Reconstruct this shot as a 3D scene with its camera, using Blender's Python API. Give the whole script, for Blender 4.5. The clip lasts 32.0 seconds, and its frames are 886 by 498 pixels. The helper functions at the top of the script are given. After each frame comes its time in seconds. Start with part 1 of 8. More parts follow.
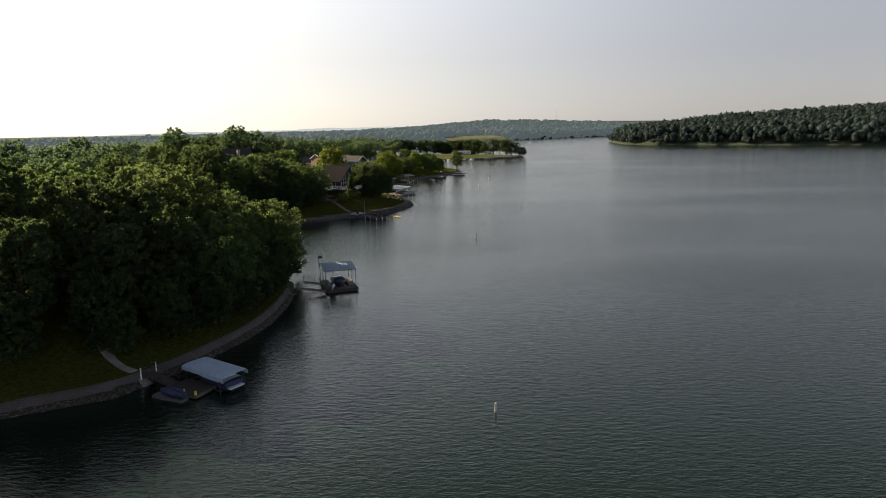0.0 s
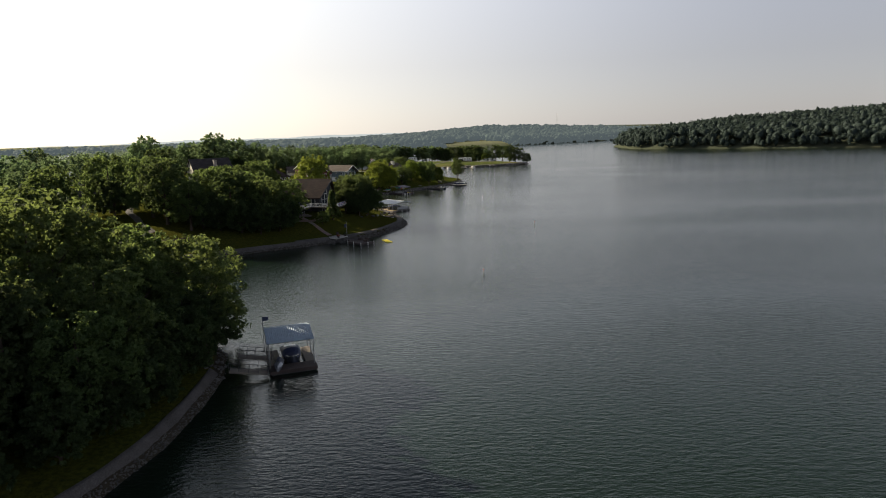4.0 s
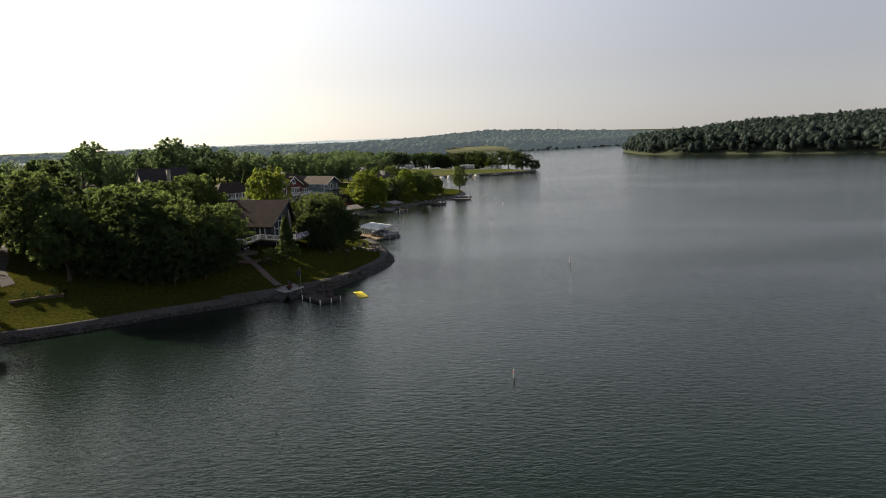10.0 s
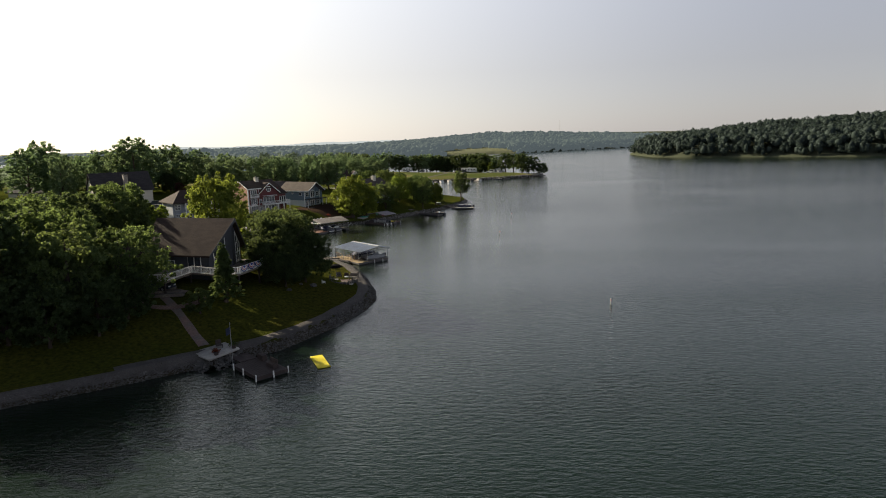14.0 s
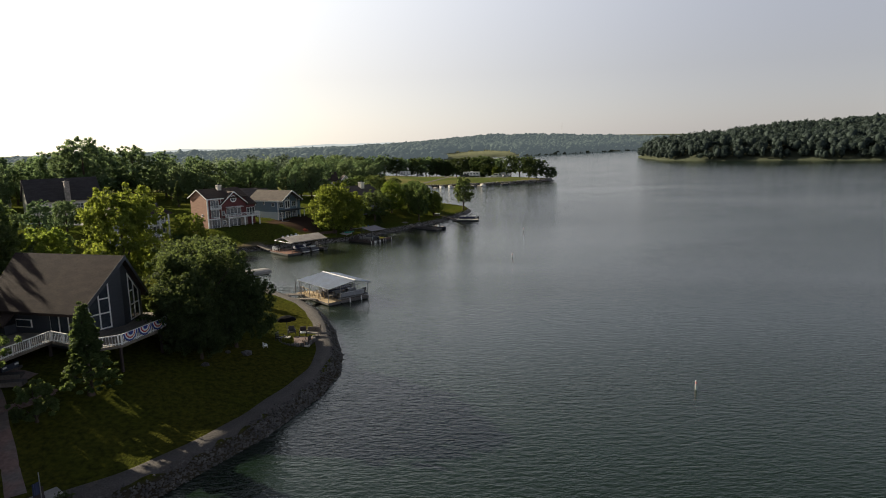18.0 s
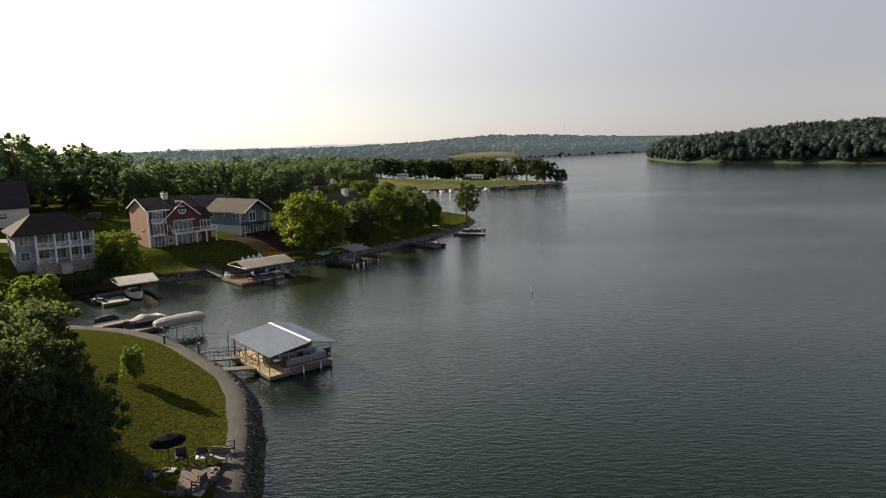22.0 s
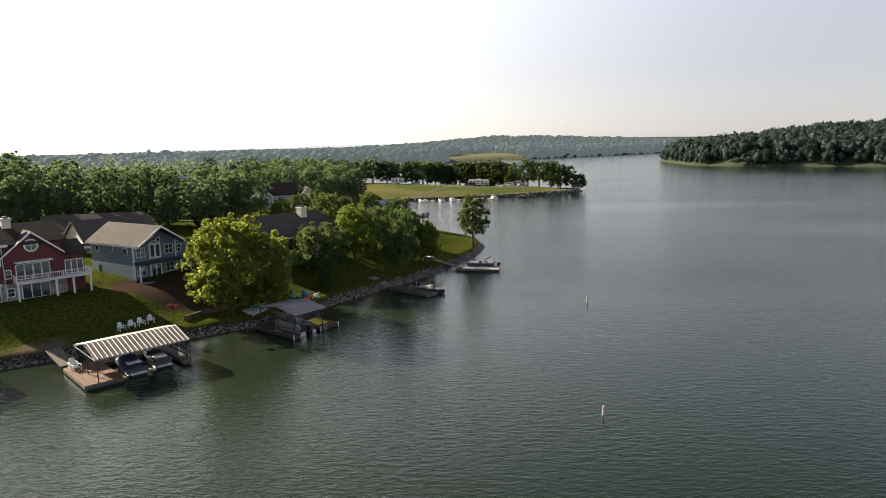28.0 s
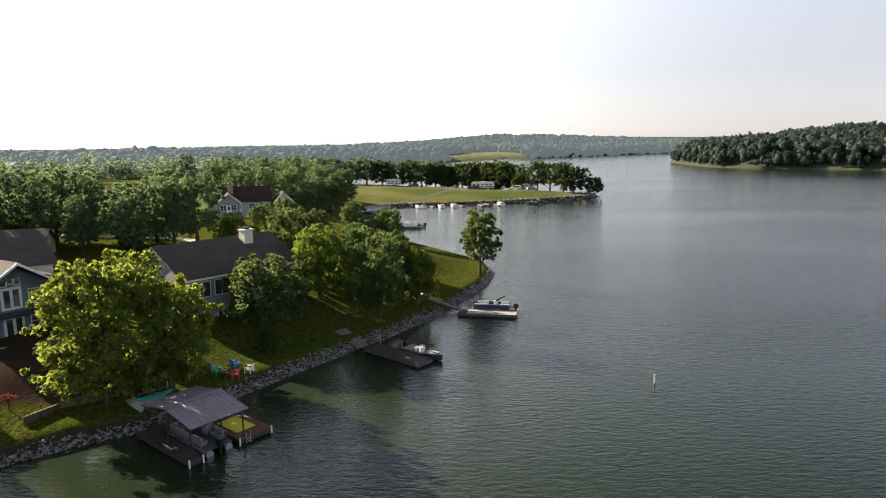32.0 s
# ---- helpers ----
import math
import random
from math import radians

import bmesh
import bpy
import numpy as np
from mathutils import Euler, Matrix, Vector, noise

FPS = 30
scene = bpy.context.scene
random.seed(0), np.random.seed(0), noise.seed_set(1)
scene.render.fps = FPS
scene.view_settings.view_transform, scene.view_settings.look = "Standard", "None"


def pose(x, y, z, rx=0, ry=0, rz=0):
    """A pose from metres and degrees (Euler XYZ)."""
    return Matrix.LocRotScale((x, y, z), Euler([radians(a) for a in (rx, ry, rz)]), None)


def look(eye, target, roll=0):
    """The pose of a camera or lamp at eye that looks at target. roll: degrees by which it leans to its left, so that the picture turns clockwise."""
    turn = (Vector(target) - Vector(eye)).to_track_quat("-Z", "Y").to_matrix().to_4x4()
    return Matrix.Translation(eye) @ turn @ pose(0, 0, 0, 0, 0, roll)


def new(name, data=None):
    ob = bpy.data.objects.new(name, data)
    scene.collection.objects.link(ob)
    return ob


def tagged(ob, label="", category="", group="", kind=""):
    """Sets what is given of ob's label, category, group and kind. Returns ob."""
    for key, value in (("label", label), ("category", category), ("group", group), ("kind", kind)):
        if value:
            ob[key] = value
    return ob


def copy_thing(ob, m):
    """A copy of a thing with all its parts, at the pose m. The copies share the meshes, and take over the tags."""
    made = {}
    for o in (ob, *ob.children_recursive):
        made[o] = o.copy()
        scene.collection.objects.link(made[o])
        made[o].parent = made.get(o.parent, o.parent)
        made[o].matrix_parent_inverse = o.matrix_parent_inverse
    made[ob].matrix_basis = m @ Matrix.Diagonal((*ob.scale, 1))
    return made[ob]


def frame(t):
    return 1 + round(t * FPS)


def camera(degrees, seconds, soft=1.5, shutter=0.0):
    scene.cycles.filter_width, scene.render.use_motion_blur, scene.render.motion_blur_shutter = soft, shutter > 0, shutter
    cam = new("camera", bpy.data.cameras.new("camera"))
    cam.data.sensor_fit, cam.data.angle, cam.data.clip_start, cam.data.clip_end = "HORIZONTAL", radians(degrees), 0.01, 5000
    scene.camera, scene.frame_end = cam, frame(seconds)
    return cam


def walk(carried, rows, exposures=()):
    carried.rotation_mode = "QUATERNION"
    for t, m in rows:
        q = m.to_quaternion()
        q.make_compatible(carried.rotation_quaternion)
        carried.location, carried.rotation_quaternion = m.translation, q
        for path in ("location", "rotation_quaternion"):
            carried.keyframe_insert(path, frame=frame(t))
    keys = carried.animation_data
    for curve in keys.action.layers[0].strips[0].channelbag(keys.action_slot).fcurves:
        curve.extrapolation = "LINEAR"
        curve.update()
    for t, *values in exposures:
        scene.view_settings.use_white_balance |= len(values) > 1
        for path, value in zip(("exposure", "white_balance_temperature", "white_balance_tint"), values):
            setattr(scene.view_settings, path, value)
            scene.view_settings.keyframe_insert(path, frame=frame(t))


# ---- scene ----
cam = camera(69.0, 32.0, soft=1.0)
PATH = [
    (0, (0.000, 0.000, 24.469), (-0.115, 9.828, 22.624), -1.05),
    (2, (0.130, 15.771, 24.344), (0.009, 25.607, 22.544), -1.37),
    (4, (0.158, 31.782, 24.264), (0.032, 41.625, 22.507), -1.64),
    (6, (0.024, 48.142, 24.242), (-0.103, 57.993, 22.525), -1.82),
    (8, (-0.150, 64.447, 24.176), (-0.275, 74.302, 22.486), -1.85),
    (10, (-0.223, 80.337, 23.977), (-0.345, 90.194, 22.298), -1.74),
    (12, (-0.160, 96.159, 23.733), (-0.282, 106.018, 22.063), -1.61),
    (14, (0.020, 112.280, 23.544), (-0.110, 122.143, 21.894), -1.58),
    (16, (0.175, 128.450, 23.362), (0.035, 138.316, 21.736), -1.57),
    (18, (0.185, 144.348, 23.131), (0.040, 154.216, 21.518), -1.48),
    (20, (0.151, 160.006, 22.902), (0.002, 169.875, 21.296), -1.35),
    (22, (0.182, 175.545, 22.734), (0.025, 185.415, 21.135), -1.26),
    (24, (0.215, 191.114, 22.614), (0.052, 200.985, 21.022), -1.22),
    (26, (0.176, 206.811, 22.526), (0.009, 216.684, 20.940), -1.21),
    (28, (0.100, 222.506, 22.512), (-0.068, 232.378, 20.928), -1.14),
    (30, (0.042, 238.057, 22.612), (-0.131, 247.928, 21.017), -0.92),
    (32, (-0.000, 253.513, 22.780), (-0.179, 263.380, 21.167), -0.62),
]
walk(cam, [(t, look(eye, target, roll)) for t, eye, target, roll in PATH],
     exposures=[(0, 1.08), (14, 1.08), (20, 1.1), (25, 1.26), (28, 1.56), (32, 1.79)])

# ---- daylight: a hazy morning, the sun low ahead on the left ----
SUN_EL, SUN_AZ = 23.5, 59.0          # degrees; azimuth counted from +y towards -x
world = bpy.data.worlds.new("world")
scene.world = world
world.use_nodes = True
wn = world.node_tree
sky = wn.nodes.new("ShaderNodeTexSky")
sky.sky_type, sky.sun_disc = "NISHITA", False
sky.sun_elevation, sky.sun_rotation = radians(SUN_EL), radians(-SUN_AZ)
sky.air_density, sky.dust_density, sky.ozone_density, sky.altitude = 0.8, 1.5, 1.0, 200
# haze over the whole sky: thickest along the horizon, and brighter all round the side where the sun stands
veil = wn.nodes.new("ShaderNodeMix")
veil.data_type, veil.blend_type = "RGBA", "ADD"
veil.inputs["Factor"].default_value = 1.0
wtc, wsep, wramp = wn.nodes.new("ShaderNodeTexCoord"), wn.nodes.new("ShaderNodeSeparateXYZ"), wn.nodes.new("ShaderNodeValToRGB")
wn.links.new(wtc.outputs["Generated"], wsep.inputs[0])
wn.links.new(wsep.outputs["Z"], wramp.inputs[0])
wr = wramp.color_ramp
wr.elements[0].position, wr.elements[0].color = 0.0, (6.5, 6.15, 6.1, 1)
wr.elements[1].position, wr.elements[1].color = 0.9, (0.45, 0.5, 0.7, 1)
for pos_, c_ in ((0.10, (5.9, 5.65, 5.85)), (0.22, (6.3, 6.35, 7.0)), (0.31, (6.2, 6.6, 7.6)), (0.41, (3.0, 3.4, 4.3)), (0.54, (0.8, 0.9, 1.2))):
    e_ = wr.elements.new(pos_)
    e_.color = (*c_, 1)
wdot = wn.nodes.new("ShaderNodeVectorMath")
wdot.operation = "DOT_PRODUCT"
wdot.inputs[1].default_value = (-math.sin(radians(SUN_AZ)) * math.cos(radians(SUN_EL)), math.cos(radians(SUN_AZ)) * math.cos(radians(SUN_EL)), math.sin(radians(SUN_EL)))
wn.links.new(wtc.outputs["Generated"], wdot.inputs[0])
wclamp = wn.nodes.new("ShaderNodeClamp")
wn.links.new(wdot.outputs["Value"], wclamp.inputs["Value"])
wpow = wn.nodes.new("ShaderNodeMath")
wpow.operation = "POWER"
wpow.inputs[1].default_value = 2.0
wn.links.new(wclamp.outputs[0], wpow.inputs[0])
wglow = wn.nodes.new("ShaderNodeMapRange")
for k_, v_ in (("From Min", 0.0), ("From Max", 1.0), ("To Min", 0.46), ("To Max", 1.8)):
    wglow.inputs[k_].default_value = v_
wn.links.new(wpow.outputs[0], wglow.inputs["Value"])
# the weaker back-scatter on the side away from the sun
wback = wn.nodes.new("ShaderNodeMapRange")
for k_, v_ in (("From Min", 0.0), ("From Max", -1.0), ("To Min", 0.46), ("To Max", 0.98)):
    wback.inputs[k_].default_value = v_
wn.links.new(wdot.outputs["Value"], wback.inputs["Value"])
wmax = wn.nodes.new("ShaderNodeMath")
wmax.operation = "MAXIMUM"
wn.links.new(wglow.outputs[0], wmax.inputs[0])
wn.links.new(wback.outputs[0], wmax.inputs[1])
wmul = wn.nodes.new("ShaderNodeVectorMath")
wmul.operation = "SCALE"
wn.links.new(wramp.outputs["Color"], wmul.inputs[0])
wn.links.new(wmax.outputs[0], wmul.inputs["Scale"])
# the haze turns creamy towards the sun
wwarm = wn.nodes.new("ShaderNodeMix")
wwarm.data_type, wwarm.blend_type = "RGBA", "MULTIPLY"
wwarm.inputs["B"].default_value = (1.05, 1.0, 0.76, 1)
wn.links.new(wpow.outputs[0], wwarm.inputs["Factor"])
wn.links.new(wmul.outputs[0], wwarm.inputs["A"])
thin = wn.nodes.new("ShaderNodeVectorMath")
thin.operation = "SCALE"
thin.inputs["Scale"].default_value = 0.26
wn.links.new(sky.outputs["Color"], thin.inputs[0])
wn.links.new(wwarm.outputs["Result"], veil.inputs["B"])
wn.links.new(thin.outputs[0], veil.inputs["A"])
wn.nodes["Background"].inputs["Strength"].default_value = 0.06
wn.links.new(veil.outputs["Result"], wn.nodes["Background"].inputs["Color"])
sun = new("sun", bpy.data.lights.new("sun", "SUN"))
sun.data.energy, sun.data.angle, sun.data.color = 4.4, radians(0.6), (1.0, 0.88, 0.68)
sun.matrix_basis = look((0, 0, 0), (math.sin(radians(SUN_AZ)) * math.cos(radians(SUN_EL)),
                                    -math.cos(radians(SUN_AZ)) * math.cos(radians(SUN_EL)),
                                    -math.sin(radians(SUN_EL)))) 

# ---- materials ----
def mat(name, rgb, rough=0.7, metal=0.0, vary=0.25, grain=3.0, bump=0.0, bump_scale=20.0, spec=0.5,
        rgb2=None, mix_scale=0.6, per_object=0.0, stretch=(1, 1, 1), coords="Object"):
    """A surface with two scales of colour variation and a fine relief."""
    m = bpy.data.materials.new(name)
    m.use_nodes = True
    nt = m.node_tree
    n, l = nt.nodes, nt.links
    bs = n["Principled BSDF"]
    bs.inputs["Roughness"].default_value = rough
    bs.inputs["Metallic"].default_value = metal
    bs.inputs["Specular IOR Level"].default_value = spec
    tc = n.new("ShaderNodeTexCoord")
    mp = n.new("ShaderNodeMapping")
    mp.inputs["Scale"].default_value = stretch
    l.new(tc.outputs[coords], mp.inputs["Vector"])
    big = n.new("ShaderNodeTexNoise")
    big.inputs["Scale"].default_value, big.inputs["Detail"].default_value = mix_scale, 4
    l.new(mp.outputs[0], big.inputs["Vector"])
    fine = n.new("ShaderNodeTexNoise")
    fine.inputs["Scale"].default_value, fine.inputs["Detail"].default_value = grain, 5
    l.new(mp.outputs[0], fine.inputs["Vector"])
    a = n.new("ShaderNodeMix")
    a.data_type = "RGBA"
    a.inputs["A"].default_value = (*rgb, 1)
    a.inputs["B"].default_value = (*(rgb2 or [c * (1 - vary) for c in rgb]), 1)
    ramp = n.new("ShaderNodeMapRange")
    ramp.inputs["From Min"].default_value, ramp.inputs["From Max"].default_value = 0.38, 0.62
    l.new(big.outputs["Fac"], ramp.inputs["Value"])
    l.new(ramp.outputs[0], a.inputs["Factor"])
    hsv = n.new("ShaderNodeHueSaturation")
    l.new(a.outputs["Result"], hsv.inputs["Color"])
    val = n.new("ShaderNodeMapRange")
    val.inputs["From Min"].default_value, val.inputs["From Max"].default_value = 0.3, 0.7
    val.inputs["To Min"].default_value, val.inputs["To Max"].default_value = 1 - vary, 1 + vary
    l.new(fine.outputs["Fac"], val.inputs["Value"])
    if per_object:
        info = n.new("ShaderNodeObjectInfo")
        r = n.new("ShaderNodeMapRange")
        r.inputs["To Min"].default_value, r.inputs["To Max"].default_value = 1 - per_object, 1 + per_object
        l.new(info.outputs["Random"], r.inputs["Value"])
        mul = n.new("ShaderNodeMath")
        mul.operation = "MULTIPLY"
        l.new(val.outputs[0], mul.inputs[0])
        l.new(r.outputs[0], mul.inputs[1])
        l.new(mul.outputs[0], hsv.inputs["Value"])
    else:
        l.new(val.outputs[0], hsv.inputs["Value"])
    l.new(hsv.outputs[0], bs.inputs["Base Color"])
    if bump:
        bt = n.new("ShaderNodeTexNoise")
        bt.inputs["Scale"].default_value, bt.inputs["Detail"].default_value = bump_scale, 4
        l.new(mp.outputs[0], bt.inputs["Vector"])
        bp = n.new("ShaderNodeBump")
        bp.inputs["Strength"].default_value, bp.inputs["Distance"].default_value = bump, 0.05
        l.new(bt.outputs["Fac"], bp.inputs["Height"])
        l.new(bp.outputs[0], bs.inputs["Normal"])
    return m


def leaf_mat(name, rgb, trans, spread=0.22, share=0.5, patch=0.35):
    """Leaves: matt upper side and light that comes through them; each leaf clump differs a little."""
    m = bpy.data.materials.new(name)
    m.use_nodes = True
    nt = m.node_tree
    n, l = nt.nodes, nt.links
    n.remove(n["Principled BSDF"])
    out = n["Material Output"]
    geo = n.new("ShaderNodeNewGeometry")
    info = n.new("ShaderNodeObjectInfo")
    r = n.new("ShaderNodeMapRange")
    r.inputs["To Min"].default_value, r.inputs["To Max"].default_value = 1 - spread, 1 + spread
    l.new(geo.outputs["Random Per Island"], r.inputs["Value"])
    r2 = n.new("ShaderNodeMapRange")
    r2.inputs["To Min"].default_value, r2.inputs["To Max"].default_value = 0.502, 0.524
    l.new(info.outputs["Random"], r2.inputs["Value"])
    tc = n.new("ShaderNodeTexCoord")
    nz = n.new("ShaderNodeTexNoise")
    nz.inputs["Scale"].default_value = patch
    l.new(tc.outputs["Object"], nz.inputs["Vector"])
    r3 = n.new("ShaderNodeMapRange")
    r3.inputs["From Min"].default_value, r3.inputs["From Max"].default_value = 0.35, 0.65
    r3.inputs["To Min"].default_value, r3.inputs["To Max"].default_value = 0.75, 1.25
    l.new(nz.outputs["Fac"], r3.inputs["Value"])
    mu = n.new("ShaderNodeMath")
    mu.operation = "MULTIPLY"
    l.new(r.outputs[0], mu.inputs[0])
    l.new(r3.outputs[0], mu.inputs[1])

    def coloured(c):
        h = n.new("ShaderNodeHueSaturation")
        h.inputs["Color"].default_value = (*c, 1)
        l.new(mu.outputs[0], h.inputs["Value"])
        l.new(r2.outputs[0], h.inputs["Hue"])
        return h.outputs[0]
    d = n.new("ShaderNodeBsdfPrincipled")
    d.inputs["Roughness"].default_value, d.inputs["Specular IOR Level"].default_value = 0.75, 0.06
    l.new(coloured(rgb), d.inputs["Base Color"])
    t = n.new("ShaderNodeBsdfTranslucent")
    l.new(coloured(trans), t.inputs["Color"])
    mx = n.new("ShaderNodeMixShader")
    mx.inputs[0].default_value = share
    l.new(d.outputs[0], mx.inputs[1])
    l.new(t.outputs[0], mx.inputs[2])
    l.new(mx.outputs[0], out.inputs["Surface"])
    return m


def water_mat():
    m = bpy.data.materials.new("lake_water")
    m.use_nodes = True
    nt = m.node_tree
    n, l = nt.nodes, nt.links
    bs = n["Principled BSDF"]
    bs.inputs["Roughness"].default_value = 0.10
    bs.inputs["IOR"].default_value = 1.38
    tc = n.new("ShaderNodeTexCoord")
    # murky greener water in the shallow cove before the last shore
    sp = n.new("ShaderNodeSeparateXYZ")
    l.new(tc.outputs["Object"], sp.inputs[0])
    cove = n.new("ShaderNodeMapRange")
    cove.inputs["From Min"].default_value, cove.inputs["From Max"].default_value = 225, 275
    l.new(sp.outputs["Y"], cove.inputs["Value"])
    tint = n.new("ShaderNodeMix")
    tint.data_type = "RGBA"
    tint.inputs["A"].default_value, tint.inputs["B"].default_value = (0.0072, 0.0148, 0.0088, 1), (0.0200, 0.0280, 0.0150, 1)
    near = n.new("ShaderNodeMapRange")
    near.inputs["From Min"].default_value, near.inputs["From Max"].default_value = 30, -14
    l.new(sp.outputs["X"], near.inputs["Value"])
    both = n.new("ShaderNodeMath")
    both.operation = "MULTIPLY"
    l.new(cove.outputs[0], both.inputs[0])
    l.new(near.outputs[0], both.inputs[1])
    l.new(both.outputs[0], tint.inputs["Factor"])
    l.new(tint.outputs["Result"], bs.inputs["Base Color"])

    def wave(scale, sx, sy, rot, detail=3.0):
        mp = n.new("ShaderNodeMapping")
        mp.inputs["Scale"].default_value = (sx, sy, 1)
        mp.inputs["Rotation"].default_value = (0, 0, radians(rot))
        l.new(tc.outputs["Object"], mp.inputs["Vector"])
        t = n.new("ShaderNodeTexNoise")
        t.inputs["Scale"].default_value, t.inputs["Detail"].default_value = scale, detail
        t.inputs["Distortion"].default_value = 0.4
        l.new(mp.outputs[0], t.inputs["Vector"])
        return t.outputs["Fac"]
    a = wave(1.9, 0.45, 1.15, 16, 3.0)
    b = wave(4.6, 0.5, 1.2, 4, 2.0)
    c = wave(0.012, 0.6, 1.6, 20, 3.0)     # slow patches of calmer and rougher water
    ad = n.new("ShaderNodeMath")
    ad.operation = "MULTIPLY_ADD"
    ad.inputs[1].default_value = 0.42
    l.new(b, ad.inputs[0])
    l.new(a, ad.inputs[2])
    st = n.new("ShaderNodeMapRange")
    st.inputs["From Min"].default_value, st.inputs["From Max"].default_value = 0.35, 0.65
    st.inputs["To Min"].default_value, st.inputs["To Max"].default_value = 0.48, 1.0
    l.new(c, st.inputs["Value"])
    bp = n.new("ShaderNodeBump")
    bp.inputs["Distance"].default_value = 0.086
    l.new(st.outputs[0], bp.inputs["Strength"])
    l.new(ad.outputs[0], bp.inputs["Height"])
    l.new(bp.outputs[0], bs.inputs["Normal"])
    return m


def ground_mat():
    """Mown grass, drier fields from the spit on, paler greyer ground past y 700, bare soil on the bank below the blue
    house, mud under the water.
    """
    m = bpy.data.materials.new("ground_grass")
    m.use_nodes = True
    nt = m.node_tree
    n, l = nt.nodes, nt.links
    bs = n["Principled BSDF"]
    bs.inputs["Roughness"].default_value, bs.inputs["Specular IOR Level"].default_value = 1.0, 0.0
    tc = n.new("ShaderNodeTexCoord")
    P = tc.outputs["Object"]

    def nz(scale, detail=4, sc=(1, 1, 1)):
        t = n.new("ShaderNodeTexNoise")
        t.inputs["Scale"].default_value, t.inputs["Detail"].default_value = scale, detail
        l.new(P, t.inputs["Vector"])
        return t.outputs["Fac"]

    def rng(v, a, b, c=0.0, d=1.0):
        t = n.new("ShaderNodeMapRange")
        for k, x in zip(("From Min", "From Max", "To Min", "To Max"), (a, b, c, d)):
            t.inputs[k].default_value = x
        l.new(v, t.inputs["Value"])
        return t.outputs[0]

    def mix(f, a, b):
        t = n.new("ShaderNodeMix")
        t.data_type = "RGBA"
        l.new(f, t.inputs["Factor"])
        for k, v in (("A", a), ("B", b)):
            if isinstance(v, tuple):
                t.inputs[k].default_value = (*v, 1)
            else:
                l.new(v, t.inputs[k])
        return t.outputs["Result"]

    def mul(a, b, op="MULTIPLY"):
        t = n.new("ShaderNodeMath")
        t.operation = op
        for i, v in enumerate((a, b)):
            if isinstance(v, float):
                t.inputs[i].default_value = v
            else:
                l.new(v, t.inputs[i])
        return t.outputs[0]

    def blob(x, y, r, soft):
        d = n.new("ShaderNodeVectorMath")
        d.operation = "DISTANCE"
        flat = n.new("ShaderNodeVectorMath")
        flat.operation = "MULTIPLY"
        flat.inputs[1].default_value = (1, 1, 0)
        l.new(P, flat.inputs[0])
        l.new(flat.outputs[0], d.inputs[0])
        d.inputs[1].default_value = (x, y, 0)
        wob = mul(nz(0.5), 5.0)
        return rng(mul(d.outputs["Value"], wob, "ADD"), r + soft + 2.5, r + 2.5)
    sep = n.new("ShaderNodeSeparateXYZ")
    l.new(P, sep.inputs[0])
    lawn = mix(rng(nz(0.12), 0.4, 0.6), (0.064, 0.070, 0.012), (0.078, 0.074, 0.014))
    fresh = mix(rng(nz(0.12), 0.4, 0.6), (0.080, 0.102, 0.016), (0.096, 0.102, 0.019))
    lawn = mix(rng(sep.outputs["Y"], 252, 282), lawn, fresh)
    lawn = mix(rng(nz(2.5, 6), 0.35, 0.7), lawn, (0.028, 0.032, 0.008))
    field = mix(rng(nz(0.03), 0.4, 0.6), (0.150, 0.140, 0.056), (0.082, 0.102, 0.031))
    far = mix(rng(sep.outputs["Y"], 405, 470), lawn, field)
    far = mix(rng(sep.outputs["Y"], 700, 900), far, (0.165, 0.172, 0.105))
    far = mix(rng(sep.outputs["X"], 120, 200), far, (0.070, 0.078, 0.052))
    col = mix(mul(blob(-39.8, 309.8, 4.4, 1.6), 0.97), far, (0.062, 0.041, 0.030))
    col = mix(mul(blob(-37.0, 313.5, 4.2, 1.6), 0.97), col, (0.062, 0.041, 0.030))
    col = mix(mul(blob(-44.2, 308.8, 2.6, 1.6), 0.97), col, (0.066, 0.044, 0.032))
    col = mix(mul(blob(-36.6, 306.2, 2.6, 1.6), 0.97), col, (0.066, 0.044, 0.032))
    col = mix(mul(blob(-45, 289.5, 2.6, 2.0), 0.8), col, (0.16, 0.125, 0.09))
    col = mix(mul(rng(sep.outputs["Z"], 1.1, 0.8), rng(sep.outputs["Y"], 700, 620)), col, (0.05, 0.042, 0.030))
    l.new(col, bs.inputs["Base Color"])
    bp = n.new("ShaderNodeBump")
    bp.inputs["Strength"].default_value, bp.inputs["Distance"].default_value = 0.9, 0.22
    l.new(nz(5.0, 6), bp.inputs["Height"])
    l.new(bp.outputs[0], bs.inputs["Normal"])
    return m


M_WATER, M_GROUND = water_mat(), ground_mat()
M_GRAVEL = mat("crushed_gravel", (0.100, 0.090, 0.084), 0.95, vary=0.3, grain=9, bump=0.8, bump_scale=30, mix_scale=0.35, rgb2=(0.080, 0.071, 0.065), spec=0.2)
M_FOOTPATH = mat("pale_trodden_gravel", (0.30, 0.275, 0.25), 0.95, vary=0.25, grain=6, bump=0.6, bump_scale=20, mix_scale=0.6, rgb2=(0.22, 0.20, 0.18), spec=0.2)
M_CONCRETE = mat("concrete", (0.42, 0.40, 0.37), 0.85, vary=0.15, grain=5, bump=0.3, rgb2=(0.32, 0.30, 0.28), spec=0.25)
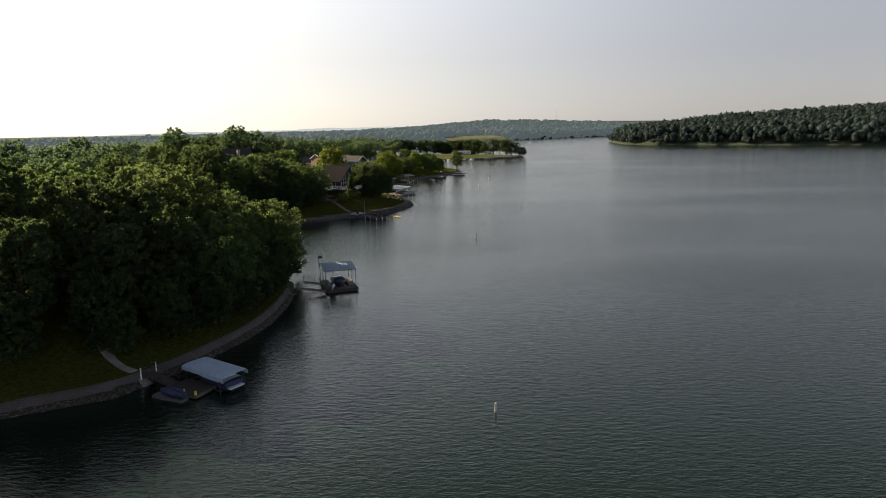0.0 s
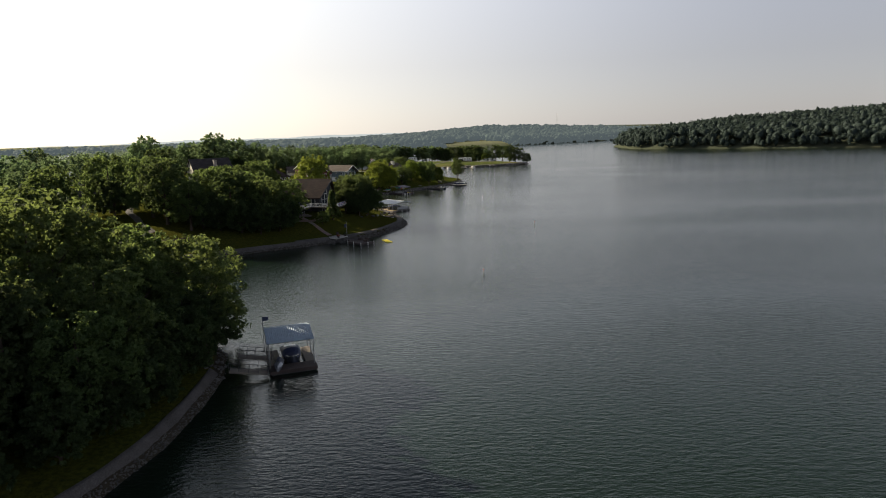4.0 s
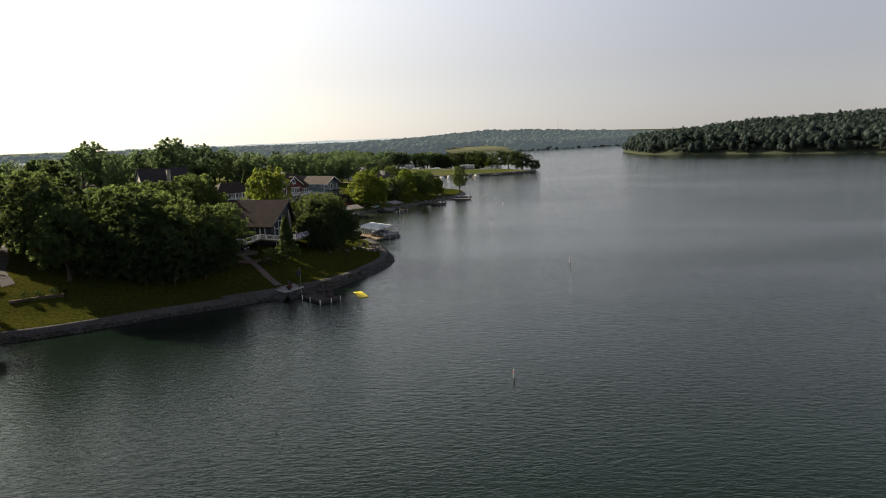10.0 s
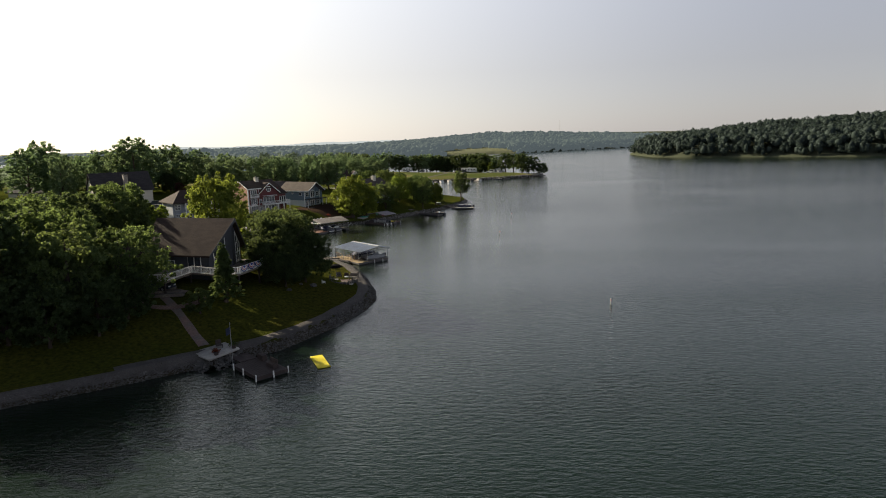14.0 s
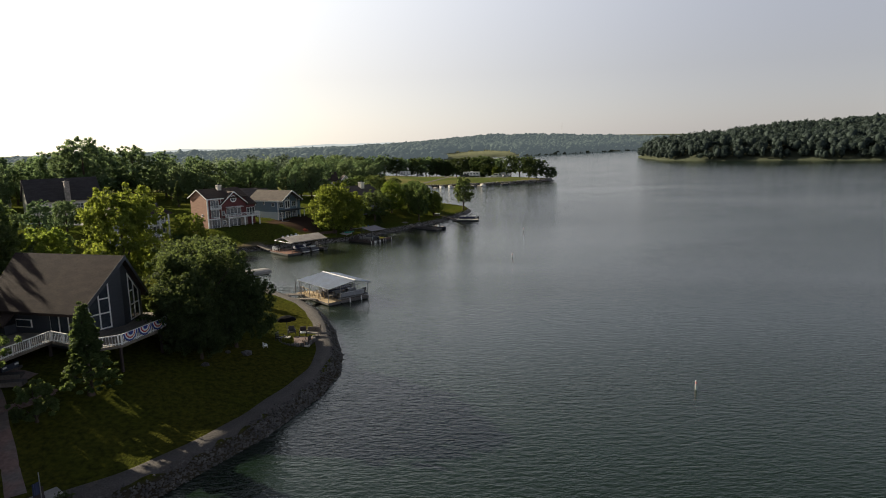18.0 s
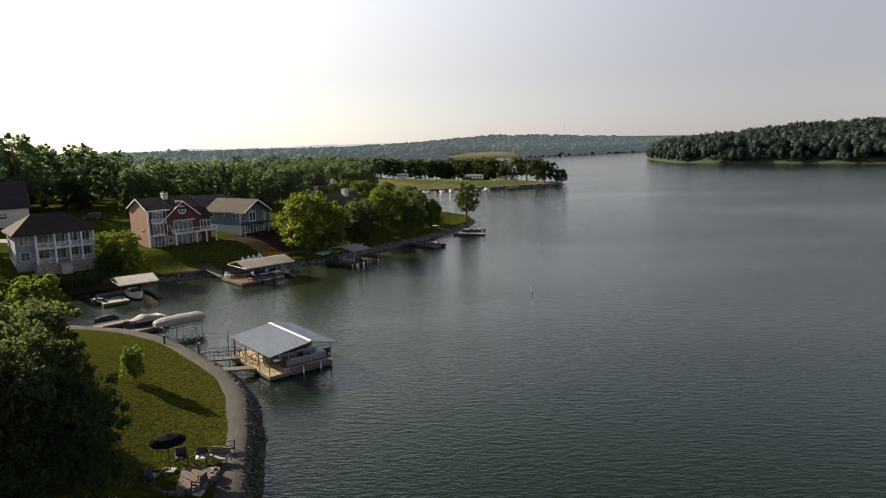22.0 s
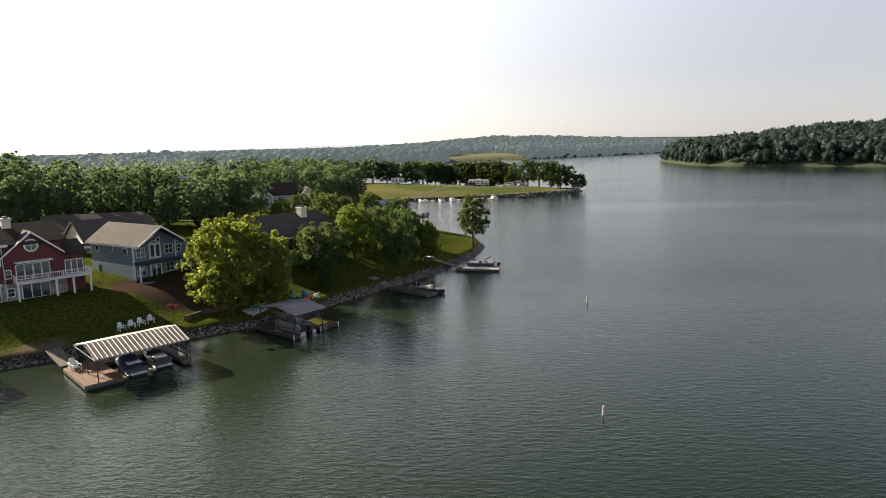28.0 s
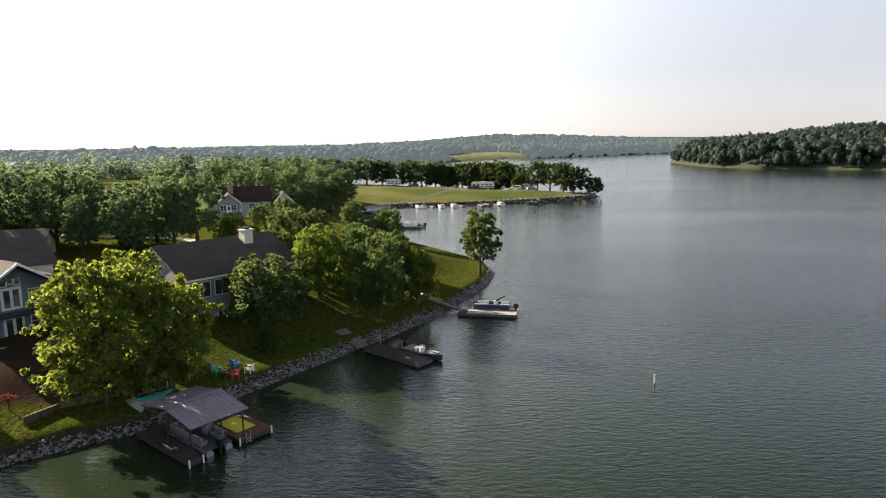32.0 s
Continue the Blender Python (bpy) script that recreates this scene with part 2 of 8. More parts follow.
M_ROCK = mat("limestone_rock", (0.120, 0.114, 0.108), 0.9, vary=0.3, grain=7, bump=0.9, bump_scale=12, per_object=0.3, rgb2=(0.062, 0.059, 0.057), mix_scale=1.2, spec=0.25)
M_BARK = mat("bark", (0.085, 0.065, 0.050), 0.95, vary=0.35, grain=6, bump=1.0, bump_scale=9, stretch=(1, 1, 0.25), spec=0.15)
M_LEAF = leaf_mat("oak_leaves", (0.068, 0.092, 0.040), (0.185, 0.225, 0.060))
M_LEAFB = leaf_mat("maple_leaves", (0.105, 0.132, 0.032), (0.30, 0.335, 0.050))
M_LEAFD = leaf_mat("dark_leaves", (0.052, 0.072, 0.034), (0.118, 0.145, 0.042))
# belt leaves get paler and greyer with distance: haze painted into their colour
M_LEAFMID = leaf_mat("hazed_belt_leaves", (0.104, 0.144, 0.080), (0.215, 0.276, 0.112))
M_LEAFMIST = leaf_mat("hazed_far_belt_leaves", (0.10, 0.134, 0.100), (0.20, 0.245, 0.150), 0.12)
M_LEAFRED = leaf_mat("plum_leaves", (0.060, 0.026, 0.026), (0.12, 0.045, 0.040))
# headland leaves and canopy carry a bluish tint, distance haze mixed into the colour
M_LEAFFAR = leaf_mat("hazed_woods_leaves", (0.050, 0.068, 0.056), (0.050, 0.070, 0.052), 0.10, 0.40, 0.09)
M_CANOPY = mat("headland_canopy", (0.040, 0.052, 0.047), 0.95, vary=0.15, grain=0.9, bump=0.25, bump_scale=0.9, rgb2=(0.034, 0.046, 0.040), mix_scale=0.12, spec=0.05)
M_CANOPYFAR = mat("haze_glow_canopy", (0.042, 0.056, 0.044), 0.95, vary=0.12, grain=0.12, bump=0.15, bump_scale=0.5, rgb2=(0.034, 0.046, 0.038), mix_scale=0.02, spec=0.05)
# the far shore is the backdrop; a weak bluish emission paints its distance haze
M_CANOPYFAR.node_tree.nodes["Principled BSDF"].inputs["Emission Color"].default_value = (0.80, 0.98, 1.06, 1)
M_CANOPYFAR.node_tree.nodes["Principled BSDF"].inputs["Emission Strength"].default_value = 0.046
M_NEEDLE = leaf_mat("spruce_needles", (0.028, 0.050, 0.020), (0.06, 0.09, 0.02))
M_METAL = mat("galvanised_roof_metal", (0.50, 0.55, 0.625), 0.40, 0.30, vary=0.08, grain=2.5, mix_scale=0.5, rgb2=(0.45, 0.48, 0.525), bump=0.05)
M_METALBLUE = mat("blue_grey_roof_metal", (0.27, 0.33, 0.40), 0.62, 0.15, vary=0.1, grain=2.5, rgb2=(0.28, 0.35, 0.42))
M_METALBROWN = mat("brown_roof_metal", (0.285, 0.25, 0.268), 0.5, 0.2, vary=0.12, grain=2.5, rgb2=(0.245, 0.212, 0.228))
M_METALTAN = mat("weathered_tan_roof_metal", (0.150, 0.132, 0.127), 0.6, 0.1, vary=0.2, grain=3, rgb2=(0.108, 0.090, 0.084))
M_STEEL = mat("galvanised_steel_tube", (0.34, 0.34, 0.34), 0.5, 0.7, vary=0.2)
M_BLACKSTEEL = mat("black_painted_steel", (0.03, 0.03, 0.032), 0.5, 0.0, vary=0.2)
M_DECK = mat("weathered_deck_wood", (0.20, 0.165, 0.13), 0.85, vary=0.3, grain=6, stretch=(1, 6, 1), bump=0.4, rgb2=(0.13, 0.11, 0.095), per_object=0.12)
M_DECKNEW = mat("new_pine_deck_wood", (0.44, 0.33, 0.19), 0.8, vary=0.2, grain=6, stretch=(1, 6, 1), bump=0.3, rgb2=(0.36, 0.26, 0.15), per_object=0.1)
M_DECKRED = mat("red_stained_deck_wood", (0.165, 0.072, 0.038), 0.75, vary=0.25, grain=6, stretch=(1, 6, 1), bump=0.3, rgb2=(0.14, 0.055, 0.035), per_object=0.1)
M_DECKDARK = mat("dark_brown_deck_wood", (0.054, 0.037, 0.034), 0.8, vary=0.3, grain=6, stretch=(1, 6, 1), bump=0.3, per_object=0.1)
M_FLOAT = mat("dock_float_plastic", (0.035, 0.035, 0.035), 0.6, vary=0.3)
M_WHITE = mat("white_paint", (0.78, 0.77, 0.74), 0.55, vary=0.06, grain=4)
M_GREYPANEL = mat("grey_dock_skirting", (0.115, 0.108, 0.105), 0.75, vary=0.2, rgb2=(0.085, 0.078, 0.075))
M_GLASS = mat("window_glass", (0.045, 0.055, 0.065), 0.06, vary=0.2, spec=0.9)
M_RED = mat("dark_red_siding", (0.115, 0.024, 0.023), 0.7, vary=0.1, grain=1.2, stretch=(0.3, 0.3, 12), bump=0.25, bump_scale=4)
M_BRICK = mat("orange_cedar_siding", (0.30, 0.145, 0.085), 0.75, vary=0.18, grain=2, stretch=(0.6, 0.6, 10), bump=0.3, bump_scale=4, rgb2=(0.24, 0.11, 0.065))
M_BLUE = mat("blue_grey_siding", (0.138, 0.198, 0.255), 0.7, vary=0.08, grain=1.2, stretch=(0.3, 0.3, 12), bump=0.25, bump_scale=4)
M_LBLUE = mat("pale_blue_board_siding", (0.50, 0.55, 0.58), 0.7, vary=0.06, grain=1.2, stretch=(10, 10, 0.3), bump=0.25, bump_scale=4)
M_DGREY = mat("dark_slate_siding", (0.050, 0.055, 0.065), 0.7, vary=0.1, grain=1.2, stretch=(0.3, 0.3, 12), bump=0.25, bump_scale=4)
M_LGREY = mat("light_grey_siding", (0.42, 0.42, 0.40), 0.7, vary=0.07, grain=1.2, stretch=(0.3, 0.3, 12), bump=0.2, bump_scale=4)
M_MGREY = mat("grey_blue_siding", (0.26, 0.28, 0.31), 0.7, vary=0.08, grain=1.2, stretch=(0.3, 0.3, 12), bump=0.2, bump_scale=4)
M_CREAM = mat("cream_siding", (0.60, 0.56, 0.47), 0.7, vary=0.07, grain=1.2, stretch=(0.3, 0.3, 12), bump=0.2, bump_scale=4)
M_STONE = mat("stone_veneer", (0.33, 0.29, 0.25), 0.85, vary=0.35, grain=2.5, bump=0.8, bump_scale=3, rgb2=(0.22, 0.19, 0.17), mix_scale=2.2)
M_SHINGLEBROWN = mat("brown_asphalt_shingles", (0.056, 0.038, 0.031), 0.9, vary=0.22, grain=5, stretch=(1, 1, 4), bump=0.5, rgb2=(0.042, 0.029, 0.025), spec=0.2)
M_SHINGLETAN = mat("tan_asphalt_shingles", (0.098, 0.080, 0.067), 0.9, vary=0.2, grain=5, stretch=(1, 1, 4), bump=0.5, rgb2=(0.078, 0.063, 0.053), spec=0.2)
M_SHINGLEDARK = mat("charcoal_asphalt_shingles", (0.050, 0.045, 0.046), 0.9, vary=0.25, grain=5, stretch=(1, 1, 4), bump=0.5, spec=0.25)
M_SHINGLELIGHT = mat("light_tan_asphalt_shingles", (0.105, 0.086, 0.074), 0.9, vary=0.2, grain=5, stretch=(1, 1, 4), bump=0.5, rgb2=(0.086, 0.070, 0.060), spec=0.2)
M_CANVAS = mat("tan_boat_canvas", (0.34, 0.305, 0.26), 0.8, vary=0.12, grain=2, bump=0.3, bump_scale=3)
M_CANVASBLUE = mat("pale_blue_lift_canopy", (0.36, 0.44, 0.54), 0.6, vary=0.1, grain=2, bump=0.2, bump_scale=3)
M_CANVASGREY = mat("grey_tan_boat_cover", (0.31, 0.295, 0.275), 0.8, vary=0.12, grain=2, bump=0.35, bump_scale=3)
M_NAVY = mat("navy_boat_canvas", (0.025, 0.035, 0.085), 0.6, vary=0.15)
M_ALU = mat("pontoon_aluminium", (0.55, 0.55, 0.56), 0.35, 0.85, vary=0.1)
M_HULL = mat("boat_gelcoat", (0.72, 0.72, 0.70), 0.25, vary=0.05)
M_HULLDARK = mat("dark_boat_hull", (0.04, 0.045, 0.06), 0.25, vary=0.1)
M_ENGINE = mat("outboard_cowling", (0.012, 0.012, 0.014), 0.3, vary=0.1)
M_YELLOW = mat("yellow_foam_mat", (0.80, 0.66, 0.02), 0.6, vary=0.06, grain=3, bump=0.2)
M_CHAIRWHITE = mat("white_plastic", (0.80, 0.80, 0.78), 0.45, vary=0.05)
M_CHAIRGREEN = mat("teal_green_plastic", (0.03, 0.33, 0.24), 0.45, vary=0.08)
M_CHAIRBLUE = mat("bright_blue_plastic", (0.02, 0.20, 0.62), 0.45, vary=0.08)
M_CHAIRRED = mat("coral_red_plastic", (0.62, 0.07, 0.06), 0.45, vary=0.08)
M_UMBRELLA = mat("black_umbrella_cloth", (0.007, 0.007, 0.008), 0.95, vary=0.2, spec=0.05)
M_BUNTRED = mat("red_bunting_cloth", (0.45, 0.03, 0.04), 0.8, vary=0.1)
M_BUNTBLUE = mat("blue_bunting_cloth", (0.03, 0.05, 0.25), 0.8, vary=0.1)
M_PAVER = mat("brick_pavers", (0.19, 0.12, 0.10), 0.85, vary=0.25, grain=4, bump=0.4, rgb2=(0.15, 0.12, 0.105))
M_CARPAINT = mat("car_paint_grey", (0.25, 0.26, 0.28), 0.25, 0.3, vary=0.05)
M_TYRE = mat("tyre_rubber", (0.02, 0.02, 0.02), 0.8, vary=0.2)
M_FLOWER = leaf_mat("red_shrub_leaves", (0.16, 0.030, 0.026), (0.2, 0.04, 0.03))
M_FLAME = mat("timber_wall", (0.10, 0.065, 0.045), 0.85, vary=0.3, grain=4, bump=0.4, per_object=0.15)

# ---- mesh helpers ----
def mesh_np(name, verts, faces, material, smooth=False):
    """A mesh from numpy arrays: verts (n, 3), faces (m, 3) or (m, 4)."""
    verts, faces = np.asarray(verts, dtype=np.float32), np.asarray(faces, dtype=np.int32)
    me = bpy.data.meshes.new(name)
    k = faces.shape[1]
    me.vertices.add(len(verts))
    me.vertices.foreach_set("co", verts.ravel())
    me.loops.add(faces.size)
    me.loops.foreach_set("vertex_index", faces.ravel())
    me.polygons.add(len(faces))
    me.polygons.foreach_set("loop_start", np.arange(0, faces.size, k, dtype=np.int32))
    me.polygons.foreach_set("loop_total", np.full(len(faces), k, dtype=np.int32))
    me.update(calc_edges=True)
    if smooth:
        me.polygons.foreach_set("use_smooth", np.ones(len(faces), dtype=bool))
    me.materials.append(material)
    return me


def part(name, bm, material, parent, label=""):
    """Links a bmesh (or a mesh) as one mesh object under a thing or a part."""
    if isinstance(bm, bmesh.types.BMesh):
        me = bpy.data.meshes.new(name)
        bm.to_mesh(me)
        bm.free()
        me.materials.append(material)
    else:
        me = bm
    ob = new(name, me)
    ob.parent = parent
    if label:
        ob["label"] = label
    return ob


def thing(name, m, label, category, group="", kind=""):
    ob = new(name)
    ob.matrix_basis = m
    ob.empty_display_size = 0.3
    return tagged(ob, label, category, group, kind)


def box(bm, x0, x1, y0, y1, z0, z1, bevel=0.0):
    v = [bm.verts.new(p) for p in ((x0, y0, z0), (x1, y0, z0), (x1, y1, z0), (x0, y1, z0),
                                   (x0, y0, z1), (x1, y0, z1), (x1, y1, z1), (x0, y1, z1))]
    fs = [bm.faces.new([v[i] for i in q]) for q in ((0, 3, 2, 1), (4, 5, 6, 7), (0, 1, 5, 4), (1, 2, 6, 5), (2, 3, 7, 6), (3, 0, 4, 7))]
    if bevel:
        edges = list({e for f in fs for e in f.edges})
        bmesh.ops.bevel(bm, geom=edges, offset=bevel, segments=1, affect="EDGES")
    return bm


def boxes(*specs, bevel=0.0):
    bm = bmesh.new()
    for s in specs:
        box(bm, *s, bevel=bevel)
    return bm


def tube(bm, a, b, r, r2=None, n=8):
    """A straight round bar from a to b."""
    a, b = Vector(a), Vector(b)
    r2 = r if r2 is None else r2
    q = (b - a).to_track_quat("Z", "Y")
    rings = []
    for p, rr in ((a, r), (b, r2)):
        rings.append([bm.verts.new(p + q @ Vector((rr * math.cos(2 * math.pi * i / n), rr * math.sin(2 * math.pi * i / n), 0))) for i in range(n)])
    for i in range(n):
        bm.faces.new((rings[0][i], rings[0][(i + 1) % n], rings[1][(i + 1) % n], rings[1][i]))
    bm.faces.new(rings[0][::-1])
    bm.faces.new(rings[1])
    return bm


def tubes(*specs, n=8):
    bm = bmesh.new()
    for s in specs:
        tube(bm, *s, n=n)
    return bm


def prism(bm, pts, y0, y1):
    """A closed outline in x and z, drawn out from y0 to y1."""
    a = [bm.verts.new((x, y0, z)) for x, z in pts]
    b = [bm.verts.new((x, y1, z)) for x, z in pts]
    n = len(pts)
    bm.faces.new(a)
    bm.faces.new(b[::-1])
    for i in range(n):
        bm.faces.new((a[i], b[i], b[(i + 1) % n], a[(i + 1) % n]))
    bmesh.ops.recalc_face_normals(bm, faces=bm.faces[:])
    return bm


def smooth(a, b, x):
    t = np.clip((x - a) / (b - a), 0, 1)
    return t * t * (3 - 2 * t)


# ---- the land: one shoreline, one sheet of ground ----
SHORE_NEAR = [(-62, -40), (-58, 20), (-48, 45), (-40, 52.5), (-31.8, 56.8), (-27.9, 63.8), (-24.6, 73), (-23.3, 80), (-23.2, 88), (-23.8, 95),
              (-26, 102.5), (-38, 110), (-57, 121), (-68, 135), (-70, 150), (-64, 157), (-57, 159), (-50, 163), (-42, 169), (-34, 174), (-27, 179),
              (-20.2, 184.3), (-15.5, 193.0), (-12.5, 201.8), (-11.7, 207.5), (-12.3, 213), (-14.9, 223), (-17.6, 230.5), (-21.5, 237),
              (-27, 243), (-33, 249), (-40, 253), (-48, 255), (-58, 259), (-66, 266), (-67, 273), (-60, 278.5), (-54, 284), (-48.5, 287),
              (-43.5, 290), (-39, 294), (-33, 296.5), (-29, 300), (-24.2, 303), (-20, 309.3), (-16.3, 315.3), (-11.8, 322),
              (-7.4, 328.5), (-2, 337.5), (1.5, 346), (5.2, 355), (7, 365), (6, 373), (1, 382), (-8, 396), (-16, 412), (-24, 430),
              (-31, 448), (-34, 466), (-28, 482), (-18, 488), (0, 492), (15, 496), (30, 503), (46, 512), (58, 521), (61, 527),
              (56, 537), (40, 549), (20, 560), (-20, 592), (-60, 612), (-110, 640), (-180, 690), (-210, 740),
              (-170, 790), (-90, 862), (-10, 1035), (70, 1180), (157, 1255), (240, 1340), (420, 1520), (900, 1750), (4700, 1800)]
LAND = SHORE_NEAR + [(4700, 4950), (-4700, 4950), (-4700, -900), (-62, -900)]
HEADLAND = [(4700, 200), (2000, 420), (800, 560), (560, 610), (430, 655), (350, 705), (290, 755), (243, 790), (222, 825), (226, 880),
            (231, 945), (246, 1000), (310, 1060), (440, 1110), (800, 1200), (2000, 1300), (4700, 1300)]


def signed_distance(pts, poly):
    """Distance to a closed outline, positive inside."""
    p = np.asarray(pts, dtype=np.float64)
    best = np.full(len(p), 1e18)
    inside = np.zeros(len(p), dtype=bool)
    for (ax, ay), (bx, by) in zip(poly, poly[1:] + poly[:1]):
        dx, dy = bx - ax, by - ay
        t = np.clip(((p[:, 0] - ax) * dx + (p[:, 1] - ay) * dy) / (dx * dx + dy * dy), 0, 1)
        best = np.minimum(best, (p[:, 0] - ax - t * dx) ** 2 + (p[:, 1] - ay - t * dy) ** 2)
        cond = (ay > p[:, 1]) != (by > p[:, 1])
        if dy:
            inside ^= cond & (p[:, 0] < dx * (p[:, 1] - ay) / dy + ax)
    return np.where(inside, 1, -1) * np.sqrt(best)


def heights(pts):
    """Ground height at each point, and its distance inland."""
    p = np.asarray(pts, dtype=np.float64)
    d1, d2 = signed_distance(p, LAND), signed_distance(p, HEADLAND)
    d = np.maximum(d1, d2)
    x, y = p[:, 0], p[:, 1]
    z = np.interp(d, [-30, -4, -1.2, 0, 1.15, 3.5, 7, 12, 20, 40, 80, 300], [-4, -2.2, -0.9, 0.0, 1.15, 1.3, 1.9, 3.3, 4.9, 6.2, 7.2, 6.2])
    low = smooth(395, 440, y) * (1 - smooth(620, 760, y))            # the flat campground spit
    z = np.where(z > 1.2, 1.2 + (z - 1.2) * (1 - 0.62 * low), z)
    # the level terrace on which the red and the blue house stand
    k = np.clip(((x + 60) * 20 + (y - 299) * 19) / 761, 0, 1)
    off = np.hypot(x + 60 - 20 * k, y - 299 - 19 * k)
    z = z + np.maximum(0, 4.25 - z) * smooth(14.0, 3.0, off)
    east = smooth(-350, 150, x)
    hills = smooth(120, 900, d1) * smooth(1000, 1750, y) * (2 + 27 * east) * (0.9 + 0.12 * np.sin(x / 310 + 1) + 0.12 * np.sin(x / 137 + y / 400))
    hills += smooth(2200, 3600, y) * (3 + 9 * east)
    hills += smooth(0, 260, d2) * 26 * (0.85 + 0.2 * np.sin(x / 90) * np.sin(y / 130)) + smooth(0, 25, d2) * 3
    bumps = 0.25 * np.sin(x / 9.0 + 0.4) * np.sin(y / 11.0) * smooth(4, 20, d)
    return z + hills + bumps, d


def height(x, y):
    return float(heights([(x, y)])[0][0])


def axis(*stretches):
    out = []
    for a, b, step in stretches:
        out += list(np.arange(a, b, step))
    return np.array(out + [stretches[-1][1]])


gx = axis((-4700, -1000, 200), (-1000, -300, 40), (-300, -100, 8), (-100, -72, 2), (-72, 14, 1.0), (14, 70, 2.0), (70, 200, 13), (200, 360, 4), (360, 500, 14), (500, 1200, 50), (1200, 4700, 250))
gy = axis((-900, -100, 80), (-100, 40, 7), (40, 400, 1.1), (400, 620, 2.5), (620, 680, 10), (680, 1010, 5), (1010, 1400, 12), (1400, 2400, 50), (2400, 4950, 170))
X, Y = np.meshgrid(gx, gy)
pts = np.stack([X.ravel(), Y.ravel()], 1)
Z, DIST = heights(pts)
nx, ny = len(gx), len(gy)
idx = np.arange(nx * ny).reshape(ny, nx)
quads = np.stack([idx[:-1, :-1], idx[:-1, 1:], idx[1:, 1:], idx[1:, :-1]], -1).reshape(-1, 4)
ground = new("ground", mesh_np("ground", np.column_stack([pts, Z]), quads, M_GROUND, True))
tagged(ground, "mown green lawns and fields sloping down to the lake", "ground", kind="structure")
wv = [(-4700, -900, 0), (4700, -900, 0), (4700, 4950, 0), (-4700, 4950, 0)]
lake = new("water", mesh_np("water", wv, [(0, 1, 2, 3)], M_WATER))
tagged(lake, "dark green lake water with small wind ripples", "water", kind="structure")


def strip(name, line, width, material, label, category, lift=0.03, kind="structure", thick=0.12):
    """A path or road that follows the ground along a line."""
    pts2 = []
    for (ax, ay), (bx, by) in zip(line, line[1:]):
        n = max(1, int(math.hypot(bx - ax, by - ay) / 0.8))
        pts2 += [(ax + (bx - ax) * i / n, ay + (by - ay) * i / n) for i in range(n)]
    pts2.append(line[-1])
    for _ in range(12):
        pts2 = [pts2[0]] + [((a[0] + 2 * b[0] + c[0]) / 4, (a[1] + 2 * b[1] + c[1]) / 4) for a, b, c in zip(pts2, pts2[1:], pts2[2:])] + [pts2[-1]]
    rows = []
    for i, (x, y) in enumerate(pts2):
        ax, ay = pts2[max(0, i - 1)]
        bx, by = pts2[min(len(pts2) - 1, i + 1)]
        l = math.hypot(bx - ax, by - ay) or 1
        nxx, nyy = -(by - ay) / l, (bx - ax) / l
        w = width * (1 + 0.08 * math.sin(i * 0.37) + 0.06 * math.sin(i * 0.91))
        rows.append([(x + nxx * w * k, y + nyy * w * k) for k in (-0.5, -0.25, 0, 0.25, 0.5)])
    flat = [p for r in rows for p in r]
    hz = heights(flat)[0]
    verts = [(x, y, z + (lift if i % 5 not in (0, 4) else -thick)) for i, ((x, y), z) in enumerate(zip(flat, hz))]
    faces = [(5 * i + k, 5 * i + k + 1, 5 * i + k + 6, 5 * i + k + 5) for i in range(len(rows) - 1) for k in range(4)]
    ob = new(name, mesh_np(name, verts, faces, material, True))
    return tagged(ob, label, category, kind=kind)


def inland(line, d):
    """A line moved inland (to the left when walking north) by d."""
    out = []
    for i, (x, y) in enumerate(line):
        ax, ay = line[max(0, i - 1)]
        bx, by = line[min(len(line) - 1, i + 1)]
        l = math.hypot(bx - ax, by - ay)
        out.append((x - (by - ay) / l * d, y + (bx - ax) / l * d))
    return out


strip("path", inland(SHORE_NEAR[14:21], 0.95), 1.5, M_GRAVEL, "narrow gravel strip along the cottage shore", "path", 0.06)
strip("path", inland(SHORE_NEAR[2:10], 0.9), 1.15, M_GRAVEL, "narrow gravel strip along the oak point", "path", 0.06)
strip("road", [(-66.5, 174), (-70.7, 178.2), (-76, 187), (-83, 197), (-87.5, 207)], 2.6, M_GRAVEL, "gravel drive down to the cottage lawn", "road", 0.05)
strip("path", inland(SHORE_NEAR[19:33], 1.85), 2.6, M_GRAVEL, "grey crushed gravel path along the rocky shore", "path", 0.05)
strip("path", [(-40.5, 70.5), (-38.8, 66.9), (-35.4, 63.1), (-33.0, 60.9), (-31.0, 60.1), (-30.0, 59.8)], 1.5, M_FOOTPATH, "worn gravel footpath down to the dock", "path", 0.05)
strip("path", [(-40.5, 197), (-36.7, 193.1), (-32.6, 187.9), (-28.4, 182.6)], 1.75, M_PAVER, "dark brick footpath down to the pier", "path", 0.04)
strip("patio", [(-45.5, 198.2), (-41, 196.9), (-35.6, 195.6)], 3.2, M_PAVER, "dark red brick terrace beside the slate house", "terrace", 0.06)
strip("road", [(-140, 268), (-118, 288), (-100, 300), (-86, 300), (-76, 305)], 5.0, M_CONCRETE, "pale concrete drive between the houses", "road", 0.05)
strip("road", [(-75, 372), (-50, 366), (-36, 358), (-24, 362)], 3.5, M_CONCRETE, "pale lane behind the waterside houses", "road", 0.05)
strip("road", [(-36, 476), (-27, 481), (-18, 494), (-9, 512), (-1, 534), (-4, 550), (-24, 564), (-60, 582)], 3.2, M_GRAVEL, "gravel campground track across the grass", "road", 0.08)
